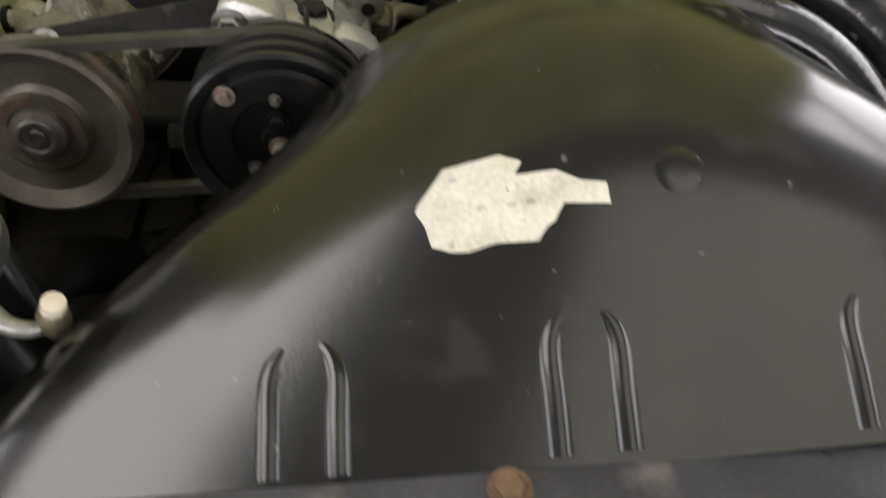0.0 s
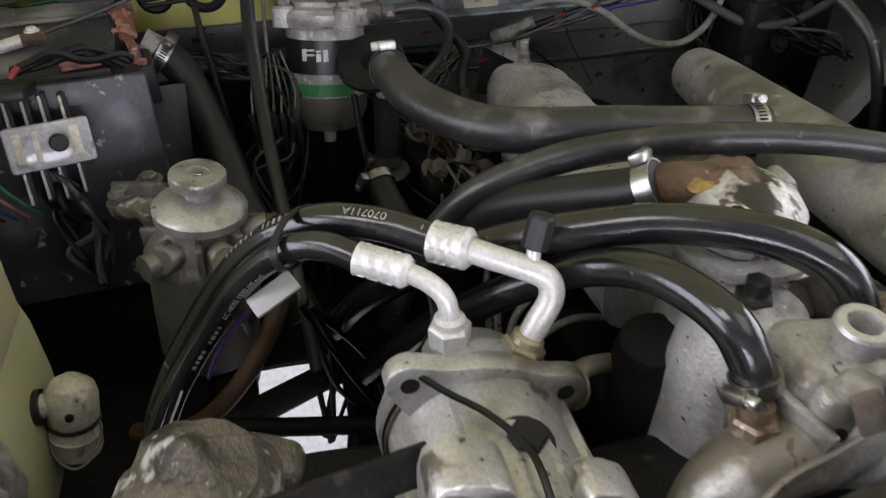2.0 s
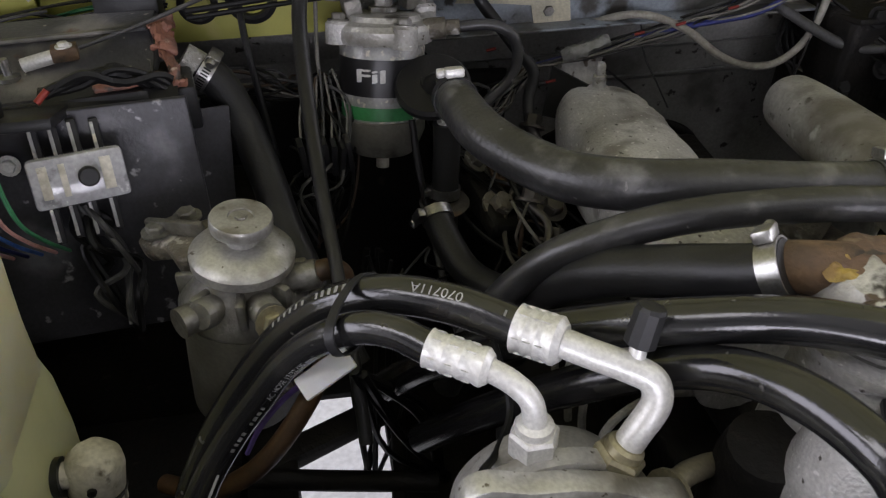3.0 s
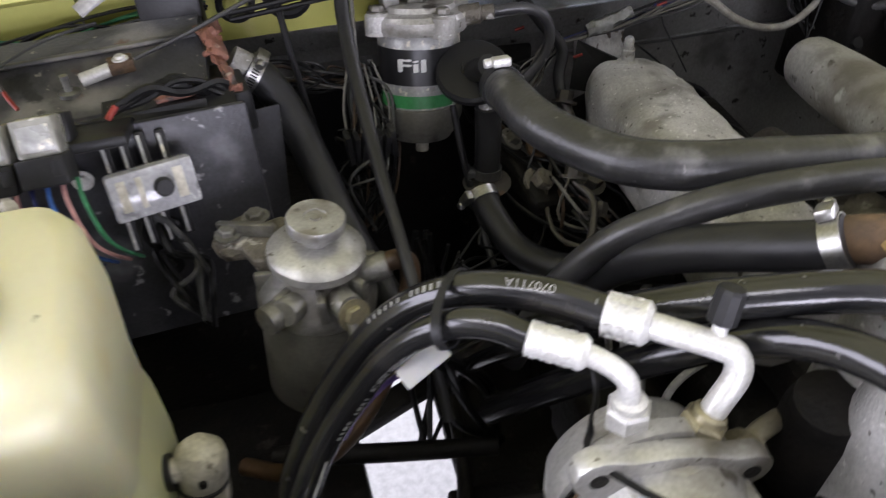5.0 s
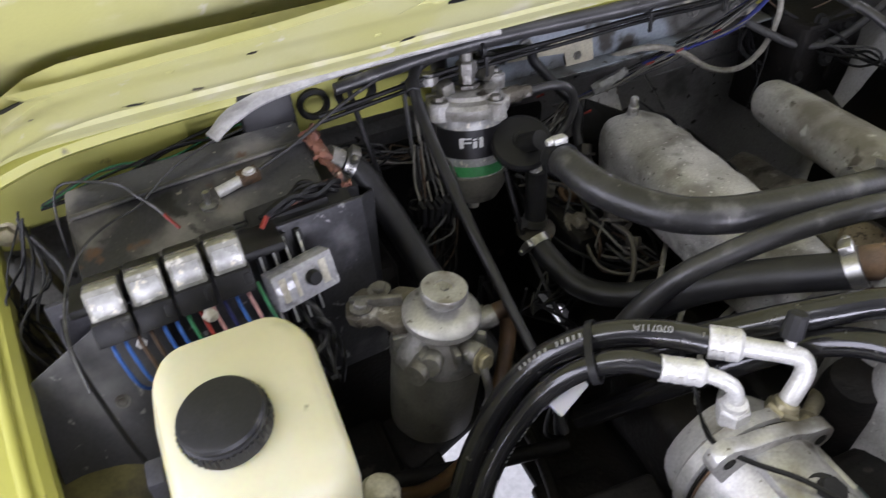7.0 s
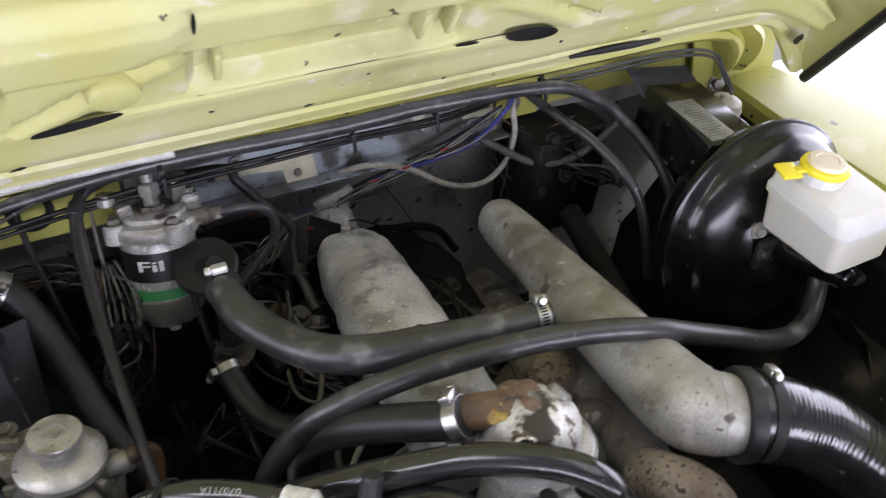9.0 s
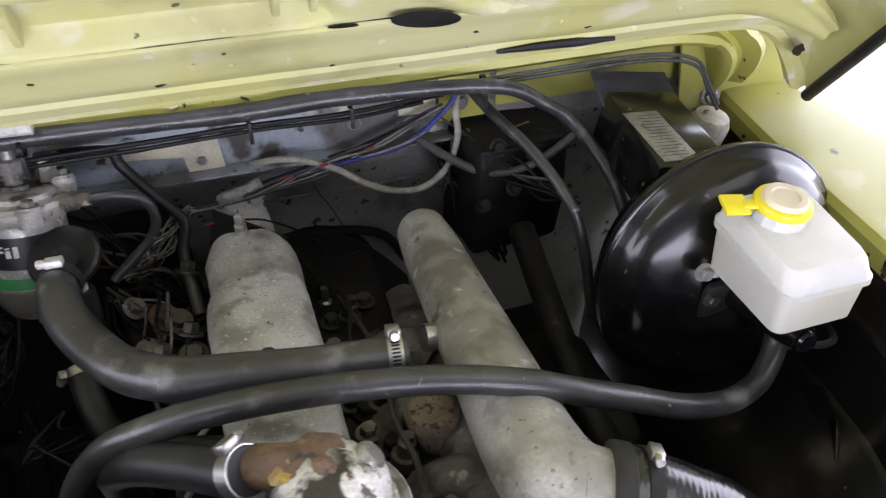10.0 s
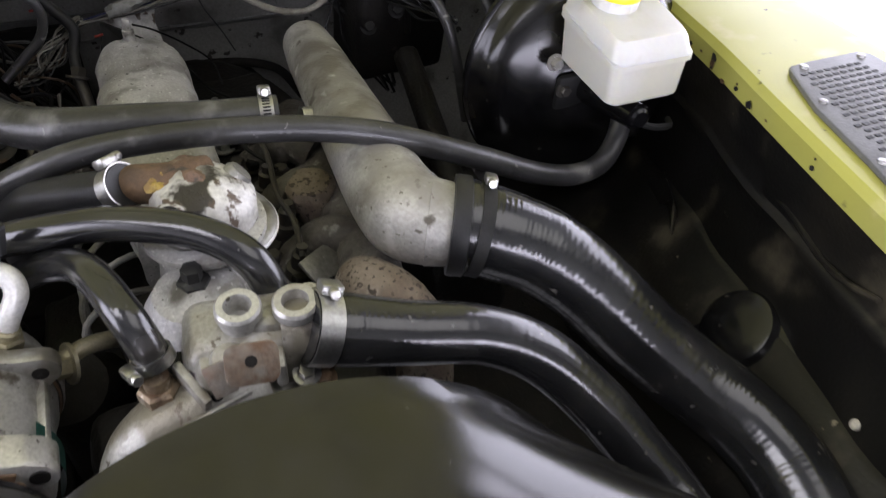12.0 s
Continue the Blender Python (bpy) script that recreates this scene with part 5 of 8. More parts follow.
part("front_ear", roughen(prism([(-0.1985, 0.9850), (-0.1975, 1.0040), (-0.1955, 1.0145), (-0.1900, 1.0205), (-0.1820, 1.0215), (-0.1700, 1.0165), (-0.1610, 1.0105), (-0.1565, 1.0030), (-0.1560, 0.9900), (-0.1720, 0.9750), (-0.1880, 0.9720)], 0.03, Matrix.Translation((0, 0.467, 0)) @ turn(90, 0, 0).to_4x4(), 0.0022), 0.0006, 80), EAR, comp, "cast front ear with a bolt")
part("front_ear", roughen(prism([(-0.1245, 0.9930), (-0.1190, 0.9955), (-0.1080, 0.9915), (-0.0980, 0.9845), (-0.0935, 0.9765), (-0.0945, 0.9685), (-0.1000, 0.9645), (-0.1090, 0.9665), (-0.1180, 0.9620), (-0.1300, 0.9750)], 0.024, Matrix.Translation((0, 0.460, 0)) @ turn(90, 0, 0).to_4x4(), 0.0022), 0.0006, 80), EAR, comp, "cast front ear with a hole")
part("ear_hole", lathe([(0.0056, 0), (0.0056, 0.0012)], (-0.1035, 0.4358, 0.9775), (0, -1, 0), 18), GRIME_SHADE, comp)
part("ear_pocket", box((-0.120, 0.4360, 0.983), (0.010, 0.003, 0.012), 0.001, turn(0, 25, 0)), RUST, comp, "rusty recess of the ear")
part("saddle", box((-0.148, 0.488, 0.9870), (0.046, 0.070, 0.012), 0.0055, turn(2, 8, 0)), ALLOY, comp, "raised cast saddle")
for a_ in (20, 160, 195):
    t = radians(a_)
    part("rib", box((-0.152 + 0.0495 * math.cos(t), 0.486, 0.945 + 0.0495 * math.sin(t)), (0.010, 0.072, 0.006), 0.002, turn(0, -a_, 0)), ALLOY, comp)
part("rust_ring", lathe([(0.0525, 0), (0.0540, 0.0012), (0.0525, 0.0024)], (-0.152, 0.5315, 0.9435), CA, 40, False), RUST, comp, "rusty seam round the casing")
bolt(comp, (-0.1405, 0.478, 0.989), (0.15, -0.15, 1), 0.0105, 0.010, BLACK_MATT, name="oil_plug", label="black hexagon oil plug")
bolt(comp, (-0.1885, 0.4375, 1.0045), (0, -1, 0), 0.0078, 0.007, ALLOY_GREY)
bolt(comp, (-0.167, 0.4300, 0.997), (0, -1, 0.1), 0.0065, 0.010, GRIME_SHADE)
bolt(comp, (-0.138, 0.4300, 0.994), (0, -1, 0.1), 0.0055, 0.010, GRIME_SHADE)
bolt(comp, (-0.118, 0.4285, 0.981), (0, -1, 0), 0.006, 0.006, RUST)
PC = V((-0.160, 0.4285, 0.951))
grooves = []
for k in range(3):
    y = 0.002 + 0.0142 * k
    grooves += [(0.0605, y), (0.0605, y + 0.0035), (0.0525, y + 0.0070), (0.0525, y + 0.0085), (0.0605, y + 0.0120)]
pul = part("pulley", lathe([(0.03, 0), *grooves, (0.0605, 0.046), (0.058, 0.048), (0.052, 0.044), (0.050, 0.040), (0.030, 0.040)], PC, CA, 56), CLUTCH, comp, "black grooved clutch pulley", 25)
part("clutch_plate", lathe([(0.049, 0.036), (0.049, 0.043), (0.046, 0.045), (0.030, 0.045), (0.028, 0.042), (0.012, 0.042), (0.011, 0.048), (0.001, 0.048)], PC, CA, 48), CLUTCH, comp, "black clutch plate", 25)
for x, z, r, m_ in ((-0.1885, 0.9880, 0.0043, RUSTY_PLATE), (-0.1600, 0.9690, 0.0044, CLUTCH), (-0.1595, 0.9840, 0.0026, ALLOY_GREY), (-0.1775, 0.9340, 0.0036, HUB)):
    bolt(comp, (x, 0.3815, z), CA, r, 0.005, m_, name="clutch_rivet")
bolt(comp, PC + V((0.0, -0.047, -0.001)), CA, 0.0052, 0.008, RUSTY_PLATE, name="hub_nut")

band = []
for h in (0.0, 0.02):
    row = []
    for k in range(12):
        t = radians(-35 + 6 * k)
        row.append(V((-0.152 + 0.0535 * math.cos(t), 0.482 - h, 0.945 + 0.0535 * math.sin(t))))
    band.append(row)
part("sticker", ring_skin(bmesh.new(), band, False, False), STICKER, comp, "dark green sticker on the casing")

# refrigerant lines
SMALL = [(-0.1605, 0.553, 1.000), (-0.1605, 0.5535, 1.014), (-0.1625, 0.557, 1.0255), (-0.170, 0.563, 1.0325), (-0.180, 0.5705, 1.0360)]
SMALL_H = [(-0.1922, 0.5758, 1.0346), (-0.2049, 0.5863, 1.0389), (-0.2196, 0.5978, 1.0412), (-0.2365, 0.6080, 1.0376), (-0.2577, 0.6194, 1.0227), (-0.2777, 0.6261, 1.0010), (-0.2953, 0.6278, 0.9762), (-0.3138, 0.6242, 0.9528), (-0.3336, 0.6141, 0.9247), (-0.3519, 0.5963, 0.8846), (-0.3641, 0.5685, 0.7995)]
BIGL = [(-0.121, 0.5455, 0.984), (-0.1115, 0.5470, 1.003), (-0.1025, 0.5505, 1.0175), (-0.1035, 0.5560, 1.0275), (-0.115, 0.5625, 1.0325), (-0.130, 0.5700, 1.0365), (-0.143, 0.5770, 1.0400)]
BIG_H = [(-0.1423, 0.5792, 1.0333), (-0.1602, 0.5908, 1.0395), (-0.1883, 0.6089, 1.0440), (-0.2198, 0.6275, 1.0406), (-0.2475, 0.6422, 1.0261), (-0.2713, 0.6512, 1.0049), (-0.2930, 0.6541, 0.9787), (-0.3128, 0.6507, 0.9520), (-0.3331, 0.6421, 0.9216), (-0.3515, 0.6275, 0.8793), (-0.3639, 0.6039, 0.7889)]


def ac_line(name, metal_pts, hose_pts, rm, rh, rc, nut_pos, nut_axis, nut_r, nut_mat, ribs, label):
    ln = thing(name, nut_pos, label, "hose")
    part("metal_pipe", tube(metal_pts, rm, 18, 8), BRIGHT, ln, "bare bright alloy pipe end")
    part("rubber_hose", tube(hose_pts[1:], rh, 20, 8), RUBBER_GLOSS, ln, "black rubber refrigerant hose")
    a, b = V(metal_pts[-1]), V(hose_pts[1])
    L = (b - a).length
    prof = [(rm * 1.25, -0.002), (rc, 0.001)]
    for k in range(ribs):
        y = 0.003 + (L - 0.004) * k / ribs
        prof += [(rc, y), (rc * 0.90, y + (L / ribs) * 0.35), (rc * 0.90, y + (L / ribs) * 0.6), (rc, y + (L / ribs) * 0.92)]
    prof += [(rc * 1.02, L), (rh * 1.02, L + 0.0005)]
    cr = part("crimp_sleeve", lathe(prof, a, b - a, 24), BRIGHT, ln, "crimped alloy ferrule")
    n, bb, ax = frame_of(b - a)
    for k in range(ribs):
        for j in range(6):
            t = j * math.pi / 3 + 0.3
            d = n * math.cos(t) + bb * math.sin(t)
            part("crimp_dent", box(a + ax * (0.004 + (L - 0.004) * (k + 0.5) / ribs) + d * rc * 0.90, (rc * 0.34, rc * 0.34, rc * 0.2), rc * 0.08, Matrix((n.cross(d), ax, d)).transposed()), BRIGHT, cr)
    part("union_nut", join(lathe([(nut_r * 0.92, 0), (nut_r, 0.002), (nut_r, 0.014), (nut_r * 0.9, 0.016)], nut_pos, nut_axis, 6), lathe([(nut_r * 0.75, 0.016), (nut_r * 0.72, 0.020), (rm * 1.1, 0.0215)], nut_pos, nut_axis, 20), lathe([(nut_r * 0.72, -0.010), (nut_r * 0.72, 0.0)], nut_pos, nut_axis, 20)), nut_mat, ln, "hexagon union nut", 25)
    return ln


l1 = ac_line("refrigerant_line", SMALL, SMALL_H, 0.0058, 0.0086, 0.0098, (-0.1605, 0.553, 0.993), (0, 0.02, 1), 0.0125, BRIGHT, 3, "thin black refrigerant hose with a bent alloy end on the compressor")
l2 = ac_line("refrigerant_line", BIGL, BIG_H, 0.0074, 0.0106, 0.0124, (-0.1245, 0.5445, 0.978), (0.42, 0.06, 0.9), 0.0135, ZINC, 3, "thick black refrigerant hose with a bent alloy end and service valve")
TOP = -112
v = part("service_valve", tube([(-0.1105, 0.5625, 1.034), (-0.1085, 0.5655, 1.0435)], 0.0042, 12), BRIGHT, l2)
part("valve_cap", lathe([(0.0075, 0), (0.0082, 0.001), (0.0076, 0.018), (0.0066, 0.020), (0.001, 0.0205)], (-0.1083, 0.566, 1.0425), (0.28, 0.22, 1), 10), PLASTIC, l2, "black plastic valve cap", 20)
part("print", on_tube(text_bm("070711A", 0.0072), BIG_H, 0.0106, 0.155, TOP, -1, 1), INK_DULL, l2, "white lettering on the hose")
for at, w, h in ((0.262, 0.0036, 0.006), (0.274, 0.0036, 0.006), (0.286, 0.0036, 0.006), (0.297, 0.0036, 0.0065), (0.308, 0.0036, 0.006), (0.318, 0.003, 0.006), (0.342, 0.0032, 0.005), (0.354, 0.0032, 0.005), (0.366, 0.0032, 0.005), (0.378, 0.0032, 0.005), (0.390, 0.0032, 0.005), (0.402, 0.0032, 0.005), (0.058, 0.003, 0.0055), (0.072, 0.002, 0.005)):
    part("print_bar", on_tube(box((0, 0, 0), (w * 0.6, h * 0.66, 0.0001), 0), BIG_H, 0.0106, at, TOP, -1, 1), INK_DULL, l2)
part("print", on_tube(text_bm("AC HOSE 13/32 (10 mm)", 0.0046), SMALL_H, 0.0086, 0.315, 148, 1, -1), INK_DULL, l1, "faded white lettering on the hose")
for k in range(8):
    w = 0.0032
    part("print_mark", on_tube(box((0, 0, 0), (w * (0.6 + 0.5 * ((k * 7) % 3) / 2), 0.0022, 0.0001), 0), SMALL_H, 0.0086, 0.405 + 0.0125 * k + 0.012 * (k // 4), 148, 1, -1), INK_DULL, l1)
part("print_mark", on_tube(box((0, 0, 0), (0.045, 0.0016, 0.0001), 0), SMALL_H, 0.0086, 0.62, 148, 1, -1), INK, l1)
tie = thing("cable_tie", (-0.236, 0.625, 1.033), "black nylon cable tie holding two hoses together", "cable tie")
tt = V((-0.78, 0.44, -0.40)).normalized()
tu = V((0, 1, -0.2))
tu = (tu - tt * tu.dot(tt)).normalized()
tv = tt.cross(tu)
loop = [[V((-0.2365, 0.6225, 1.0350)) + tt * w + tu * ((0.0268 + o) * math.cos(2 * math.pi * k / 28)) + tv * ((0.0122 + o) * math.copysign(abs(math.sin(2 * math.pi * k / 28)) ** 0.8, math.sin(2 * math.pi * k / 28))) for k in range(28)] for w, o in ((-0.0028, 0), (-0.0028, 0.0012), (0.0028, 0.0012), (0.0028, 0))]
part("strap", ring_skin(bmesh.new(), loop, True, False), PLASTIC, tie)
part("lock_head", box((-0.2335, 0.6130, 1.0325), (0.007, 0.007, 0.007), 0.001, turn(20, 0, 30)), PLASTIC, tie)
tag = thing("plastic_tag", (-0.256, 0.625, 0.995), "white plastic connector tag tied under the hoses", "tag")
part("tag_body", box((-0.256, 0.622, 0.996), (0.032, 0.014, 0.005), 0.0012, turn(35, -22, 18)), WHITE_PLASTIC, tag)

# alternator / pump on the adjuster
alt = thing("power_pump", (-0.31, 0.50, 0.90), "dirty alloy belt-driven pump with a worn steel pulley", "pump")
bm = lathe([(0.026, -0.036), (0.039, -0.033), (0.0455, -0.022), (0.047, -0.012), (0.0475, -0.006), (0.047, 0.0), (0.046, 0.015), (0.044, 0.03), (0.030, 0.036)], (-0.312, 0.492, 0.940), (0.02, -1, 0.05), 48)
part("body", roughen(roughen(bm, 0.007, 50), 0.003, 140), PUMP_DIRT, alt, "", 20)
part("rear_bracket", roughen(box((-0.250, 0.580, 0.850), (0.150, 0.055, 0.030), 0.008, turn(6, 4, 0), 3), 0.004, 40, 2), GRIME_SHADE, alt, "oily rear bracket")
part("top_lug", roughen(lathe([(0.044, -0.034), (0.041, -0.012), (0.031, 0.006), (0.018, 0.018), (0.006, 0.0245), (0.001, 0.026)], (-0.304, 0.512, 0.972), (0.05, -0.10, 1), 22), 0.009, 60), PUMP_DIRT, alt, "", 18)
part("side_lug", roughen(box((-0.270, 0.530, 0.950), (0.036, 0.030, 0.024), 0.008, turn(0, 25, -10), 3), 0.004, 60, 2), PUMP_DIRT, alt)
QC = V((-0.3145, 0.430, 0.945))
QA = (0.0, -1.0, 0.10)
part("pulley", lathe([(0.02, 0.0), (0.054, 0.0), (0.0595, 0.002), (0.0595, 0.006), (0.0520, 0.011), (0.0520, 0.012), (0.0595, 0.017), (0.0595, 0.021), (0.056, 0.023), (0.052, 0.020), (0.046, 0.015), (0.032, 0.014), (0.028, 0.018), (0.018, 0.018), (0.017, 0.024), (0.012, 0.026), (0.001, 0.026)], QC, QA, 56), PULLEY_DUST, alt, "worn dark steel pulley with a rusty hub", 25)
for k in range(3):
    arcs = []
    for u, h in ((0.0195, 0.0183), (0.0200, 0.0192), (0.0270, 0.0192), (0.0275, 0.0180)):
        ts = [radians(125 + 120 * k + d) for d in (-38, -25, -12, 0, 12, 25, 38)]
        arcs.append([QC + V((u * math.cos(t), -h, u * math.sin(t) + h * 0.1)) for t in ts])
    part("hub_pad", ring_skin(bmesh.new(), arcs, False, False), HUB_RUST, alt, "rusty arc of the pulley hub")
part("hub_nut", lathe([(0.0130, 0), (0.0130, 0.0035), (0.0118, 0.0045), (0.0098, 0.0045), (0.0090, 0.0030), (0.0060, 0.0030), (0.0050, 0.0042), (0.001, 0.0045)], QC + V((0, -0.0235, 0.0024)), QA, 32), HUB, alt, "dark dished hub end")
bolt(alt, (-0.3125, 0.457, 0.9845), (0.0, -0.75, 0.65), 0.0070, 0.006, ALLOY_GREY, name="adjuster_bolt")
arm = thing("adjuster_arm", (-0.25, 0.46, 0.99), "black slotted steel belt adjuster arm", "bracket")
part("bar", prism([(-0.078, -0.009), (-0.020, -0.011), (0.062, -0.010), (0.062, 0.010), (-0.016, 0.009), (-0.078, 0.008), (-0.084, 0.003), (-0.084, -0.004)], 0.005, Matrix.Translation((-0.251, 0.468, 0.9915)) @ turn(62, -7, 4).to_4x4(), 0.001), GRIME_SHADE, arm)
part("slot_washer", lathe([(0.0080, 0), (0.0080, 0.002), (0.0073, 0.0025)], (-0.3125, 0.4590, 0.9828), (0.0, -0.75, 0.65), 22), ALLOY_GREY, arm, "worn steel washer")


def belt_loop(c1, r1, c2, r2, y, w, name, label):
    """A flat loop round two wheels."""
    dx, dz = c2[0] - c1[0], c2[1] - c1[1]
    L, base = math.hypot(dx, dz), math.atan2(dz, dx)
    off = math.acos((r1 - r2) / L)
    pts = [(c1[0] + r1 * math.cos(base + off + t), c1[1] + r1 * math.sin(base + off + t)) for t in np.linspace(0, 2 * math.pi - 2 * off, 22)]
    pts += [(c2[0] + r2 * math.cos(base - off + t), c2[1] + r2 * math.sin(base - off + t)) for t in np.linspace(0, 2 * off, 22)]
    cx, cz = (c1[0] + c2[0]) / 2, (c1[1] + c2[1]) / 2
    rings = []
    for i, (x, z) in enumerate(pts):
        a, b = pts[i - 1], pts[(i + 1) % len(pts)]
        nx, nz = b[1] - a[1], a[0] - b[0]
        q = math.hypot(nx, nz)
        nx, nz = nx / q, nz / q
        if nx * (x - cx) + nz * (z - cz) < 0:
            nx, nz = -nx, -nz
        rings.append([V((x + nx * h, y + u, z + nz * h)) for u, h in ((-w / 2, 0.003), (w / 2, 0.003), (w * 0.35, -0.004), (-w * 0.35, -0.004))])
    rings.append(rings[0])
    bt = thing(name, (cx, y, cz), label, "belt")
    part("rubber_loop", ring_skin(bmesh.new(), rings, True, False), BELT, bt)
    for u in (-0.3, 0.0, 0.3):
        cord = [[q[0].lerp(q[1], 0.5 + u) + (q[0] - q[3]).normalized() * 0.0004 + V((0, e, 0)) for e in (-0.0009, 0.0009)] for q in rings]
        part("worn_line", ring_skin(bmesh.new(), cord, False, False), RUBBER_DUSTY, bt, "dusty line worn along the belt")


belt_loop((-0.3145, 0.946), 0.0565, (-0.160, 0.951), 0.0570, 0.4190, 0.010, "drive_belt", "dark rubber V-belt round two pulleys")

# ---------- fan shroud and radiator ----------
shroud = thing("fan_shroud", (0.03, 0.25, 0.75), "smooth olive-black plastic fan shroud with a torn paper label", "shroud")
N = 96


def shroud_point(a, k):
    """a: round the fan; k: 0 at the radiator, 1 at the fan ring."""
    c, s = math.cos(a), math.sin(a)
    right = min(1.0, max(0.0, c) / 0.3)
    ring = V((0.020 + (0.205 - 0.005 * right) * c, 0.345 + 0.036 * s, 1.059 - (0.210 - 0.010 * right) * (1 - s)))
    hx, hz, e = 0.366, 0.236, 6.5
    r = ((abs(c) / hx) ** e + (abs(s) / hz) ** e) ** (-1 / e)
    base = V((0.030 + r * c, 0.135, 0.732 + r * s + 0.010 * max(0.0, s) * c))
    q = k * k * (3 - 2 * k) * 0.35 + k * 0.65
    p = base.lerp(ring, q)
    p.y = 0.135 + (ring.y - 0.135) * k
    p += V((0, 0, 0.030 * math.sin(math.pi * min(1, k * 1.05)) * max(0.0, s)))
    return p


rings = []
for k in np.linspace(0, 1, 26):
    rings.append([shroud_point(2 * math.pi * i / N, float(k)) for i in range(N)])
inner_ring = [p + (V((0.033, p.y, 0.85)) - p).normalized() * 0.006 + V((0, 0.004, 0)) for p in rings[-1]]
inward = [p + (V((0.033, p.y, 0.85)) - p).normalized() * 0.010 + V((0, -0.03, 0)) for p in rings[-1]]
part("cowl", ring_skin(bmesh.new(), rings + [inner_ring, inward], True, False), SHROUD, shroud, "", 60)

part("end_plug", lathe([(0.0105, -0.010), (0.0105, 0.006), (0.0085, 0.009), (0.001, 0.0095)], (0.046, 0.578, 1.052), (0.75, 0.05, 0.65), 20), ALLOY_GREY, tw, "grey round end plug")
part("lid_pit", lathe([(0.0085, 0), (0.0085, 0.0012)], (0.026, 0.546, 1.050), (0.05, -0.80, 0.60), 16), GRIME_SHADE, tw, "dark hole in the lid")


def shroud_top(x, y):
    """The place on top of the shroud over (x, y), and the outward normal."""
    lo_, hi_ = 0.02, math.pi - 0.02
    for _ in range(40):
        a = (lo_ + hi_) / 2
        k = min(max((y - 0.135) / (0.210 + 0.036 * math.sin(a)), 0.0), 1.0)
        p = shroud_point(a, k)
        if p.x > x:
            lo_ = a
        else:
            hi_ = a
    n = (shroud_point(a + 0.02, k) - shroud_point(a - 0.02, k)).cross(shroud_point(a, min(1, k + 0.02)) - shroud_point(a, max(0, k - 0.02))).normalized()
    return p, (n if n.z > 0 else -n)


for x0, x1 in ((-0.148, -0.121), (-0.034, -0.006), (0.092, 0.118)):
    ps, m = [], (x0 + x1) / 2
    for x, y, lift in ((x0, 0.140, -0.0028), (x0, 0.158, -0.0032), (x0, 0.176, -0.0046), (x0 + 0.005, 0.186, -0.0060), (m, 0.190, -0.0068), (x1 - 0.005, 0.186, -0.0060), (x1, 0.176, -0.0046), (x1, 0.158, -0.0032), (x1, 0.140, -0.0028)):
        p, n = shroud_top(x, y)
        ps.append(p + n * lift)
    part("rib", tube(ps, 0.0062, 14, 6), SHROUD, shroud, "moulded arched stiffening rib")
torn = [(-0.0837, 0.2291), (-0.0772, 0.237), (-0.0718, 0.2444), (-0.0471, 0.2466), (-0.0377, 0.2426), (-0.0417, 0.236), (-0.0236, 0.2377), (-0.0134, 0.232), (-0.0026, 0.2297), (-0.0023, 0.2203), (-0.0221, 0.2226), (-0.0265, 0.2150), (-0.0300, 0.2125), (-0.0345, 0.2065), (-0.0520, 0.2062), (-0.0640, 0.2040), (-0.0711, 0.2050), (-0.0791, 0.2085), (-0.0815, 0.2187), (-0.0850, 0.2255)]
lab = bmesh.new()
ctr = (-0.045, 0.229)
fan = []
for ring in (0.0, 0.35, 0.7, 1.0):
    row = []
    for u, v in torn:
        v -= 0.0035 * max(0.0, min(1.0, (u + 0.05) / 0.03))
        p, n = shroud_top(ctr[0] + (u - ctr[0]) * max(ring, 0.02), 0.007 + ctr[1] + (v - ctr[1]) * 0.92 * max(ring, 0.02))
        row.append(p + n * 0.0009)
    fan.append(row)
part("paper_label", ring_skin(lab, fan, True, False), LABEL, shroud, "torn white paper label")
for u, v in ((-0.068, 0.244), (-0.044, 0.229), (-0.036, 0.2295)):
    p, n = shroud_top(u, v)
    part("print_mark", box(p + n * 0.0012, (0.004, 0.0012, 0.0003), 0, turn(25, 0, 4)), INK_DULL, shroud)
p, n = shroud_top(0.030, 0.236)
part("moulded_pip", lathe([(0.012, -0.0005), (0.010, 0.0003), (0.004, 0.0006), (0.001, 0.0006)], p, n, 20), SHROUD, shroud)

rad = thing("radiator", (0.045, 0.10, 0.55), "dark radiator with a grey metal top panel", "radiator")
part("core", box((0.045, 0.105, 0.73), (0.60, 0.05, 0.44), 0.004), BLACK_MATT, rad)
part("top_panel", roughen(box((0.045, 0.085, 0.962), (0.66, 0.105, 0.012), 0.003), 0.001, 60, 3), PLASTIC_GREY, rad, "grey dusty top panel")
part("panel_lip", box((0.045, 0.108, 0.9695), (0.66, 0.004, 0.005), 0.0015), PLASTIC_GREY, rad)
bolt(rad, (-0.056, 0.128, 0.9685), (0, 0, 1), 0.006, 0.004, RUST)
part("panel_hole", lathe([(0.0035, 0), (0.0035, 0.0008)], (0.074, 0.136, 0.968), (0, 0, 1), 12), BLACK_MATT, rad)

fan_t = thing("cooling_fan", (0.033, 0.40, 0.85), "black plastic cooling fan inside the shroud", "fan")
part("hub", lathe([(0.04, 0), (0.05, 0.01), (0.05, 0.04), (0.03, 0.05)], (0.033, 0.40, 0.82), (0, -1, 0), 24), BLACK_MATT, fan_t)
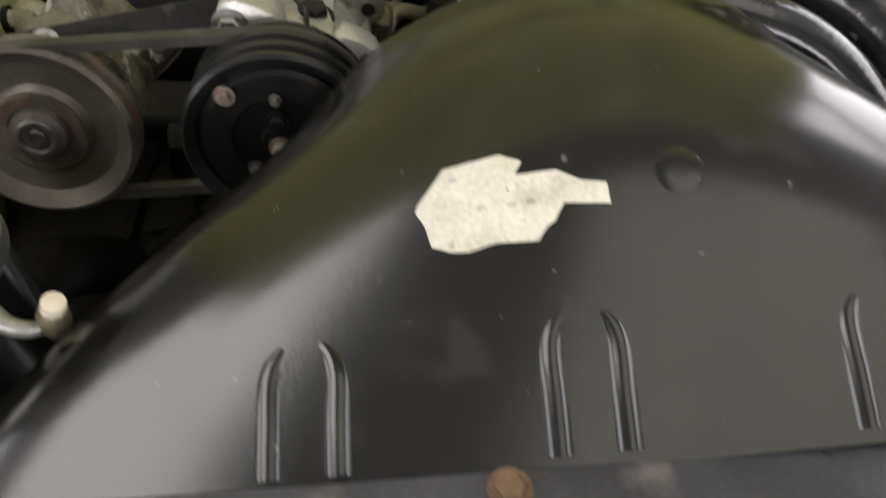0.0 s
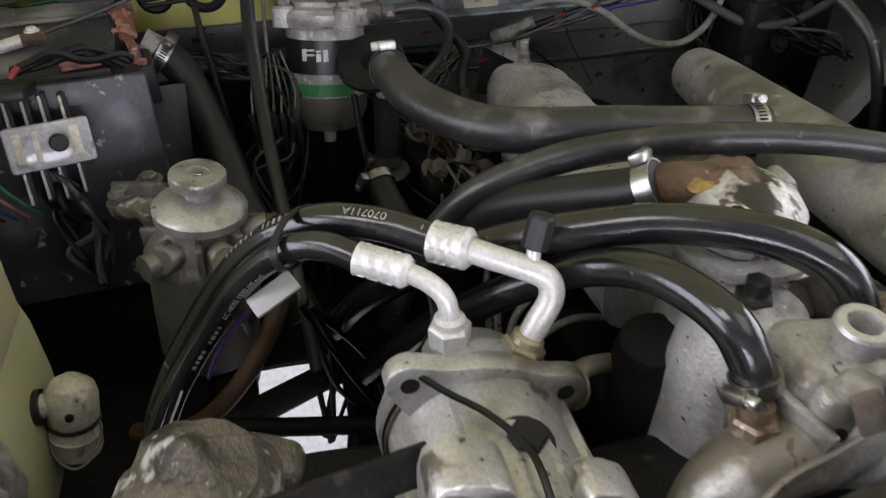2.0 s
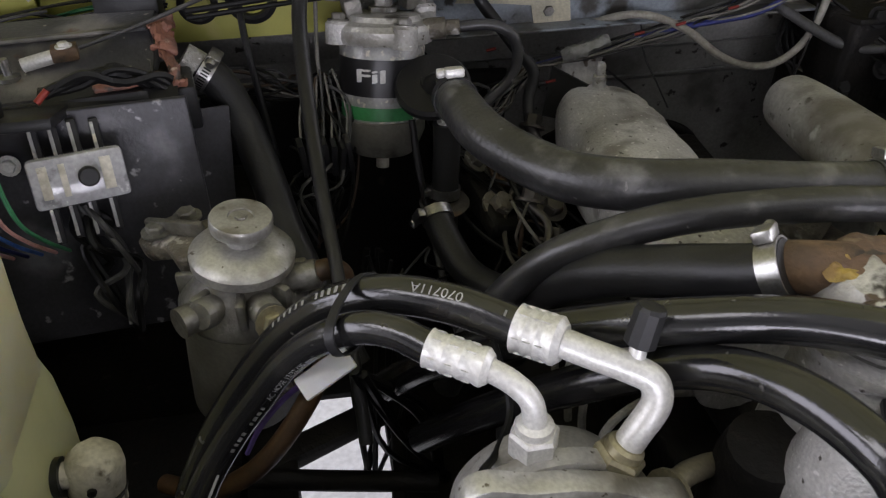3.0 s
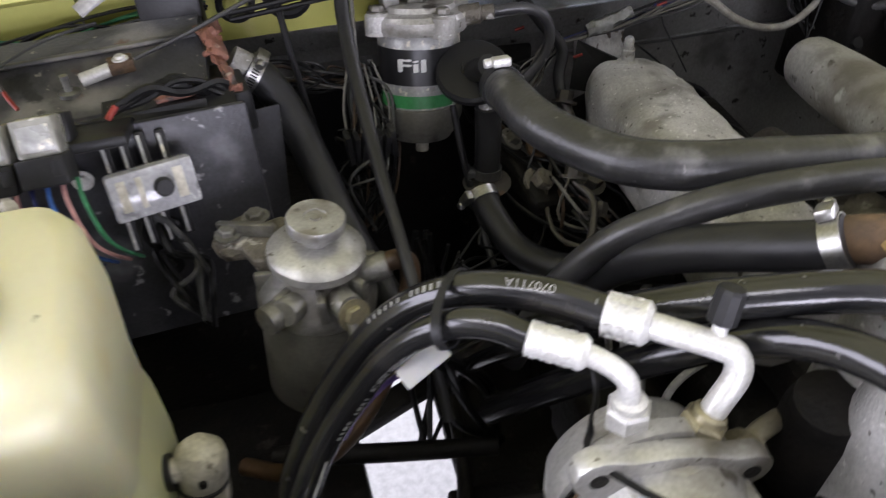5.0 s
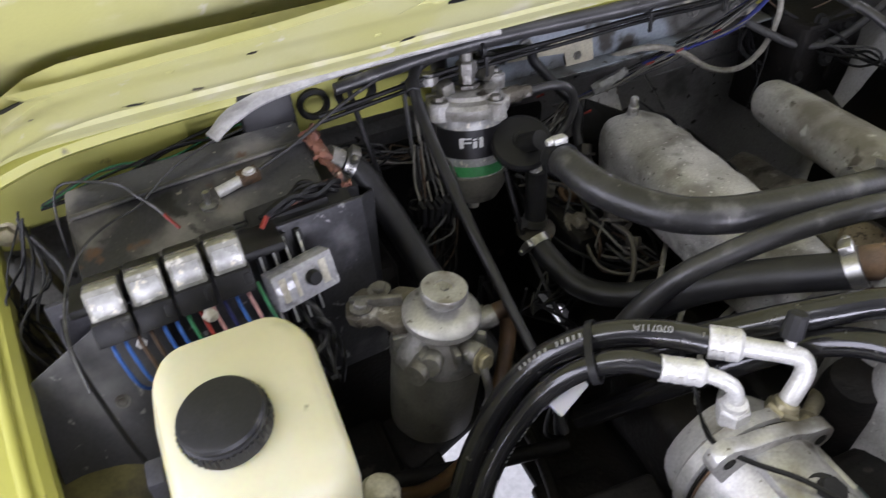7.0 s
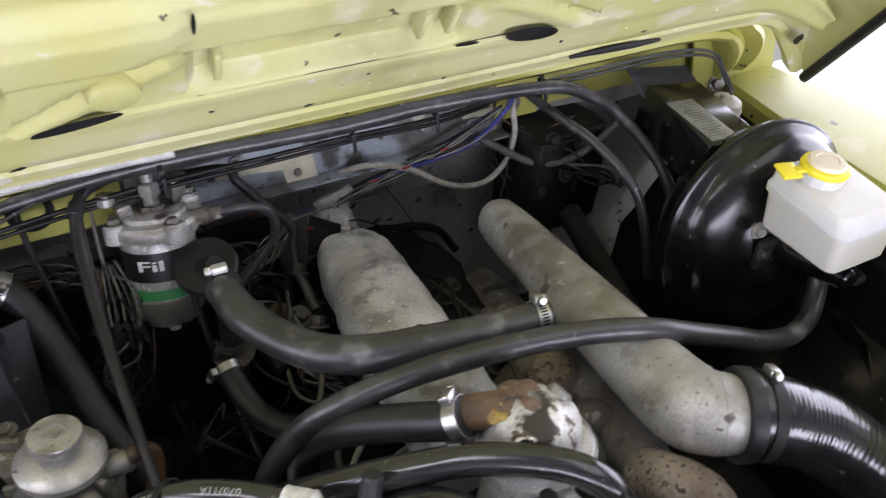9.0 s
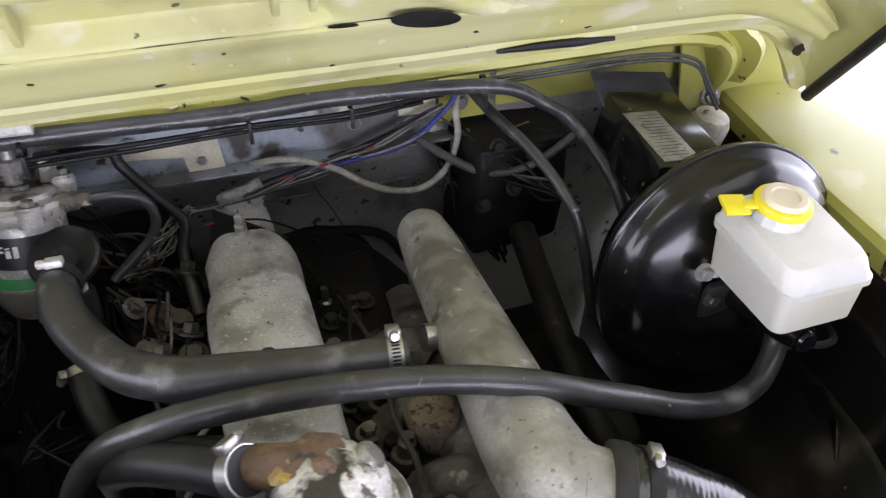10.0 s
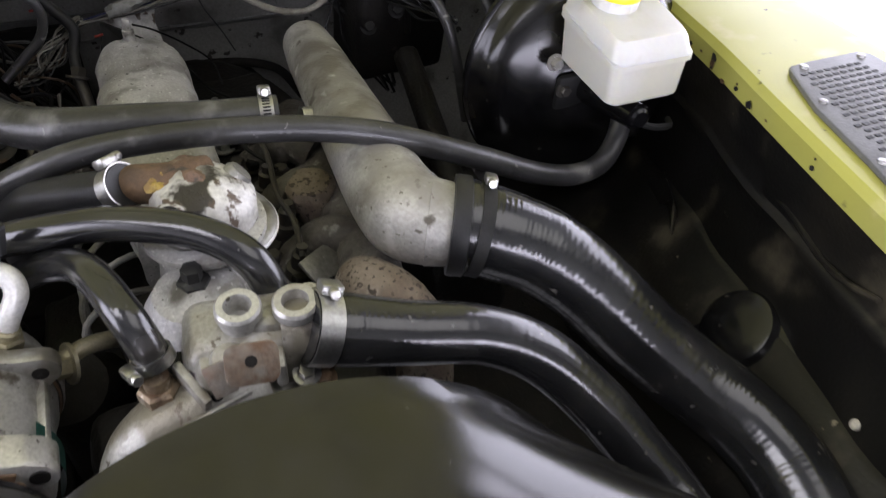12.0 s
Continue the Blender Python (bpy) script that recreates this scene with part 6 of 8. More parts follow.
for k in range(7):
    t = 2 * math.pi * k / 7
    part("blade", box((0.033 + 0.11 * math.cos(t), 0.375, 0.82 + 0.11 * math.sin(t)), (0.13, 0.004, 0.045), 0.0015, turn(0, -math.degrees(t), 0) @ turn(28, 0, 0)), BLACK_MATT, fan_t)

# ---------- header tank ----------
tank = thing("header_tank", (-0.487, 0.65, 0.86), "yellowed translucent plastic tank with a black screw cap", "tank")


def loft(sections, r, seg=5):
    """Rounded boxes one over another: (centre x, y, z, width, depth, tilt of the section about x)."""
    rings = []
    for x, y, z, w, d, tilt in sections:
        rings.append([V((x + u, y + v * math.cos(radians(tilt)), z + v * math.sin(radians(tilt)))) for u, v in rounded(w, d, min(r, w / 2.1, d / 2.1), seg)])
    return ring_skin(bmesh.new(), rings)


body = loft([(-0.487, 0.655, 0.955, 0.118, 0.125, 0), (-0.487, 0.652, 0.99, 0.122, 0.130, 4), (-0.482, 0.650, 1.035, 0.118, 0.134, 10), (-0.480, 0.653, 1.062, 0.112, 0.132, 14), (-0.480, 0.655, 1.072, 0.102, 0.122, 15), (-0.480, 0.656, 1.0765, 0.086, 0.104, 15), (-0.480, 0.656, 1.077, 0.03, 0.04, 15)], 0.028, 6)
part("shell", roughen(body, 0.0025, 28), TANK, tank, "", 50)
part("lower_shell", roughen(loft([(-0.486, 0.660, 0.820, 0.09, 0.11, 0), (-0.487, 0.660, 0.835, 0.112, 0.135, 0), (-0.487, 0.660, 0.90, 0.120, 0.140, 0), (-0.487, 0.658, 0.94, 0.120, 0.138, 0), (-0.487, 0.655, 0.975, 0.118, 0.126, 0)], 0.035, 6), 0.002, 30), TANK_LOW, tank, "greenish lower half with fluid", 50)
CAPN = (-0.10, -0.05, 0.99)
prof = [(0.0295, -0.004), (0.0298, 0.0), (0.0292, 0.0085), (0.0280, 0.0095), (0.0284, 0.0125), (0.0272, 0.0148), (0.0250, 0.0155), (0.001, 0.0160)]
cap = part("screw_cap", lathe(prof, (-0.4935, 0.646, 1.0735), CAPN, 48), PLASTIC, tank, "black ribbed screw cap", 30)
cn, cb_, cax = frame_of(CAPN)
for k in range(44):
    t = 2 * math.pi * k / 44
    d = cn * math.cos(t) + cb_ * math.sin(t)
    part("cap_rib", box(V((-0.4935, 0.646, 1.0735)) + cax * 0.0030 + d * 0.0297, (0.0018, 0.0012, 0.0095), 0, Matrix((cax.cross(d), d, cax)).transposed()), PLASTIC, cap)
part("neck", lathe([(0.0245, -0.008), (0.0245, 0.001)], (-0.4935, 0.646, 1.0735), CAPN, 32), TANK, tank)
wpump = thing("washer_pump", (-0.4145, 0.658, 0.855), "dirty white plastic washer pump plugged in the tank side", "pump")
WB, WA = V((-0.4145, 0.658, 0.855)), V((0.17, 0.05, 1)).normalized()
part("motor_can", roughen(lathe([(0.012, 0.0), (0.0160, 0.002), (0.0170, 0.005), (0.0172, 0.018), (0.0176, 0.0185), (0.0176, 0.0205), (0.0170, 0.021), (0.0170, 0.031)], WB, WA, 26), 0.0006, 120), WHITE_DIRTY, wpump)
part("joint_band", lathe([(0.0165, 0.030), (0.0179, 0.0305), (0.0179, 0.0335), (0.0165, 0.034)], WB, WA, 26, False), RUBBER, wpump, "black joint band")
part("pump_head", roughen(lathe([(0.0165, 0.0335), (0.0176, 0.035), (0.0176, 0.052), (0.0165, 0.058), (0.0120, 0.0635), (0.001, 0.066)], WB, WA, 26), 0.0012, 110), WHITE_DIRTY, wpump)
part("inlet_neck", tube([(-0.432, 0.655, 0.906), (-0.420, 0.656, 0.906), (-0.405, 0.658, 0.905)], [0.0085, 0.0085, 0.0095], 16), WHITE_DIRTY, wpump)
part("grommet", lathe([(0.0085, -0.002), (0.0125, -0.002), (0.0125, 0.003), (0.0085, 0.003)], (-0.426, 0.655, 0.906), (1, 0.05, 0), 20, False), RUBBER, wpump, "black rubber grommet")
part("screw", lathe([(0.0030, 0), (0.0026, 0.0025), (0.001, 0.003)], (-0.404, 0.6410, 0.905), (0.1, -1, 0.1), 10), GRIME_SHADE, wpump)
wire(wpump, [(-0.428, 0.655, 0.878), (-0.426, 0.646, 0.866), (-0.414, 0.638, 0.858), (-0.402, 0.641, 0.862), (-0.394, 0.650, 0.872), (-0.392, 0.656, 0.884)], 0.0009, WIRE["tan"], "wire_loop", 6, 5, "thin pale wire loop")
strapb = thing("tank_bracket", (-0.56, 0.64, 0.93), "dull grey steel tank bracket and strap", "bracket")
part("upright", box((-0.5490, 0.664, 0.958), (0.012, 0.022, 0.150), 0.002), PLASTIC_GREY, strapb)
part("strap", roughen(box((-0.592, 0.674, 0.958), (0.066, 0.038, 0.003), 0.001, turn(-14, -10, 8)), 0.006, 60, 4), ALLOY, strapb)
part("lower_strap", roughen(box((-0.580, 0.632, 0.945), (0.050, 0.030, 0.003), 0.001, turn(-26, -8, 4)), 0.006, 60, 4), ALLOY_DIRTY, strapb)
bolt(strapb, (-0.616, 0.692, 0.968), (0, -0.3, 1), 0.006, 0.006, ZINC)

# ---------- black chipped canister with a pressure cap ----------
can = thing("expansion_canister", (-0.43, 0.46, 0.92), "glossy black canister with chipped yellow paint and a steel band", "canister")
CANC, CANX = V((-0.440, 0.440, 0.985)), V((0.22, -0.74, 0.63)).normalized()
cu_, cv_ = V((1, 0.30, 0)), None
cu_ = (cu_ - CANX * cu_.dot(CANX)).normalized()
cv_ = CANX.cross(cu_)


def can_loft(sections, rise=0.0):
    return ring_skin(bmesh.new(), [[CANC + cv_ * rise + CANX * d + cu_ * u + cv_ * v for u, v in rounded(w, h, min(w, h) * 0.36, 7)] for w, h, d in sections])


part("shell", roughen(can_loft([(0.07, 0.07, -0.105), (0.112, 0.112, -0.095), (0.120, 0.120, -0.075), (0.122, 0.122, -0.004), (0.116, 0.116, 0.004), (0.108, 0.108, 0.014), (0.084, 0.084, 0.021), (0.04, 0.04, 0.024)]), 0.0012, 40), BLACK_CHIPPED, can)
part("lip", can_loft([(0.122, 0.122, -0.006), (0.132, 0.132, -0.005), (0.133, 0.133, 0.0), (0.128, 0.128, 0.002), (0.120, 0.120, 0.002)]), CHIPS, can, "rim with yellow paint chips")
part("band", roughen(can_loft([(0.116, 0.116, -0.088), (0.136, 0.136, -0.086), (0.146, 0.146, -0.060), (0.138, 0.138, -0.030), (0.118, 0.118, -0.012)], 0.014), 0.009, 70, 2), BAND, can, "crumpled grey band")
part("lug", join(tube([(-0.372, 0.452, 0.995), (-0.362, 0.455, 1.000), (-0.352, 0.456, 0.994)], [0.006, 0.0055, 0.004], 10), lathe([(0.0055, 0), (0.0055, 0.004), (0.0025, 0.004), (0.0025, 0.002)], (-0.356, 0.452, 0.998), (0.3, -0.9, 0.3), 14)), RUSTY_PLATE, can, "rusty band screw lug")
rc = thing("pressure_cap", (-0.470, 0.545, 1.03), "white and red pressure cap on a black neck", "cap")
part("neck", lathe([(0.026, -0.05), (0.026, -0.004)], (-0.470, 0.530, 1.028), (-0.05, -0.05, 1), 26), BLACK_CHIPPED, rc)
part("cap_disc", lathe([(0.030, -0.006), (0.033, -0.004), (0.033, 0.003), (0.029, 0.006), (0.018, 0.007), (0.016, 0.010), (0.001, 0.0105)], (-0.470, 0.530, 1.028), (-0.05, -0.05, 1), 32), WHITE_DIRTY, rc, "white printed metal disc")
for k in range(7):
    t = radians(200 + 22 * k)
    part("print_mark", box((-0.470 + 0.0255 * math.cos(t), 0.530 + 0.0255 * math.sin(t), 1.0362), (0.004, 0.0022, 0.0006), 0, turn(0, 0, math.degrees(t) + 90)), INK_RED, rc)
part("print_bar", box((-0.469, 0.521, 1.0398), (0.020, 0.005, 0.0006), 0), INK_RED, rc)
ac = thing("air_cleaner", (-0.327, 0.25, 0.88), "black round air cleaner with a silver lid and wing nut", "air cleaner")
NA = (0.02, -0.10, 1)
part("drum", lathe([(0.046, -0.16), (0.050, -0.15), (0.050, -0.012), (0.0515, -0.010), (0.0515, -0.002), (0.049, 0.0)], (-0.327, 0.250, 1.040), NA, 40), BLACK_CHIPPED, ac)
part("lid", lathe([(0.0525, -0.008), (0.0535, -0.004), (0.052, 0.001), (0.047, 0.003), (0.032, 0.0022), (0.020, 0.005), (0.001, 0.006)], (-0.327, 0.250, 1.040), NA, 40), LID_STEEL, ac, "scuffed silver lid")
part("rim_clip", lathe([(0.0520, -0.014), (0.0545, -0.013), (0.0545, -0.006), (0.0520, -0.005)], (-0.327, 0.250, 1.040), NA, 40, False), STEEL, ac)
part("wing_nut", join(lathe([(0.008, 0.004), (0.007, 0.014), (0.004, 0.016)], (-0.327, 0.250, 1.040), NA, 12), box((-0.327, 0.2485, 1.052), (0.036, 0.004, 0.010), 0.0018, turn(5, 0, 35))), WHITE_DIRTY, ac, "pale wing nut")
hose("air_inlet_hose", [(-0.36, 0.36, 0.83), (-0.36, 0.40, 0.82), (-0.36, 0.45, 0.79), (-0.34, 0.50, 0.74), (-0.33, 0.52, 0.69)], 0.026, GRIME_SHADE, "black rubber trunking low in the bay")

# ---------- priming filter ----------
pf = thing("fuel_sedimenter", (-0.318, 0.762, 0.86), "grey alloy fuel filter with a round priming button", "fuel filter")
PA = V((0.13, -0.045, 1.0)).normalized()
PB = V((-0.3165, 0.757, 0.900))


def pfat(h, u=0.0, v=0.0):
    return PB + PA * h + V((u, v, 0))


part("bowl", lathe([(0.020, -0.058), (0.036, -0.054), (0.0405, -0.046), (0.042, 0.0), (0.0425, 0.040), (0.044, 0.041), (0.044, 0.046)], PB, PA, 36), BOWL, pf, "stained grey filter bowl")
part("head", lathe([(0.044, 0.0465), (0.0445, 0.050), (0.041, 0.060), (0.031, 0.074), (0.026, 0.086)], PB, PA, 36), ALLOY_GREY, pf)
part("collar", lathe([(0.0290, 0.081), (0.0345, 0.083), (0.0350, 0.090), (0.0325, 0.093), (0.026, 0.096), (0.022, 0.0985), (0.010, 0.099)], PB, PA, 40), ALLOY, pf, "stepped alloy collar")
btn = part("button", lathe([(0.0105, 0.098), (0.0105, 0.1085), (0.0185, 0.1095), (0.0202, 0.1105), (0.0206, 0.1120), (0.0206, 0.1175), (0.0198, 0.1190), (0.0085, 0.1193), (0.0080, 0.1180), (0.001, 0.1180)], PB, PA, 40), ALLOY, pf, "round priming button")
part("button_screw", lathe([(0.0045, 0), (0.004, 0.0015)], pfat(0.1181), PA, 6), STEEL, btn)
for t in range(0, 360, 45):
    d = V((math.cos(radians(t)), math.sin(radians(t)), 0))
    part("web", box(pfat(0.066) + d * 0.036, (0.016, 0.006, 0.022), 0.002, turn(0, 0, t)), ALLOY_GREY, pf)
for a, q in (((-0.020, -0.030), (-0.50, -0.75, 0.3)), ((0.014, -0.036), (0.35, -0.85, 0.25)), ((0.040, -0.006), (0.95, -0.1, 0.25))):
    part("port_boss", lathe([(0.0105, -0.012), (0.0105, 0.010), (0.009, 0.012)], pfat(0.066, *a), q, 18), ALLOY_GREY, pf)
bolt(pf, pfat(0.064, 0.020, -0.048), (0.35, -0.85, 0.25), 0.008, 0.006, ZINC, name="banjo_bolt")
part("fuel_pipe", tube([pfat(0.064, 0.018, -0.050), pfat(0.050, 0.020, -0.060), pfat(0.03, 0.024, -0.062), pfat(0.0, 0.03, -0.05)], 0.004, 10), STEEL, pf)
arm_out = [(-0.036, 0.018), (-0.042, 0.006), (-0.038, -0.010), (-0.026, -0.016), (-0.010, -0.012), (0.010, -0.026), (0.030, -0.022), (0.034, 0.018), (0.006, 0.024), (-0.008, 0.014), (-0.020, 0.024), (-0.030, 0.024)]
part("mount_arm", prism(arm_out, 0.014, Matrix.Translation((-0.342, 0.784, 0.972)) @ turn(4, -10, -32).to_4x4(), 0.0025), PUMP_DIRT, pf, "dirty cast mounting arm")
part("arm_rib", box((-0.352, 0.790, 0.990), (0.050, 0.006, 0.012), 0.002, turn(4, -10, -32)), ALLOY_GREY, pf)
part("blank_plug", tube([(-0.330, 0.730, 0.960), (-0.340, 0.722, 0.963), (-0.348, 0.716, 0.964)], [0.0125, 0.0105, 0.0105], 18), ALLOY_GREY, pf, "round blanking plug")
bolt(pf, (-0.345, 0.802, 0.990), (0, 0, 1), 0.007, 0.006, ALLOY_GREY)
bolt(pf, (-0.366, 0.793, 0.986), (0, 0, 1), 0.007, 0.006, ALLOY_GREY)
hose("fuel_hose", [(-0.262, 0.748, 0.968), (-0.247, 0.752, 0.966), (-0.240, 0.755, 0.952), (-0.248, 0.742, 0.925), (-0.275, 0.715, 0.88), (-0.315, 0.70, 0.835), (-0.36, 0.71, 0.80), (-0.40, 0.74, 0.78)], 0.0078, BROWN_HOSE, "brown rubber fuel hose from the filter")

# ---------- spin-on filter on the bulkhead ----------
cv = thing("fuel_filter", (-0.188, 0.94, 0.975), "fuel filter with a black and green label under an alloy head", "fuel filter")
FA = V((0.08, 0.20, 1.0)).normalized()
FB = V((-0.1905, 0.936, 0.968))
part("canister", lathe([(0.020, 0.0), (0.0335, 0.003), (0.0360, 0.008), (0.0365, 0.080), (0.035, 0.084)], FB, FA, 40), LABEL_SILVER, cv, "silver printed canister")
fn, fb2, fax = frame_of(FA)
front = V((-0.40, -1, 0)).normalized()
base_a = math.atan2(front.dot(fb2), front.dot(fn))
for lo_, hi_, mt, lb, wide in ((0.043, 0.074, LABEL_BLACK, "black label band", 1.25), (0.023, 0.034, LABEL_GREEN, "green label band", 1.05)):
    bandr = [[FB + FA * h + (fn * math.cos(a) + fb2 * math.sin(a)) * 0.0369 for a in np.linspace(base_a - wide, base_a + wide, 26)] for h in (lo_, hi_)]
    part("label_band", ring_skin(bmesh.new(), bandr, False, False), mt, cv, lb)
part("base_rim", lathe([(0.0120, -0.016), (0.0270, -0.012), (0.0335, -0.002), (0.0378, 0.009), (0.0378, 0.020), (0.0366, 0.021)], FB, FA, 40), BOWL, cv, "grey smoky lower bowl")
ax_pts = [FB + FA * h for h in (0.0, 0.03, 0.06, 0.09)]
fil = text_bm("Fil", 0.021)
bolder = [text_bm("Fil", 0.021) for k in range(2)]
for k, b_ in enumerate(bolder):
    bmesh.ops.translate(b_, verts=b_.verts[:], vec=(0.0006 * (2 * k - 1), 0.0004 * (2 * k - 1), 0))
fil = join(fil, *bolder)
sgn = 1 if (fn * math.cos(base_a + 0.1) + fb2 * math.sin(base_a + 0.1)).dot(V((1, 0, 0))) > front.normalized().x else -1
for v_ in fil.verts:
    a = base_a + sgn * v_.co.x * 1.45 / 0.037
    v_.co = FB + FA * (0.0600 + v_.co.y * 0.74) + (fn * math.cos(a) + fb2 * math.sin(a)) * 0.0372
part("lettering", fil, INK, cv, "white lettering Fil")
part("drain_tap", lathe([(0.006, -0.028), (0.006, -0.016), (0.010, -0.015)], FB, FA, 12), WHITE_DIRTY, cv)
part("head", roughen(lathe([(0.036, 0.084), (0.0420, 0.085), (0.0435, 0.089), (0.0435, 0.096), (0.0405, 0.1000), (0.0330, 0.1025), (0.0310, 0.1065), (0.0180, 0.1080), (0.001, 0.1085)], FB, FA, 40), 0.0012, 60), ALLOY_STAINED, cv, "alloy filter head", 30)
for t in (65, 155, 245, 335):
    d = V((math.cos(radians(t)), math.sin(radians(t)), 0))
    part("head_rib", box(FB + FA * 0.098 + d * 0.034, (0.020, 0.005, 0.010), 0.0015, turn(0, 0, t)), ALLOY_STAINED, cv)
for t in (20, 110, 200, 290):
    d = V((math.cos(radians(t)), math.sin(radians(t)), 0))
    lg = part("lug", lathe([(0.011, 0), (0.011, 0.016), (0.009, 0.018)], FB + FA * 0.090 + d * 0.040, FA, 16), ALLOY_DIRTY, cv)
    bolt(cv, FB + FA * 0.108 + d * 0.040, FA, 0.006, 0.006, ALLOY_GREY, name="head_bolt")
part("centre_bolt", join(lathe([(0.0125, 0.104), (0.0125, 0.112), (0.0085, 0.113), (0.0085, 0.122)], FB, FA, 6), lathe([(0.0105, 0.1225), (0.0110, 0.124), (0.0110, 0.134), (0.009, 0.136)], FB, FA, 6), lathe([(0.0065, 0.136), (0.0065, 0.144), (0.004, 0.146)], FB, FA, 14)), ALLOY_GREY, cv, "stacked hexagon unions", 25)
part("side_block", box(FB + FA * 0.118 + V((0.026, 0.012, 0)), (0.016, 0.018, 0.026), 0.003, turn(0, 8, 20)), ALLOY_GREY, cv, "square cast outlet block")
part("side_block", box(FB + FA * 0.114 + V((-0.026, -0.004, 0)), (0.015, 0.016, 0.018), 0.003, turn(0, -8, 10)), ALLOY_GREY, cv, "square cast outlet block")
for off, q in ((V((-0.040, 0.006, 0)), (-1, 0.1, 0.1)), (V((0.030, 0.014, 0)), (1, 0.2, 0.1))):
    part("banjo", join(lathe([(0.009, 0), (0.009, 0.012)], FB + FA * 0.118 + off, FA, 6), lathe([(0.011, 0.002), (0.011, 0.009)], FB + FA * 0.118 + off, FA, 16)), ALLOY_GREY, cv, "banjo union")
part("union", lathe([(0.008, 0), (0.009, 0.004), (0.009, 0.018), (0.0065, 0.019), (0.0065, 0.030), (0.005, 0.031)], (-0.150, 0.940, 1.062), (1, -0.15, 0.05), 12), PUMP_DIRT, cv, "brown corroded pipe union")
fp = thing("fuel_pipe", (-0.10, 0.93, 1.06), "thin black fuel pipe curving from the filter head", "pipe")
part("pipe", tube([(-0.120, 0.934, 1.064), (-0.095, 0.930, 1.065), (-0.076, 0.930, 1.055), (-0.070, 0.930, 1.035), (-0.078, 0.928, 1.015), (-0.095, 0.925, 1.0), (-0.12, 0.92, 0.98)], 0.0048, 12), RUBBER_DUSTY, fp)

tap = thing("heater_tap", (-0.140, 0.895, 1.02), "black round heater tap with hoses on a stand pipe", "valve")
part("diaphragm", lathe([(0.014, -0.014), (0.029, -0.008), (0.0315, -0.004), (0.0315, 0.001), (0.029, 0.004), (0.010, 0.005), (0.009, 0.007), (0.001, 0.0075)], (-0.150, 0.898, 1.030), (-0.15, -0.45, 0.85), 32), RUBBER, tap)
part("stem", tube([(-0.150, 0.90, 1.03), (-0.143, 0.885, 1.012), (-0.143, 0.880, 1.000)], [0.008, 0.007, 0.007], 12), ALLOY_DIRTY, tap)
part("spigot", tube([(-0.150, 0.896, 1.03), (-0.143, 0.872, 1.046)], 0.010, 12), BLACK_MATT, tap)
hose("stand_hose", [(-0.142, 0.881, 1.004), (-0.142, 0.880, 0.985), (-0.1435, 0.878, 0.960), (-0.145, 0.876, 0.935)], 0.0115, RUBBER, "short upright black hose below the heater tap", [(0.92, 0.009, (-1, 0, 0.2))])
st = thing("stub_fitting", (-0.146, 0.872, 0.925), "dull steel stub pipe with a wide flange", "fitting")
part("flange", lathe([(0.012, -0.02), (0.012, 0.006), (0.020, 0.007), (0.022, 0.010), (0.012, 0.012)], (-0.146, 0.874, 0.922), (0, -0.1, 1), 24), WORN_PULLEY, st)
hose("lower_heater_hose", [(-0.158, 0.850, 0.938), (-0.154, 0.828, 0.928), (-0.142, 0.795, 0.915), (-0.12, 0.765, 0.915), (-0.085, 0.74, 0.925), (-0.04, 0.72, 0.93)], 0.0125, RUBBER, "black heater hose bending low behind the filter", [(0.04, 0.009, (-1, 0.2, 0.5))])

# ---------- fuse board, relays and heater duct ----------
hb_ = thing("heater_duct", (-0.45, 0.90, 0.95), "dusty grey plastic heater duct beside the bulkhead", "duct")
ring_a = [(0.945, 1.088), (0.905, 1.085), (0.885, 1.068), (0.850, 1.060), (0.842, 1.040), (0.842, 0.90), (0.945, 0.90)]
rings = [[V((x, y + 0.022 * (x + 0.57) / 0.21, z)) for y, z in ring_a] for x in (-0.575, -0.50, -0.43, -0.362)]
bm = ring_skin(bmesh.new(), rings)
bmesh.ops.bevel(bm, geom=[e for e in bm.edges], offset=0.002, segments=2, affect="EDGES")
part("casing", bm, DUCT_GREY, hb_)
part("top_ridge", tube([(-0.572, 0.902, 1.0865), (-0.50, 0.910, 1.0870), (-0.43, 0.917, 1.0865), (-0.366, 0.924, 1.086)], 0.0035, 8, 6, True, 0.6, 0.1), DUCT_GREY, hb_)
part("front_lip", box((-0.465, 0.851, 1.052), (0.205, 0.006, 0.020), 0.002, turn(-20, 0, 6)), PLASTIC, hb_)
part("end_flap", box((-0.350, 0.900, 1.040), (0.028, 0.060, 0.035), 0.003, turn(0, 0, 10)), PLASTIC, hb_)
for k, (c_, s_) in enumerate((((-0.353, 0.915, 1.0790), (0.016, 0.026, 0.003)), ((-0.349, 0.895, 1.0690), (0.010, 0.032, 0.003)), ((-0.356, 0.930, 1.0850), (0.022, 0.014, 0.003)), ((-0.345, 0.880, 1.0560), (0.008, 0.012, 0.018)))):
    part("sealant", roughen(box(c_, s_, 0.001, turn(22, 24 - 8 * k, 10 + 14 * k)), 0.006, 130 + 20 * k, 3), ORANGE, hb_, "smeared flaking orange sealant")
part("sealant", roughen(box((-0.378, 0.872, 1.0645), (0.046, 0.010, 0.004), 0.0015, turn(10, 0, 12)), 0.003, 150, 3), ORANGE, hb_, "rust-brown sealant along the edge")
part("spigot", tube([(-0.345, 0.925, 1.060), (-0.330, 0.924, 1.048), (-0.318, 0.922, 1.036)], 0.0125, 16), ALLOY_DIRTY, hb_)
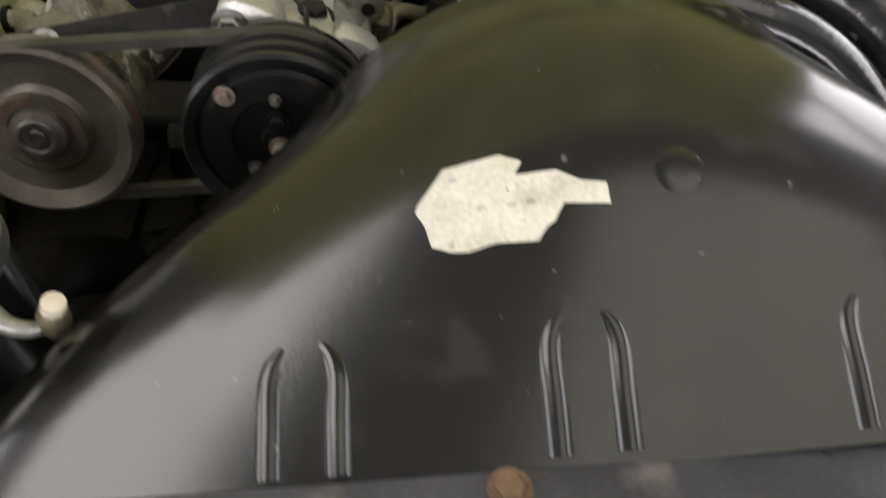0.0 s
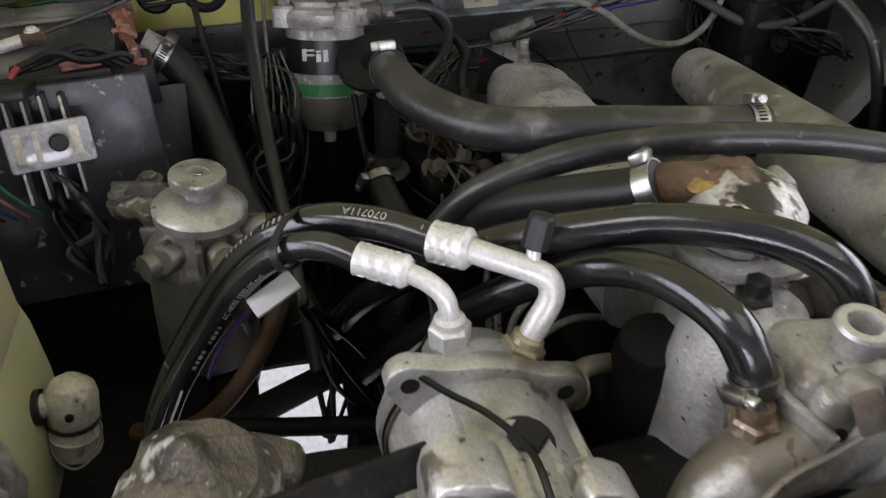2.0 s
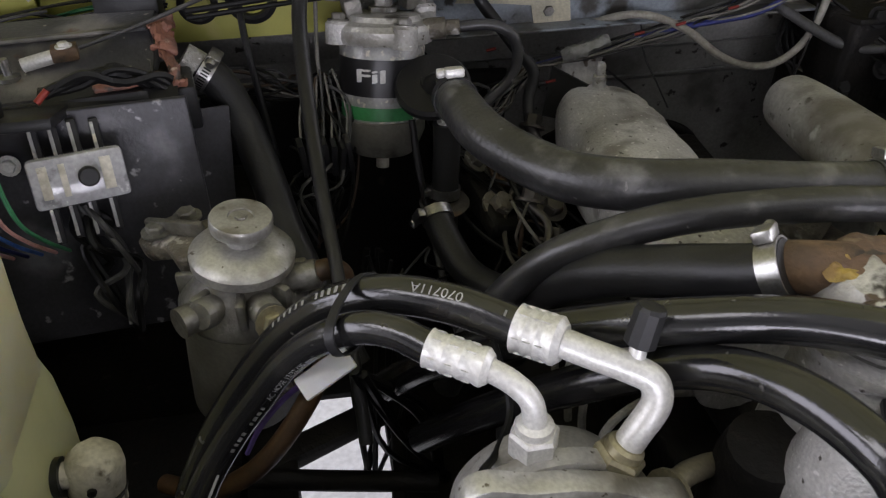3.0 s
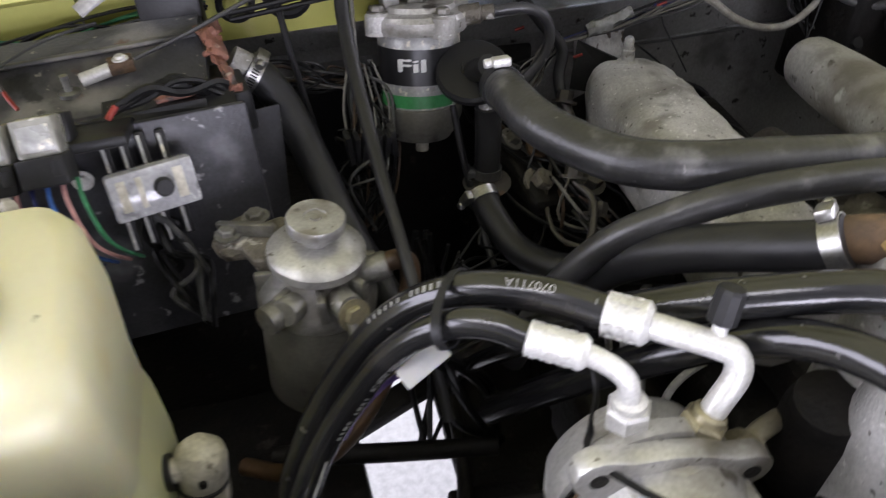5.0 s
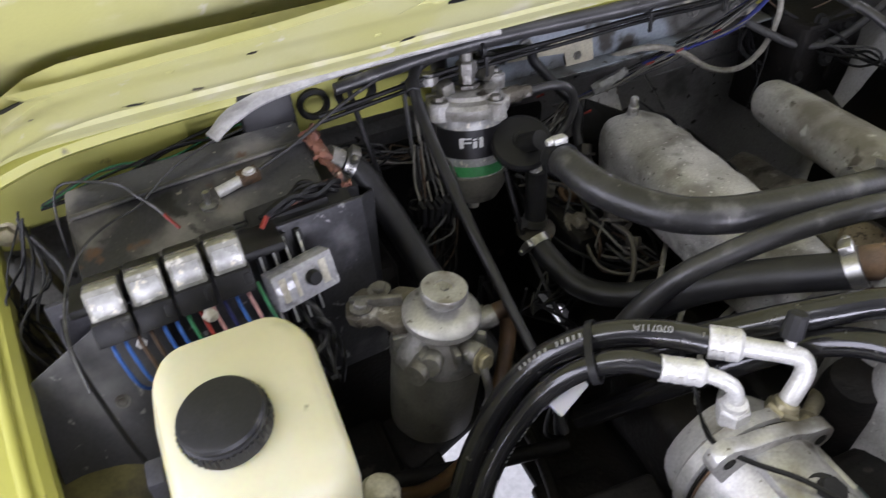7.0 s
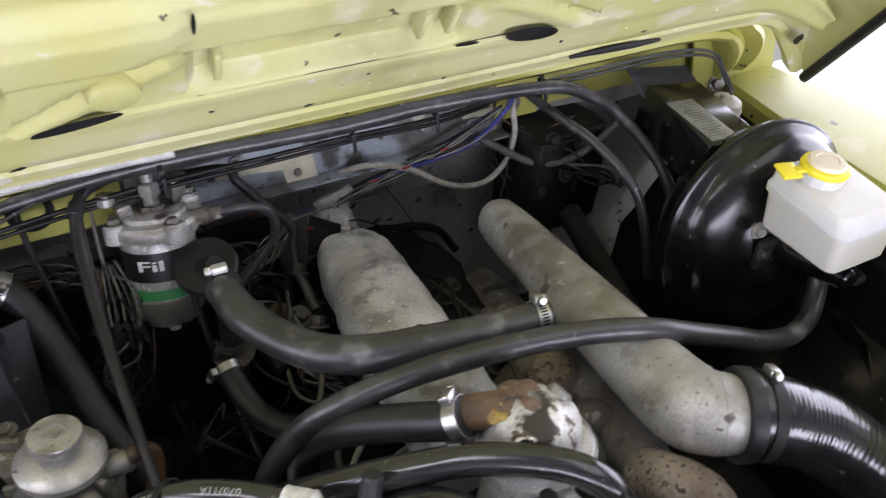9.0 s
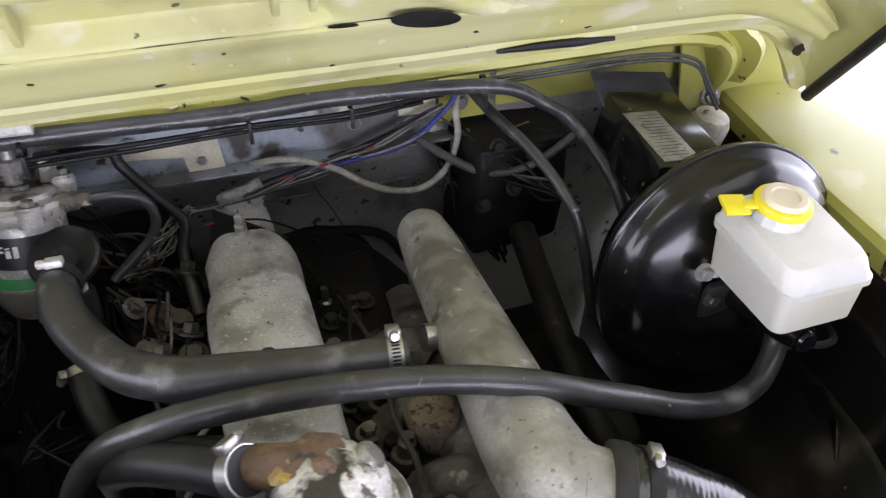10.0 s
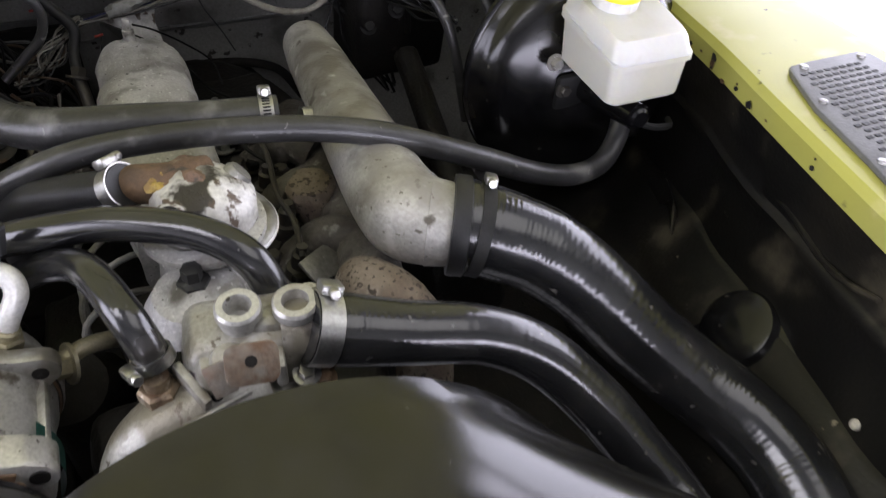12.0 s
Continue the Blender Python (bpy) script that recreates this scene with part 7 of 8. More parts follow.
DUCT = [(-0.334, 0.924, 1.051), (-0.320, 0.920, 1.038), (-0.306, 0.905, 1.012), (-0.292, 0.875, 0.975), (-0.280, 0.84, 0.94), (-0.262, 0.80, 0.905), (-0.24, 0.76, 0.86)]
hose("heater_matrix_hose", DUCT, 0.0142, RUBBER, "black heater hose clipped to the duct spigot", [(0.06, 0.011, (0.6, -0.3, 0.6))])
board = thing("fuse_board", (-0.46, 0.835, 0.9), "black fuse and relay board with dust, overspray and painted-in sheen", "fuse board")
part("backplate", box((-0.470, 0.836, 0.965), (0.27, 0.006, 0.19), 0.002, turn(-4, 0, 4)), BOARD, board)
part("flap", plate([(-0.437, 0.868, 1.066), (-0.345, 0.886, 1.062), (-0.342, 0.852, 1.046), (-0.437, 0.842, 1.052)], 0.003), PLASTIC, board, "black plastic flap")
part("top_shelf", box((-0.500, 0.828, 1.062), (0.17, 0.050, 0.008), 0.002, turn(-14, 0, 2)), PLASTIC, board)
part("side_plate", box((-0.348, 0.868, 0.985), (0.072, 0.004, 0.105), 0.002, turn(-6, 10, 32)), BOARD, board)
for p in ((-0.366, 0.850, 1.014), (-0.358, 0.851, 0.990), (-0.458, 0.828, 1.030)):
    bolt(board, p, (0.1, -1, 0.2), 0.005, 0.005, BLACK_MATT if p[0] > -0.4 else BRIGHT)
for k in range(4):
    x, y = -0.5535 + 0.0305 * k, 0.790 + 0.002 * k
    rl = thing("relay", (x, y, 1.05), "dusty clear plastic relay cube plugged in a black socket", "relay", "relays on the fuse board")
    R = turn(-24, 0, 2)
    c = V((x, y, 1.079 + 0.001 * k))
    part("cube", box(c + R @ V((0, 0, 0.004)), (0.0255, 0.026, 0.025), 0.0022, R), RELAY, rl, "dusty clear cube")
    part("socket", box(c + R @ V((0, -0.003, -0.0175)), (0.0285, 0.030, 0.019), 0.0015, R), PLASTIC, rl, "black socket")
    part("face", box(c + R @ V((0, -0.0131, 0.0035)), (0.0195, 0.0008, 0.0165), 0.0003, R), LABEL_SILVER, rl, "pale window of the cube")
    part("clip", box(c + R @ V((0.010, -0.0175, -0.016)), (0.006, 0.003, 0.010), 0.0008, R), PLASTIC, rl)
    part("rear_cap", box(c + R @ V((0, 0.026, 0.006)), (0.0285, 0.022, 0.020), 0.002, R), PLASTIC, rl)
part("spatter", roughen(lathe([(0.006, 0), (0.004, 0.002), (0.001, 0.003)], (-0.487, 0.7672, 1.057), (0, -1, 0.3), 10), 0.003, 400), WHITE_DIRTY, board, "white paint spatter")
tm = thing("timer_module", (-0.41, 0.81, 1.02), "glow timer module with a clear cover and a black knob", "module")
R = turn(-20, 3, 18)
TC = V((-0.409, 0.808, 1.0270))
part("cover", box(TC, (0.060, 0.020, 0.034), 0.003, R), TIMER, tm, "clear grey cover with reflections put into its pale colour")
part("board", box(TC + R @ V((0, 0.012, 0)), (0.056, 0.003, 0.030), 0.0005, R), LABEL_SILVER, tm)
for x, z, h_ in ((-0.020, 0.004, 0.014), (-0.010, -0.004, 0.010), (0.016, 0.002, 0.012), (-0.022, -0.009, 0.006)):
    part("component", box(TC + R @ V((x, 0.004, z)), (0.005, 0.010, h_), 0.001, R), WHITE_DIRTY, tm)
for x, w in ((-0.021, 0.006), (-0.009, 0.004), (0.018, 0.007)):
    part("window_bar", box(TC + R @ V((x, -0.0102, 0.001)), (w, 0.0008, 0.022), 0.0002, R), WHITE_DIRTY, tm, "pale part behind the clear window")
part("knob", lathe([(0.0068, 0), (0.0068, 0.006), (0.0055, 0.008), (0.001, 0.008)], TC + R @ V((0.006, -0.009, 0.001)), R @ V((0, -1, 0)), 16), PLASTIC, tm)
for k, x in enumerate((-0.021, -0.0085, 0.004, 0.018)):
    part("fin", box(TC + R @ V((x, 0.020, -0.004)), (0.0058, 0.010, 0.084 - 0.004 * (k % 2)), 0.0008, R), PLASTIC, tm, "upright black terminal fin")
    part("fin_edge", box(TC + R @ V((x - 0.0018, 0.0146, -0.004)), (0.0024, 0.0012, 0.080 - 0.004 * (k % 2)), 0.0003, R), LABEL_SILVER, tm, "bright edge of the fin")
sol = thing("solenoid_link", (-0.44, 0.90, 1.075), "small brass and steel cable link on the duct", "linkage")
part("barrel", tube([(-0.452, 0.897, 1.074), (-0.430, 0.900, 1.078)], 0.0052, 12), BRIGHT, sol)
part("block", box((-0.422, 0.901, 1.080), (0.018, 0.014, 0.010), 0.001, turn(0, 0, 12)), RUST, sol)
part("post", lathe([(0.008, 0), (0.008, 0.003), (0.003, 0.004), (0.003, 0.016)], (-0.462, 0.892, 1.066), (0, 0, 1), 10), STEEL, sol)
bolt(sol, (-0.421, 0.899, 1.0855), (0, 0, 1), 0.004, 0.003, BRIGHT)
wire(sol, [(-0.412, 0.903, 1.082), (-0.37, 0.918, 1.090), (-0.31, 0.945, 1.103), (-0.25, 0.962, 1.114), (-0.19, 0.968, 1.122), (-0.12, 0.97, 1.120)], 0.0018, RUBBER_DUSTY, "control_cable")
foam = thing("foam_strip", (-0.40, 0.94, 1.12), "grey dirty foam strip hanging over the cowl edge", "strip")
part("strip", tube([(-0.442, 0.915, 1.118), (-0.42, 0.925, 1.128), (-0.385, 0.938, 1.132), (-0.335, 0.944, 1.135), (-0.29, 0.946, 1.136), (-0.25, 0.947, 1.136), (-0.20, 0.948, 1.135), (-0.15, 0.950, 1.132)], [0.008, 0.0095, 0.010, 0.010, 0.010, 0.010, 0.0095, 0.009], 12, 6, True, 0.55, 0.10), FOAM, foam)
bb_ = thing("black_box", (-0.385, 0.975, 1.08), "matt black box behind the heater duct", "box")
part("box_body", box((-0.385, 0.975, 1.090), (0.050, 0.030, 0.060), 0.003, turn(-10, 0, 0)), PLASTIC, bb_)
sp = thing("splash_plate", (-0.60, 0.80, 0.98), "dusty grey splash plate screwed on below the relays", "plate")
part("sheet", prism([(-0.07, -0.08), (0.05, -0.09), (0.05, 0.05), (0.02, 0.06), (-0.06, 0.03)], 0.003, Matrix.Translation((-0.575, 0.800, 0.985)) @ turn(62, 0, 8).to_4x4(), 0.001), SHEET_GREY, sp, "dusty grey sheet")
for p in ((-0.565, 0.7925, 0.962), (-0.548, 0.815, 1.008)):
    bolt(sp, p, (0.1, -0.85, 0.5), 0.0048, 0.004, BRIGHT, name="sheet_screw")
bolt(sp, (-0.573, 0.777, 0.989), (0, -0.8, 0.5), 0.004, 0.003, ALLOY_GREY)

# ---------- brake servo, master cylinder and reservoir ----------
servo = thing("brake_servo", (0.44, 0.82, 0.86), "large glossy black round brake servo", "brake servo")
SA = V((-0.024, -1, 0.094)).normalized()
SB = V((0.440, 0.763, 0.974))
part("rear_shell", lathe([(0.05, -0.055), (0.095, -0.045), (0.116, -0.02), (0.122, -0.004), (0.1285, 0.0), (0.1305, 0.004), (0.1305, 0.009), (0.128, 0.011)], SB, SA, 64), BLACK, servo, "", 50)
part("front_shell", lathe([(0.1275, 0.010), (0.1265, 0.013), (0.121, 0.016), (0.118, 0.024), (0.112, 0.034), (0.097, 0.043), (0.075, 0.049), (0.060, 0.052), (0.054, 0.058), (0.034, 0.062), (0.001, 0.063)], SB, SA, 64), BLACK, servo, "", 50)
bolt(servo, (0.380, 0.703, 1.022), SA, 0.006, 0.008, ALLOY_DIRTY, name="stud_nut")
mc = thing("master_cylinder", (0.42, 0.68, 1.0), "black brake master cylinder bolted to the servo", "cylinder")
part("barrel", tube([(0.428, 0.720, 0.986), (0.424, 0.69, 0.990), (0.4265, 0.650, 0.994), (0.429, 0.624, 0.996)], [0.019, 0.0165, 0.0145, 0.0135], 22), BLACK, mc)
part("flange", box((0.427, 0.705, 0.987), (0.085, 0.010, 0.040), 0.006, turn(4, 0, 4)), BLACK_MATT, mc)
part("end_plug", lathe([(0.0105, 0), (0.0105, 0.005), (0.008, 0.007)], (0.429, 0.625, 0.996), (-0.04, -1, 0.08), 18), BLACK, mc)
bolt(mc, (0.392, 0.699, 0.992), (0, -1, 0), 0.0058, 0.007, WORN_PULLEY)
part("brake_pipe", tube([(0.432, 0.640, 0.985), (0.455, 0.632, 0.975), (0.485, 0.64, 0.965), (0.51, 0.67, 0.95)], 0.0035, 8), BLACK_MATT, mc)
rs = thing("brake_reservoir", (0.424, 0.662, 1.02), "white translucent brake fluid reservoir with a yellow cap", "reservoir")
RB = [(0.4245, 0.662, 1.020, 0.070, 0.088, 3), (0.4245, 0.662, 1.024, 0.078, 0.094, 4), (0.4245, 0.662, 1.062, 0.082, 0.098, 8), (0.4245, 0.662, 1.063, 0.087, 0.103, 8), (0.4245, 0.662, 1.069, 0.087, 0.103, 9), (0.4245, 0.662, 1.070, 0.084, 0.100, 9), (0.4240, 0.663, 1.082, 0.079, 0.094, 10), (0.4240, 0.663, 1.087, 0.072, 0.086, 10), (0.4240, 0.663, 1.0875, 0.02, 0.03, 10)]
part("lower_shell", loft(RB[:5], 0.010, 4), WHITE_FLUID, rs, "yellowed lower half with fluid", 35)
part("shell", loft(RB[4:], 0.010, 4), WHITE_PLASTIC, rs, "", 35)
RN = V((0.04, -0.12, 1)).normalized()
RC = V((0.4165, 0.679, 1.080))
part("neck", lathe([(0.0225, -0.004), (0.0225, 0.016), (0.0205, 0.020)], RC, RN, 14), WHITE_PLASTIC, rs, "faceted white neck", 20)
cp = part("cap_ring", lathe([(0.0195, 0.018), (0.0232, 0.019), (0.0238, 0.022), (0.0225, 0.025), (0.0190, 0.026)], RC, RN, 32), YELLOW_CAP, rs, "yellow cap strap ring")
part("cap", lathe([(0.0190, 0.024), (0.0185, 0.0280), (0.0170, 0.0300), (0.0115, 0.0302), (0.0105, 0.0290), (0.001, 0.0290)], RC, RN, 32), CREAM_CAP, rs, "cream moulded cap")
part("cap_tab", join(box(RC + V((-0.026, 0.004, 0.0225)), (0.012, 0.010, 0.003), 0.0008, turn(6, 5, -12)), box(RC + V((-0.038, 0.007, 0.0225)), (0.021, 0.021, 0.0035), 0.001, turn(14, 4, -12))), YELLOW_CAP, rs, "yellow cap tether tab")

# ---------- black control box ----------
bx = thing("control_box", (0.415, 0.85, 1.0), "black metal box with a worn silver data label", "box")
R = turn(0, 7, 0) @ turn(9, 0, -4)
BC = V((0.416, 0.855, 1.034))
part("case", box(BC + R @ V((0, 0, 0.025)), (0.080, 0.130, 0.060), 0.004, R), BLACK, bx)
part("bent_flange", box(BC + R @ V((0.004, 0.082, 0.046)), (0.090, 0.050, 0.004), 0.0015, R @ turn(14, 0, 0)), PLASTIC_GREY, bx, "bent grey flange")
pl = part("data_label", box(BC + R @ V((-0.017, -0.016, 0.0556)), (0.040, 0.080, 0.0008), 0.0002, R @ turn(0, 0, 6)), LABEL_WORN, bx, "worn silver data label with unreadable print")
for k in range(14):
    part("print_bar", box(BC + R @ V((-0.017 + 0.002 * (k % 2), -0.048 + 0.0050 * k, 0.0562)), (0.030 - 0.004 * (k % 3), 0.0005, 0.0004), 0, R @ turn(0, 0, 6)), INK_DARK, pl)
wb = thing("washer_bottle_cap", (0.535, 0.925, 1.03), "dirty white round plastic cap beside the wing", "cap")
part("cap_body", lathe([(0.022, -0.03), (0.023, 0.0), (0.019, 0.010), (0.008, 0.014), (0.001, 0.0145)], (0.530, 0.918, 1.040), (0.1, -0.2, 1), 24), WHITE_DIRTY, wb)

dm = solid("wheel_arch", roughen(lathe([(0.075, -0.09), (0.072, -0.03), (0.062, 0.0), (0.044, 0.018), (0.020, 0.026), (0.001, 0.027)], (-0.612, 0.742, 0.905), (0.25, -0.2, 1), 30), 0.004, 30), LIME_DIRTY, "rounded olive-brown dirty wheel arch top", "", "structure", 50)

part("wire_bail", tube([(p[0] + 0.008, p[1] - 0.042, p[2] + 0.032) for p in ((-0.349, 0.275, 1.0155), (-0.343, 0.262, 1.0150), (-0.326, 0.257, 1.0145), (-0.313, 0.264, 1.0145), (-0.314, 0.278, 1.0160), (-0.328, 0.284, 1.0180))], 0.0013, 8, 6), BRIGHT, ac, "bright wire spring clip")
part("drum_band", lathe([(0.0505, -0.062), (0.0518, -0.061), (0.0518, -0.050), (0.0505, -0.049)], (-0.327, 0.250, 1.040), NA, 40, False), STEEL, ac, "bright steel band round the drum")

# ---------- cables, looms and wires ----------
COWL_CABLE = [(-0.3190, 0.9596, 1.1064), (-0.1817, 0.9619, 1.1160), (0.0116, 0.9572, 1.1130), (0.1231, 0.9502, 1.1170), (0.2709, 0.9370, 1.1140), (0.3289, 0.9284, 1.0891), (0.3599, 0.9146, 1.0648), (0.3824, 0.8616, 1.0192), (0.3900, 0.8266, 0.9579), (0.3916, 0.8126, 0.8747)]
cc = thing("cowl_cable", COWL_CABLE[0], "thick black sleeved cable tied along the cowl", "cable")
part("sleeve", tube([(x, y, z + 0.002) if x < 0.2 else (x, y, z) for x, y, z in COWL_CABLE], [0.0062, 0.0082, 0.0088, 0.0085, 0.0076, 0.0070, 0.0070, 0.0070, 0.0070, 0.0070], 14, 10, True, 1.0, 0.10), RUBBER_DUSTY, cc)
part("thin_cable", tube([(-0.34, 0.958, 1.085), (-0.20, 0.962, 1.095), (-0.05, 0.960, 1.098), (0.03, 0.958, 1.100), (0.12, 0.960, 1.097), (0.20, 0.972, 1.095), (0.235, 0.985, 1.09)], 0.0026, 8, 8), WIRE["black"], cc)
part("thin_cable", tube([(-0.34, 0.956, 1.080), (-0.20, 0.961, 1.089), (-0.05, 0.958, 1.093), (0.04, 0.957, 1.095), (0.13, 0.962, 1.090), (0.21, 0.978, 1.088)], 0.0022, 8, 8), WIRE["black"], cc)
for x in (-0.165, 0.03, 0.128, 0.268):
    part("tie", lathe([(0.0068, -0.002), (0.0078, -0.002), (0.0078, 0.002), (0.0068, 0.002)], (x, 0.955, 1.112), (1, -0.05, 0.03), 14, False), PLASTIC, cc)
    part("tie_tail", box((x, 0.945, 1.098), (0.004, 0.003, 0.022), 0.0008), PLASTIC, cc)
cb2 = thing("engine_cable", (0.27, 0.98, 1.08), "worn black cable curving down to the servo", "cable")
part("sleeve", tube([(0.2687, 0.9838, 1.0878), (0.2769, 0.9323, 1.0791), (0.2934, 0.8811, 1.0651), (0.3116, 0.8295, 1.0335), (0.3234, 0.8109, 0.9869), (0.3360, 0.8016, 0.9087)], 0.0058, 10, 8), RUBBER_DUSTY, cb2)
gh = thing("vent_tube", (0.256, 1.0, 1.083), "thin pale grey vent tube hanging in a loop", "tube")
part("tube_wall", tube([(0.2560, 0.9998, 1.0833), (0.2490, 0.985, 1.068), (0.2504, 0.982, 1.0387), (0.2373, 0.980, 1.0042), (0.2114, 0.980, 0.9840), (0.1797, 0.980, 0.9845), (0.1468, 0.980, 0.9992), (0.1125, 0.982, 1.0243), (0.0763, 0.984, 1.0404), (0.0500, 0.992, 1.0410), (0.0245, 1.008, 1.0300)], 0.0038, 10, 8), WIRE["clear"], gh)
gr = thing("breather_tube", (-0.245, 0.93, 1.1), "straight grey-black rubber tube crossing in front of the filter", "tube")
part("tube_wall", tube([(-0.205, 0.972, 1.112), (-0.236, 0.957, 1.108), (-0.2485, 0.930, 1.096), (-0.2515, 0.880, 1.066), (-0.2490, 0.8037, 1.018), (-0.2440, 0.735, 0.975), (-0.2400, 0.680, 0.938), (-0.238, 0.65, 0.90)], [0.0058, 0.0058, 0.0060, 0.0060, 0.0054, 0.0048, 0.0045, 0.0045], 12, 8), RUBBER, gr)
fx = thing("flex_cable", (-0.15, 1.0, 1.08), "black corrugated cable looping over the filter head", "cable")
part("sleeve", tube([(-0.1565, 0.995, 1.0821), (-0.1019, 0.980, 1.0849), (-0.0923, 0.9769, 1.0684), (-0.0655, 0.9646, 1.0329), (-0.0477, 0.9558, 1.0082), (-0.0534, 0.9461, 0.985), (-0.0555, 0.9236, 0.96)], 0.0056, 12, 8), RUBBER, fx)
cw = thing("clutch_wire", (-0.188, 0.528, 1.0), "thin black wire clipped over the compressor", "wire")
wire(cw, [(-0.168, 0.612, 1.02), (-0.162, 0.590, 0.985), (-0.176, 0.562, 0.985), (-0.190, 0.534, 1.004), (-0.176, 0.512, 1.003), (-0.156, 0.492, 1.000), (-0.144, 0.470, 0.999), (-0.142, 0.452, 1.001), (-0.141, 0.432, 0.992)], 0.0020)

rng = random.Random(4)


def loom(name, label, a, b, n, spread, sag, colours, r=0.0013, mids=3):
    """A loose bundle of n wires from near a to near b."""
    lm = thing(name, a, label, "wiring")
    for k in range(n):
        pts = []
        for i in range(mids + 2):
            t = i / (mids + 1)
            p = V(a).lerp(V(b), t)
            w = spread * (0.35 + math.sin(math.pi * t))
            p += V((rng.uniform(-w, w), rng.uniform(-w, w), rng.uniform(-w, w) - sag * math.sin(math.pi * t)))
            pts.append(p)
        wire(lm, pts, r * rng.uniform(0.8, 1.3), WIRE[colours[k % len(colours)]])
    return lm


main = loom("wiring_loom", "loose bundle of multicoloured wires along the firewall", (-0.045, 0.985, 1.000), (0.235, 0.990, 1.075), 14, 0.006, 0.012, ["tan", "grey", "black", "tan", "black", "navy", "grey"], 0.0010)
part("blue_cable", tube([(0.252, 0.988, 1.090), (0.2399, 0.985, 1.0746), (0.2127, 0.985, 1.0512), (0.1838, 0.985, 1.0361), (0.1503, 0.985, 1.0315), (0.1158, 0.985, 1.0285), (0.06, 0.99, 1.020)], 0.0030, 8, 6), WIRE["royal"], main)
for x, y, z in ((0.055, 0.975, 1.028), (0.095, 0.975, 1.034), (0.145, 0.974, 1.046), (-0.085, 0.985, 1.020), (-0.03, 0.97, 0.99)):
    part("crimp", tube([(x, y, z), (x + 0.009, y - 0.001, z + 0.002)], 0.0015, 8), WIRE["red"], main, "red crimp connector")
part("tape_wrap", roughen(tube([(-0.012, 0.984, 1.008), (0.01, 0.984, 1.014), (0.034, 0.985, 1.022)], [0.006, 0.0075, 0.006], 10), 0.003, 160), LABEL_WORN, main, "silver tape wrap")
loom("wiring_loom", "frayed fan of pale wires hanging from the loom", (-0.04, 0.985, 1.005), (-0.115, 0.955, 0.955), 26, 0.010, 0.004, ["tan", "white", "grey", "tan", "black", "tan", "brown"], 0.0008)
loom("wiring_loom", "tangle of dark wires beside the fuel filter", (-0.235, 0.95, 1.02), (-0.255, 0.90, 0.89), 18, 0.026, 0.0, ["black", "black", "grey", "black", "brown"])
loom("wiring_loom", "tangle of dark wires behind the heater duct", (-0.35, 0.99, 1.02), (-0.22, 0.965, 1.00), 14, 0.012, 0.006, ["black", "brown", "grey", "black", "tan"])
loom("wiring_loom", "black wires trailing along the wing side", (-0.62, 0.95, 1.07), (-0.625, 0.82, 0.93), 7, 0.020, 0.0, ["black", "black", "grey"], 0.0011)
loom("wiring_loom", "black wires lying behind the heater duct", (-0.60, 0.965, 1.065), (-0.36, 0.985, 1.085), 7, 0.010, -0.004, ["black", "black", "green", "grey"], 0.0011)
loom("wiring_loom", "black wires crossing in the dark of the bay", (-0.20, 0.78, 0.93), (-0.10, 0.86, 0.86), 6, 0.03, 0.01, ["black"])
loom("wiring_loom", "black wires hanging low beside the engine", (-0.24, 0.66, 0.95), (-0.17, 0.76, 0.70), 5, 0.016, 0.0, ["black"], 0.0024, 1)
loom("wiring_loom", "thick black wires hanging below the fuel filter", (-0.21, 0.86, 0.90), (-0.24, 0.80, 0.66), 5, 0.022, 0.0, ["black"], 0.0026, 1)
loom("wiring_loom", "dark wires beside the black control box", (0.26, 0.985, 1.04), (0.36, 0.90, 0.98), 7, 0.014, 0.006, ["black", "grey", "black", "black"], 0.0018)
loom("wiring_loom", "black plugs and wires on the firewall", (0.24, 1.02, 1.02), (0.31, 0.98, 0.86), 7, 0.018, 0.0, ["black", "black", "grey"], 0.0018)
tw_ = thing("relay_wires", (-0.50, 0.78, 1.03), "bright coloured wires coming out below the relays", "wiring")
for k, c in enumerate(("blue", "blue", "brown", "brown", "blue", "blue", "green", "red", "pink", "navy", "blue", "pink", "green")):
    x = -0.560 + 0.0095 * k
    y0 = 0.775 + 0.002 * k / 3
    wire(tw_, [(x, y0, 1.060), (x + 0.003, y0 - 0.014, 1.050), (x + 0.008, y0 - 0.020, 1.024), (x + 0.012, y0 - 0.004, 0.998), (x + 0.012, y0 + 0.03, 0.965)], 0.0015, WIRE[c])
tm_w = loom("wiring_loom", "black wires looping over the timer module", (-0.425, 0.840, 1.075), (-0.335, 0.885, 1.040), 7, 0.006, -0.018, ["black"], 0.0028)
loom("wiring_loom", "black wires hanging below the timer module", (-0.42, 0.82, 1.00), (-0.40, 0.80, 0.90), 8, 0.016, 0.0, ["black", "grey"], 0.0026)
part("red_tip", tube([(-0.428, 0.832, 1.072), (-0.421, 0.838, 1.078)], 0.0024, 8), WIRE["red"], tm_w)
sw = thing("side_wire", (-0.62, 0.89, 1.07), "single thin black wire drooping beside the tank", "wire")
wire(sw, [(-0.6014, 0.8905, 1.0883), (-0.5855, 0.8623, 1.0619), (-0.5978, 0.8176, 1.0374), (-0.5770, 0.7474, 0.9961), (-0.5569, 0.7045, 0.9601)], 0.0020)
bw = thing("side_wire", (-0.63, 0.94, 1.10), "single faded blue wire bent over the heater duct", "wire")
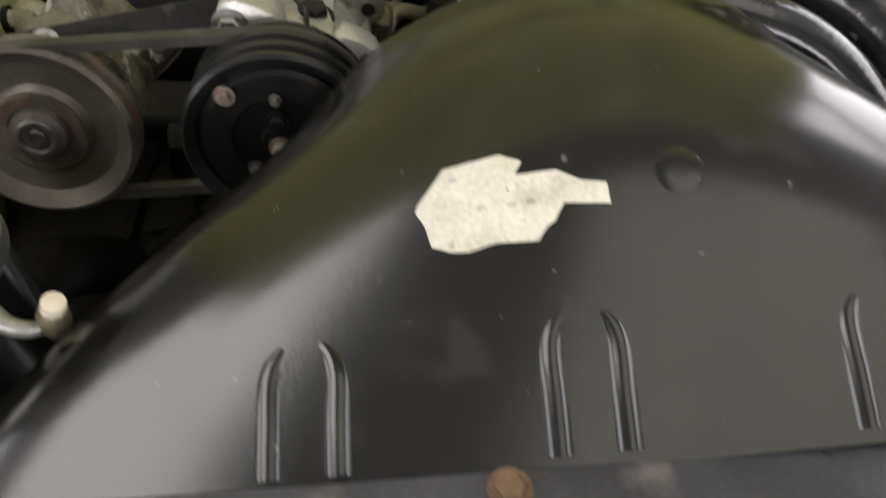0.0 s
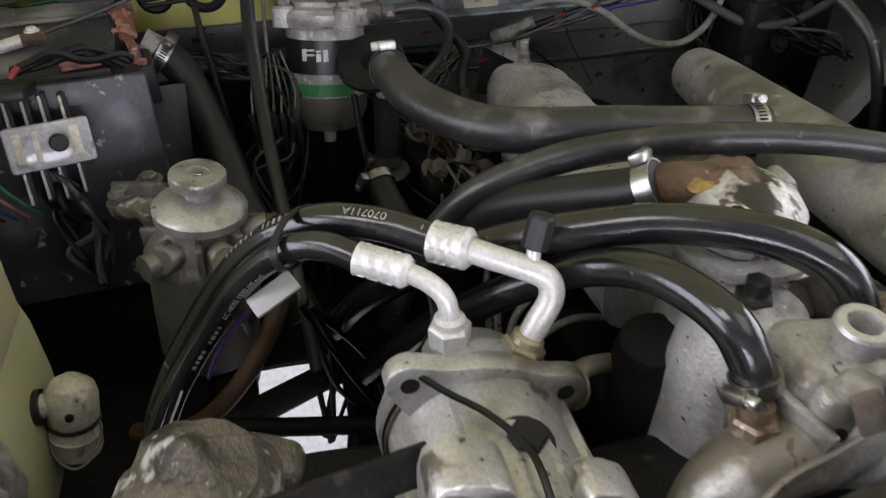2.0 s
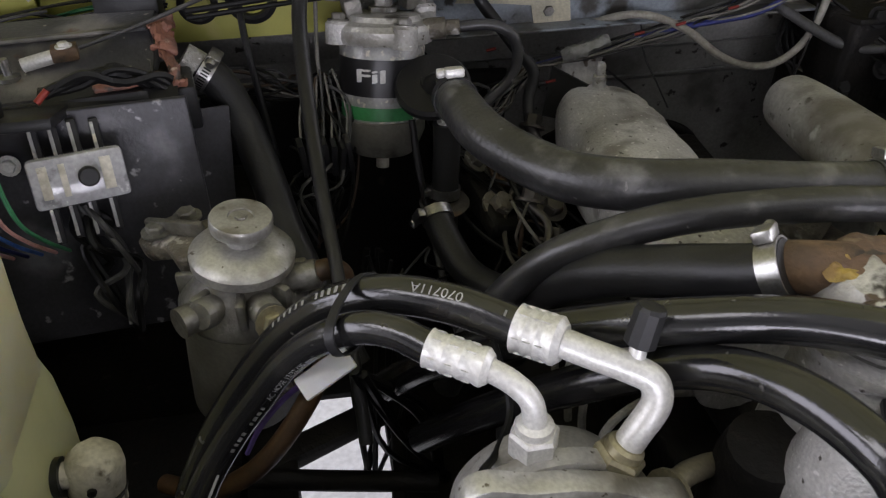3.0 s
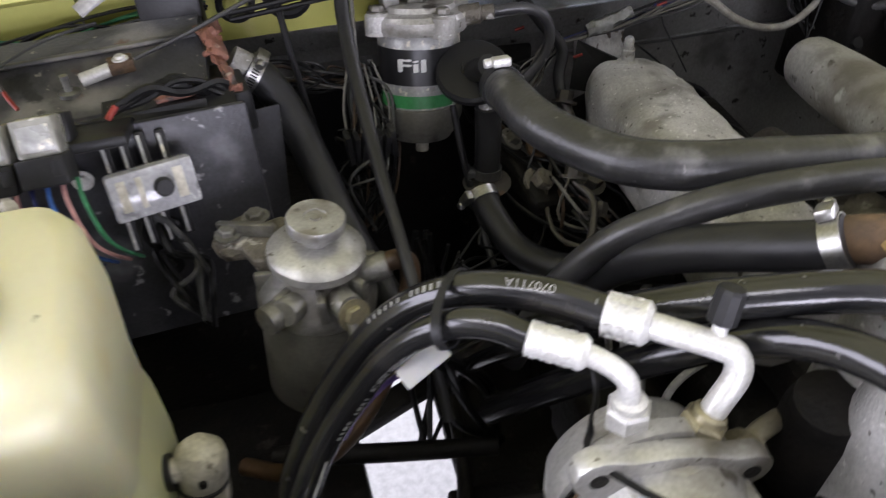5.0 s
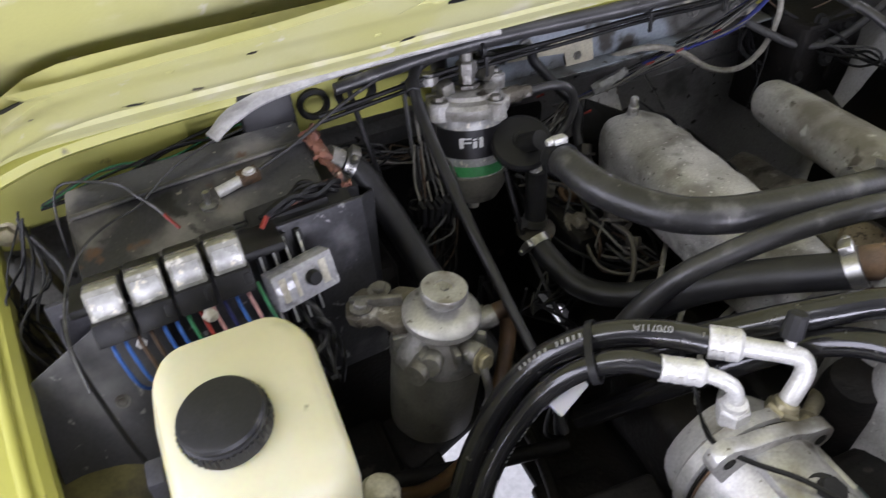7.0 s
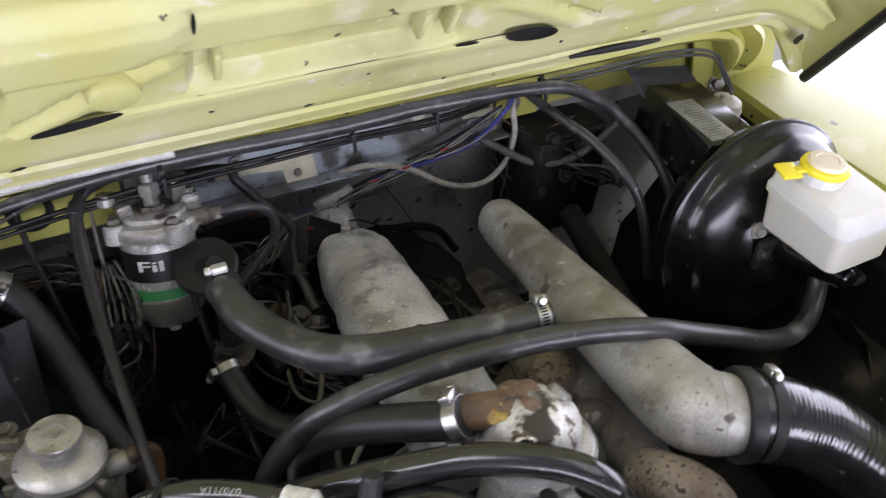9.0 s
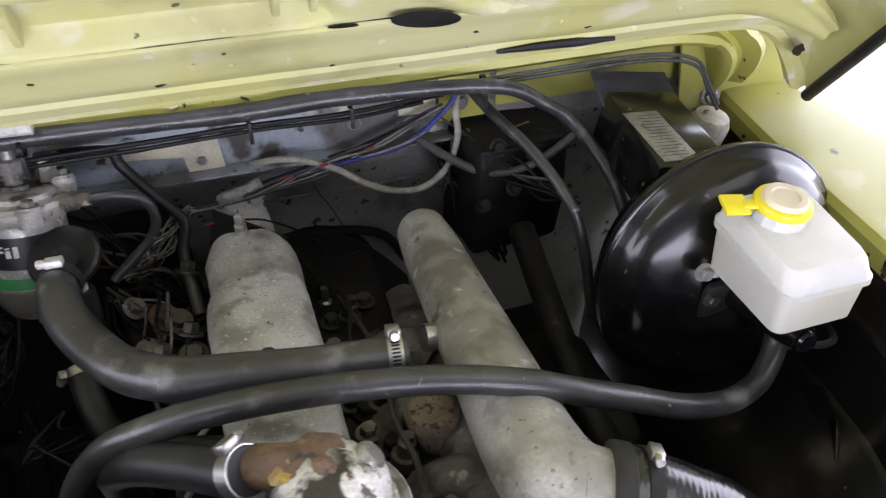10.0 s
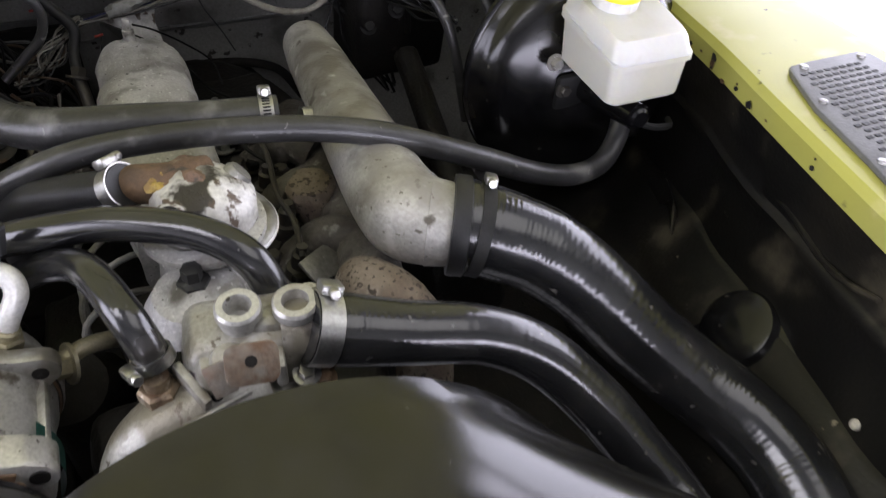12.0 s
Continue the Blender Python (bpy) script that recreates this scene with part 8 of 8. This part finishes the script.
wire(bw, [(-0.592, 0.930, 1.030), (-0.5865, 0.940, 1.075), (-0.576, 0.945, 1.094), (-0.549, 0.933, 1.097), (-0.527, 0.919, 1.095), (-0.516, 0.899, 1.093), (-0.5035, 0.881, 1.088), (-0.497, 0.870, 1.083)], 0.0013, RUBBER_DUSTY)
wire(bw, [(-0.499, 0.874, 1.0845), (-0.496, 0.868, 1.082), (-0.490, 0.860, 1.076)], 0.0016, WIRE["red"], "tape_end", 6, 5, "faded red taped end")
ow = thing("overlying_wire", (-0.53, 0.88, 1.08), "thin black wire lying loosely across the duct", "wire")
wire(ow, [(-0.440, 0.948, 1.096), (-0.457, 0.937, 1.097), (-0.4785, 0.9243, 1.096), (-0.500, 0.905, 1.093), (-0.516, 0.889, 1.089), (-0.540, 0.885, 1.084), (-0.563, 0.872, 1.079), (-0.578, 0.846, 1.075), (-0.586, 0.805, 1.071), (-0.584, 0.765, 1.066), (-0.579, 0.735, 1.050)], 0.0013, RUBBER_DUSTY)
rt = thing("cowl_wires", (0.3, 0.95, 1.11), "two grey wires running along the cowl to the wing", "wiring")
for d in (0.0, 0.006):
    wire(rt, [(0.27, 0.955, 1.108 + d), (0.36, 0.945, 1.114 + d), (0.45, 0.935, 1.118 + d), (0.50, 0.925, 1.110 + d), (0.515, 0.915, 1.085 + d), (0.53, 0.91, 1.06 + d)], 0.0022, WIRE["grey"])
pw = thing("purple_wire", (-0.28, 0.63, 0.97), "short purple wire beside the refrigerant hose", "wire")
wire(pw, [(-0.262, 0.625, 0.992), (-0.280, 0.632, 0.972), (-0.298, 0.636, 0.946), (-0.31, 0.64, 0.92)], 0.0018, WIRE["purple"])
tr = thing("corner_bracket", (-0.01, 1.0, 0.98), "rusty flaking steel bracket on the firewall", "bracket")
web = part("web", prism([(-0.030, -0.030), (0.012, -0.046), (0.034, -0.034), (0.030, 0.000), (0.034, 0.014), (0.012, 0.020), (-0.026, 0.014)], 0.003, Matrix.Translation((0.005, 0.996, 0.985)) @ turn(72, 0, 10).to_4x4(), 0.0008), CORRODED, tr, "flaking cream paint over rust")
part("fin", plate([(-0.02, 0.985, 1.0), (0.05, 0.96, 0.965), (0.03, 0.965, 0.94), (-0.03, 0.975, 0.955)], 0.004), BLACK_MATT, tr)
brk = thing("pipe_union", (-0.06, 0.93, 0.95), "dirty steel pipe unions and thin pipes beside the casting", "pipe")
for pts, r in (([(-0.055, 0.93, 0.97), (-0.052, 0.915, 0.955), (-0.05, 0.89, 0.94)], 0.006), ([(-0.085, 0.82, 0.955), (-0.075, 0.80, 0.945), (-0.09, 0.77, 0.925), (-0.115, 0.76, 0.905)], 0.0032), ([(-0.06, 0.85, 0.95), (-0.07, 0.86, 0.92), (-0.09, 0.87, 0.88)], 0.0035)):
    part("pipe", tube(pts, r, 10), WORN_PULLEY, brk)
for p in ((-0.085, 0.822, 0.957), (-0.055, 0.925, 0.968), (-0.06, 0.852, 0.95), (-0.07, 0.80, 0.93)):
    bolt(brk, p, (0.3, 0.5, 0.8), 0.008, 0.012, WORN_PULLEY, name="union_nut")
cu = thing("coolant_union", (-0.072, 0.545, 0.945), "dirty brass elbow union beside the compressor", "fitting")
part("elbow", tube([(-0.095, 0.540, 0.955), (-0.078, 0.55, 0.957), (-0.06, 0.56, 0.948), (-0.045, 0.57, 0.935)], 0.0065, 12), ZINC, cu)
bolt(cu, (-0.088, 0.543, 0.952), (-0.8, -0.3, 0.3), 0.010, 0.012, ZINC, name="union_nut")

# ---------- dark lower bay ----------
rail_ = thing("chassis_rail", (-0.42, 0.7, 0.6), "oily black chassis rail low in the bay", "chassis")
part("rail", roughen(box((-0.46, 0.62, 0.66), (0.22, 0.95, 0.10), 0.015, None, 2), 0.004, 20, 3), GRIME_SHADE, rail_)
part("upright", roughen(box((-0.43, 0.93, 0.80), (0.26, 0.10, 0.28), 0.02, None, 2), 0.005, 20, 2), GRIME_SHADE, rail_)
part("side_skirt", box((-0.60, 0.62, 0.68), (0.10, 0.95, 0.06), 0.01), GRIME_SHADE, rail_)
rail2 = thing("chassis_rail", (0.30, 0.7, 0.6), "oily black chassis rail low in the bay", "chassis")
part("rail", roughen(box((0.33, 0.66, 0.64), (0.22, 0.90, 0.10), 0.015, None, 2), 0.004, 20, 3), GRIME_SHADE, rail2)
part("steering_box", roughen(box((0.30, 0.78, 0.76), (0.12, 0.18, 0.16), 0.03, None, 3), 0.006, 25, 2), GRIME_SHADE, rail2)
part("cross_shaft", tube([(0.31, 0.62, 0.84), (0.30, 0.72, 0.85), (0.32, 0.95, 0.92)], 0.016, 12), GRIME_SHADE, rail2)
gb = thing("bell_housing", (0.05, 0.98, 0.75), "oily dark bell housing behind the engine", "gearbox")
part("casing", roughen(lathe([(0.14, 0), (0.15, 0.03), (0.13, 0.12)], (0.06, 1.06, 0.76), (0, -1, 0), 30), 0.006, 25), GRIME_SHADE, gb)
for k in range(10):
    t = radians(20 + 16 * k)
    bolt(gb, (0.06 + 0.135 * math.cos(t), 0.94, 0.76 + 0.135 * math.sin(t)), (0, -1, 0.2), 0.008, 0.010, GRIME_SHADE)
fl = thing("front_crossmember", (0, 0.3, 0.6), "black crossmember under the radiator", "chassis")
part("beam", box((-0.1, 0.24, 0.62), (0.9, 0.10, 0.10), 0.01), GRIME_SHADE, fl)
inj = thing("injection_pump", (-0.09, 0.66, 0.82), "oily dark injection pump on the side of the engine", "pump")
part("body", roughen(box((-0.095, 0.66, 0.80), (0.075, 0.16, 0.11), 0.02, None, 3), 0.006, 35, 2), GRIME_SHADE, inj)
part("governor", roughen(lathe([(0.035, 0), (0.04, 0.02), (0.03, 0.05), (0.01, 0.055)], (-0.095, 0.60, 0.84), (-0.2, -0.4, 1), 20), 0.003, 50), GRIME_SHADE, inj)
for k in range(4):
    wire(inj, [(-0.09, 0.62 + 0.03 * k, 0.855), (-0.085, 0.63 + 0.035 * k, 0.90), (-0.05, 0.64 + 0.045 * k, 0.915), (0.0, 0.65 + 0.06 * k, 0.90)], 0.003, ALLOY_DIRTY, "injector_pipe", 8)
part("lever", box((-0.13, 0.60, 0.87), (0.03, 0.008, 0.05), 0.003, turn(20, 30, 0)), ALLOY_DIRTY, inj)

# Added sheets and blocks that stop floor light reaching the low bay.
blocker = thing("floor_blocker", (-0.1, 0.7, 0.62), "black sheets and bars added to keep floor light out of the bay", "panel")
part("inner_sheet", roughen(box((-0.135, 0.74, 0.66), (0.16, 0.66, 0.012), 0.003, turn(0, 4, 0)), 0.003, 20, 3), GRIME_SHADE, blocker)
part("rear_sheet", roughen(box((-0.28, 0.985, 0.68), (0.30, 0.15, 0.012), 0.003, turn(8, 0, 0)), 0.003, 20, 3), GRIME_SHADE, blocker)
part("cross_bar", roughen(box((-0.27, 0.655, 0.70), (0.16, 0.035, 0.020), 0.006, turn(0, 6, -14)), 0.003, 30, 2), GRIME_SHADE, blocker)
part("cross_bar", roughen(box((-0.265, 0.835, 0.70), (0.17, 0.028, 0.020), 0.006, turn(0, -6, 18)), 0.003, 30, 2), GRIME_SHADE, blocker)
part("front_sheet", roughen(box((-0.25, 0.44, 0.66), (0.36, 0.16, 0.012), 0.003), 0.003, 20, 3), GRIME_SHADE, blocker)
part("side_sheet", roughen(box((-0.345, 0.80, 0.690), (0.085, 0.40, 0.012), 0.003, turn(0, -8, 2)), 0.003, 20, 3), GRIME_SHADE, blocker)
part("front_side_sheet", roughen(box((-0.320, 0.58, 0.685), (0.105, 0.21, 0.012), 0.003, turn(0, -8, -3)), 0.014, 34, 4), GRIME_SHADE, blocker)
part("gap_block", roughen(box((-0.252, 0.548, 0.832), (0.060, 0.030, 0.050), 0.006, turn(20, 6, 10), 2), 0.003, 40, 2), GRIME_SHADE, blocker)
part("gap_block", roughen(box((-0.219, 0.470, 0.795), (0.040, 0.030, 0.085), 0.006, turn(8, -6, 0), 2), 0.003, 60, 2), GRIME_SHADE, blocker)
part("tie_rod", tube([(-0.330, 0.50, 0.74), (-0.255, 0.60, 0.74), (-0.215, 0.72, 0.735), (-0.20, 0.90, 0.73)], 0.007, 10), GRIME_SHADE, blocker)
part("tie_rod", tube([(-0.38, 0.76, 0.76), (-0.29, 0.745, 0.75), (-0.18, 0.73, 0.74)], 0.009, 10), GRIME_SHADE, blocker)

# dark clutter on the firewall beside the servo
hx_ = thing("pedal_box", (0.31, 0.98, 0.95), "dull grey pedal box and black brackets on the firewall", "bracket")
part("housing", roughen(box((0.315, 1.000, 0.965), (0.120, 0.090, 0.150), 0.010, turn(4, 0, 6), 3), 0.004, 40, 2), GRIME_SHADE, hx_)
part("ledge", box((0.300, 0.962, 1.030), (0.080, 0.040, 0.006), 0.002, turn(-8, 4, 4)), GRIME_SHADE, hx_)

part("link", tube([(0.285, 0.955, 1.015), (0.30, 0.945, 1.005), (0.318, 0.945, 0.985), (0.322, 0.95, 0.95)], 0.004, 10), GRIME_SHADE, hx_)

for p in ((0.285, 0.948, 1.036), (0.305, 0.944, 0.985), (0.272, 0.952, 0.965), (0.33, 0.95, 1.02)):
    bolt(hx_, p, (0, -1, 0.5), 0.007, 0.007, BLACK_MATT)
# One more added sheet against light from the floor.
part("shield", roughen(box((-0.190, 0.545, 0.700), (0.085, 0.34, 0.012), 0.003, turn(0, 6, 0)), 0.003, 20, 2), GRIME_SHADE, blocker)

# bolts, pipes and brackets on top of the cylinder head
hd = thing("head_fittings", (0.085, 0.74, 0.91), "oily steel pipes, nuts and brackets on the cylinder head", "fittings")
for k in range(5):
    y = 0.615 + 0.062 * k
    part("nozzle", lathe([(0.012, -0.01), (0.012, 0.004), (0.008, 0.005), (0.008, 0.018), (0.005, 0.020), (0.005, 0.027)], (0.092 + 0.004 * (k % 2), y, 0.918), (0.15, 0, 1), 14), WORN_PULLEY, hd, "dull steel nozzle holder")
    bolt(hd, (0.112, y + 0.024, 0.915), (0.1, 0, 1), 0.0085, 0.009, WORN_PULLEY)
part("leak_pipe", tube([(0.094, 0.605, 0.940), (0.098, 0.65, 0.946), (0.095, 0.70, 0.940), (0.100, 0.76, 0.945), (0.096, 0.82, 0.941), (0.085, 0.88, 0.935)], 0.0028, 8, 6), WORN_PULLEY, hd)
part("wire_lead", tube([(0.055, 0.95, 0.955), (0.070, 0.90, 0.948), (0.090, 0.85, 0.952), (0.080, 0.79, 0.945), (0.105, 0.74, 0.938)], 0.0022, 6, 6), WIRE["black"], hd)
part("bracket", prism([(-0.020, -0.012), (0.020, -0.014), (0.026, 0.004), (0.010, 0.016), (-0.022, 0.012)], 0.004, Matrix.Translation((0.110, 0.600, 0.930)) @ turn(30, 10, 30).to_4x4(), 0.001), ALLOY_GREY, hd)
cr_ = thing("cross_pipe", (0.29, 0.955, 1.015), "dusty dark pipe curving along the firewall to the servo", "pipe")
part("pipe", tube([(0.205, 0.995, 1.040), (0.235, 0.972, 1.022), (0.265, 0.955, 1.008), (0.300, 0.945, 1.006), (0.335, 0.940, 1.018), (0.372, 0.935, 1.045)], 0.0050, 10, 6), WIRE["grey"], cr_)

loom("wiring_loom", "dark wires and thin pipes behind the inlet casting", (-0.13, 0.94, 0.95), (-0.035, 0.80, 0.89), 14, 0.030, 0.004, ["black", "grey", "brown", "black", "tan", "black"], 0.0016)
loom("wiring_loom", "dark wires behind the fuel filter", (-0.16, 0.985, 1.02), (-0.06, 0.965, 0.90), 12, 0.022, 0.0, ["black", "grey", "black", "brown"], 0.0015)
fit_ = thing("banjo_fittings", (-0.075, 0.87, 0.92), "oily brown and steel pipe fittings beside the inlet casting", "fittings")
for x, y, z, r, m in ((-0.085, 0.905, 0.935, 0.010, RUST), (-0.070, 0.885, 0.942, 0.009, WORN_PULLEY), (-0.100, 0.865, 0.925, 0.011, PUMP_DIRT), (-0.060, 0.840, 0.935, 0.009, WORN_PULLEY), (-0.110, 0.915, 0.945, 0.008, ALLOY_GREY), (-0.050, 0.905, 0.925, 0.012, GRIME_SHADE)):
    bolt(fit_, (x, y, z), (0.3 - 8 * (x + 0.08), -0.4, 0.8), r, r * 1.2, m, name="banjo_bolt")
part("bracket", roughen(box((-0.085, 0.885, 0.915), (0.070, 0.085, 0.020), 0.006, turn(8, 14, 10), 2), 0.004, 50, 3), GRIME_SHADE, fit_, "oily cast bracket")

part("end_sleeve", lathe([(0.0063, -0.008), (0.0074, -0.007), (0.0074, 0.007), (0.0063, 0.008)], (-0.2470, 0.940, 1.1000), (-0.33, -0.95, -0.36), 16, False), PLASTIC, gr, "black plastic end sleeve")

# dirt and flaking paint along the cowl lip
deb = thing("lip_debris", (-0.03, 0.972, 1.124), "brown flakes of paint and dirt caught on the cowl lip", "debris")
rngd = random.Random(21)
for k in range(34):
    near = k < 20
    x = rngd.gauss(-0.035, 0.03) if near else rngd.uniform(-0.45, 0.42)
    i = min(range(len(line_lip)), key=lambda q: abs(line_lip[q].x - x))
    p = V((x, line_lip[i].y, line_lip[i].z)) + V((0, rngd.uniform(-0.004, 0.010), rngd.uniform(-0.004, 0.010)))
    w = rngd.uniform(0.0012, 0.0045) * (1.3 if near else 0.8)
    part("flake", roughen(box(p, (w * rngd.uniform(1, 2.6), w, w * 0.6), w * 0.2, turn(rngd.uniform(-40, 40), rngd.uniform(-30, 30), rngd.uniform(0, 180)), 1), w * 0.35, 300, 1), (RUST, PRIMER, GRIME_SHADE, LIME_DIRTY)[k % 4], deb)

# thin leads across the firewall and behind the castings
for label, pts, r, mt in (
    ("thin black lead hanging from the loom behind the alloy pipe", [(0.245, 0.985, 1.040), (0.238, 0.975, 1.000), (0.222, 0.965, 0.962), (0.205, 0.955, 0.935)], 0.0010, WIRE["black"]),
    ("thin black lead looping from the casting stud", [(0.010, 0.925, 1.018), (0.030, 0.945, 1.000), (0.060, 0.960, 0.972), (0.085, 0.965, 0.945), (0.092, 0.955, 0.920)], 0.0011, WIRE["black"]),
    ("thin grey lead crossing the firewall seams", [(0.085, 1.030, 1.018), (0.092, 1.026, 0.985), (0.108, 1.020, 0.955), (0.120, 1.010, 0.930)], 0.0009, WIRE["grey"]),
    ("thin brown lead along the firewall", [(0.235, 0.990, 1.060), (0.262, 0.985, 1.040), (0.290, 0.980, 1.036), (0.330, 0.970, 1.050)], 0.0012, WIRE["brown"]),
    ("thin pale lead beside the blue cable", [(0.232, 0.984, 1.066), (0.205, 0.983, 1.046), (0.170, 0.983, 1.036), (0.125, 0.984, 1.030), (0.07, 0.986, 1.020)], 0.0012, WIRE["tan"]),
    ("thin steel pipe bent beside the inlet casting", [(-0.075, 0.905, 0.965), (-0.082, 0.880, 0.940), (-0.098, 0.850, 0.922), (-0.100, 0.815, 0.905), (-0.080, 0.790, 0.905), (-0.052, 0.776, 0.918)], 0.0022, WORN_PULLEY),
    ("black rubber lead hanging past the heater tap", [(-0.168, 0.900, 1.000), (-0.166, 0.880, 0.960), (-0.160, 0.865, 0.920), (-0.156, 0.820, 0.880), (-0.150, 0.780, 0.850)], 0.0032, RUBBER),
    ("black lead standing beside the heater duct", [(-0.300, 0.985, 1.095), (-0.298, 0.962, 1.060), (-0.292, 0.945, 1.010), (-0.285, 0.930, 0.960)], 0.0030, RUBBER),
    ("grey lead hanging beside the fuel filter", [(-0.246, 0.972, 1.090), (-0.250, 0.955, 1.040), (-0.252, 0.940, 0.985), (-0.262, 0.925, 0.940)], 0.0022, WIRE["grey"]),
    ("pale lead hanging beside the fuel filter", [(-0.236, 0.975, 1.085), (-0.240, 0.958, 1.040), (-0.241, 0.945, 0.990), (-0.250, 0.930, 0.945)], 0.0018, WIRE["tan"]),
):
    lead = thing("lead", pts[0], label, "wire")
    wire(lead, pts, r, mt, "sleeve", 8, 6)
pk = thing("plug_cluster", (-0.245, 0.905, 0.965), "black multi-way plugs with grey wires beside the fuel filter", "connector")
for k in range(7):
    x, z = -0.262 + 0.0065 * k, 0.972 - 0.003 * (k % 3)
    part("plug", box((x, 0.905, z), (0.0050, 0.012, 0.034), 0.001, turn(14, 6 * (k % 3 - 1), 8)), PLASTIC, pk)
    wire(pk, [(x, 0.909, z + 0.016), (x + 0.002, 0.925, z + 0.032), (x + 0.012 - 0.003 * k, 0.945, z + 0.060)], 0.0011, WIRE["grey" if k % 2 else "tan"])
for k in range(8):
    y = 0.60 + 0.038 * k
    bolt(hd, (0.068 + 0.006 * (k % 2), y, 0.914), (0.05, 0, 1), 0.0078, 0.010, ALLOY_GREY if k % 3 == 0 else WORN_PULLEY)

# small brass tap low between the air cleaner and the shroud
tp = thing("drain_tap", (-0.256, 0.236, 0.955), "pale brass drain tap with a bent outlet below the air cleaner", "tap")
part("body", lathe([(0.006, -0.012), (0.0075, -0.006), (0.0075, 0.004), (0.005, 0.008)], (-0.254, 0.235, 0.962), (0.3, -0.3, 1), 12), ZINC, tp)
part("handle", join(lathe([(0.0045, 0), (0.0060, 0.002), (0.0055, 0.008), (0.002, 0.009)], (-0.251, 0.232, 0.970), (0.4, -0.2, 1), 10)), CREAM_CAP, tp, "cream knob")
part("outlet", tube([(-0.254, 0.235, 0.962), (-0.264, 0.232, 0.958), (-0.274, 0.232, 0.962), (-0.283, 0.236, 0.968)], [0.0045, 0.004, 0.0045, 0.006], 10), ALLOY, tp)
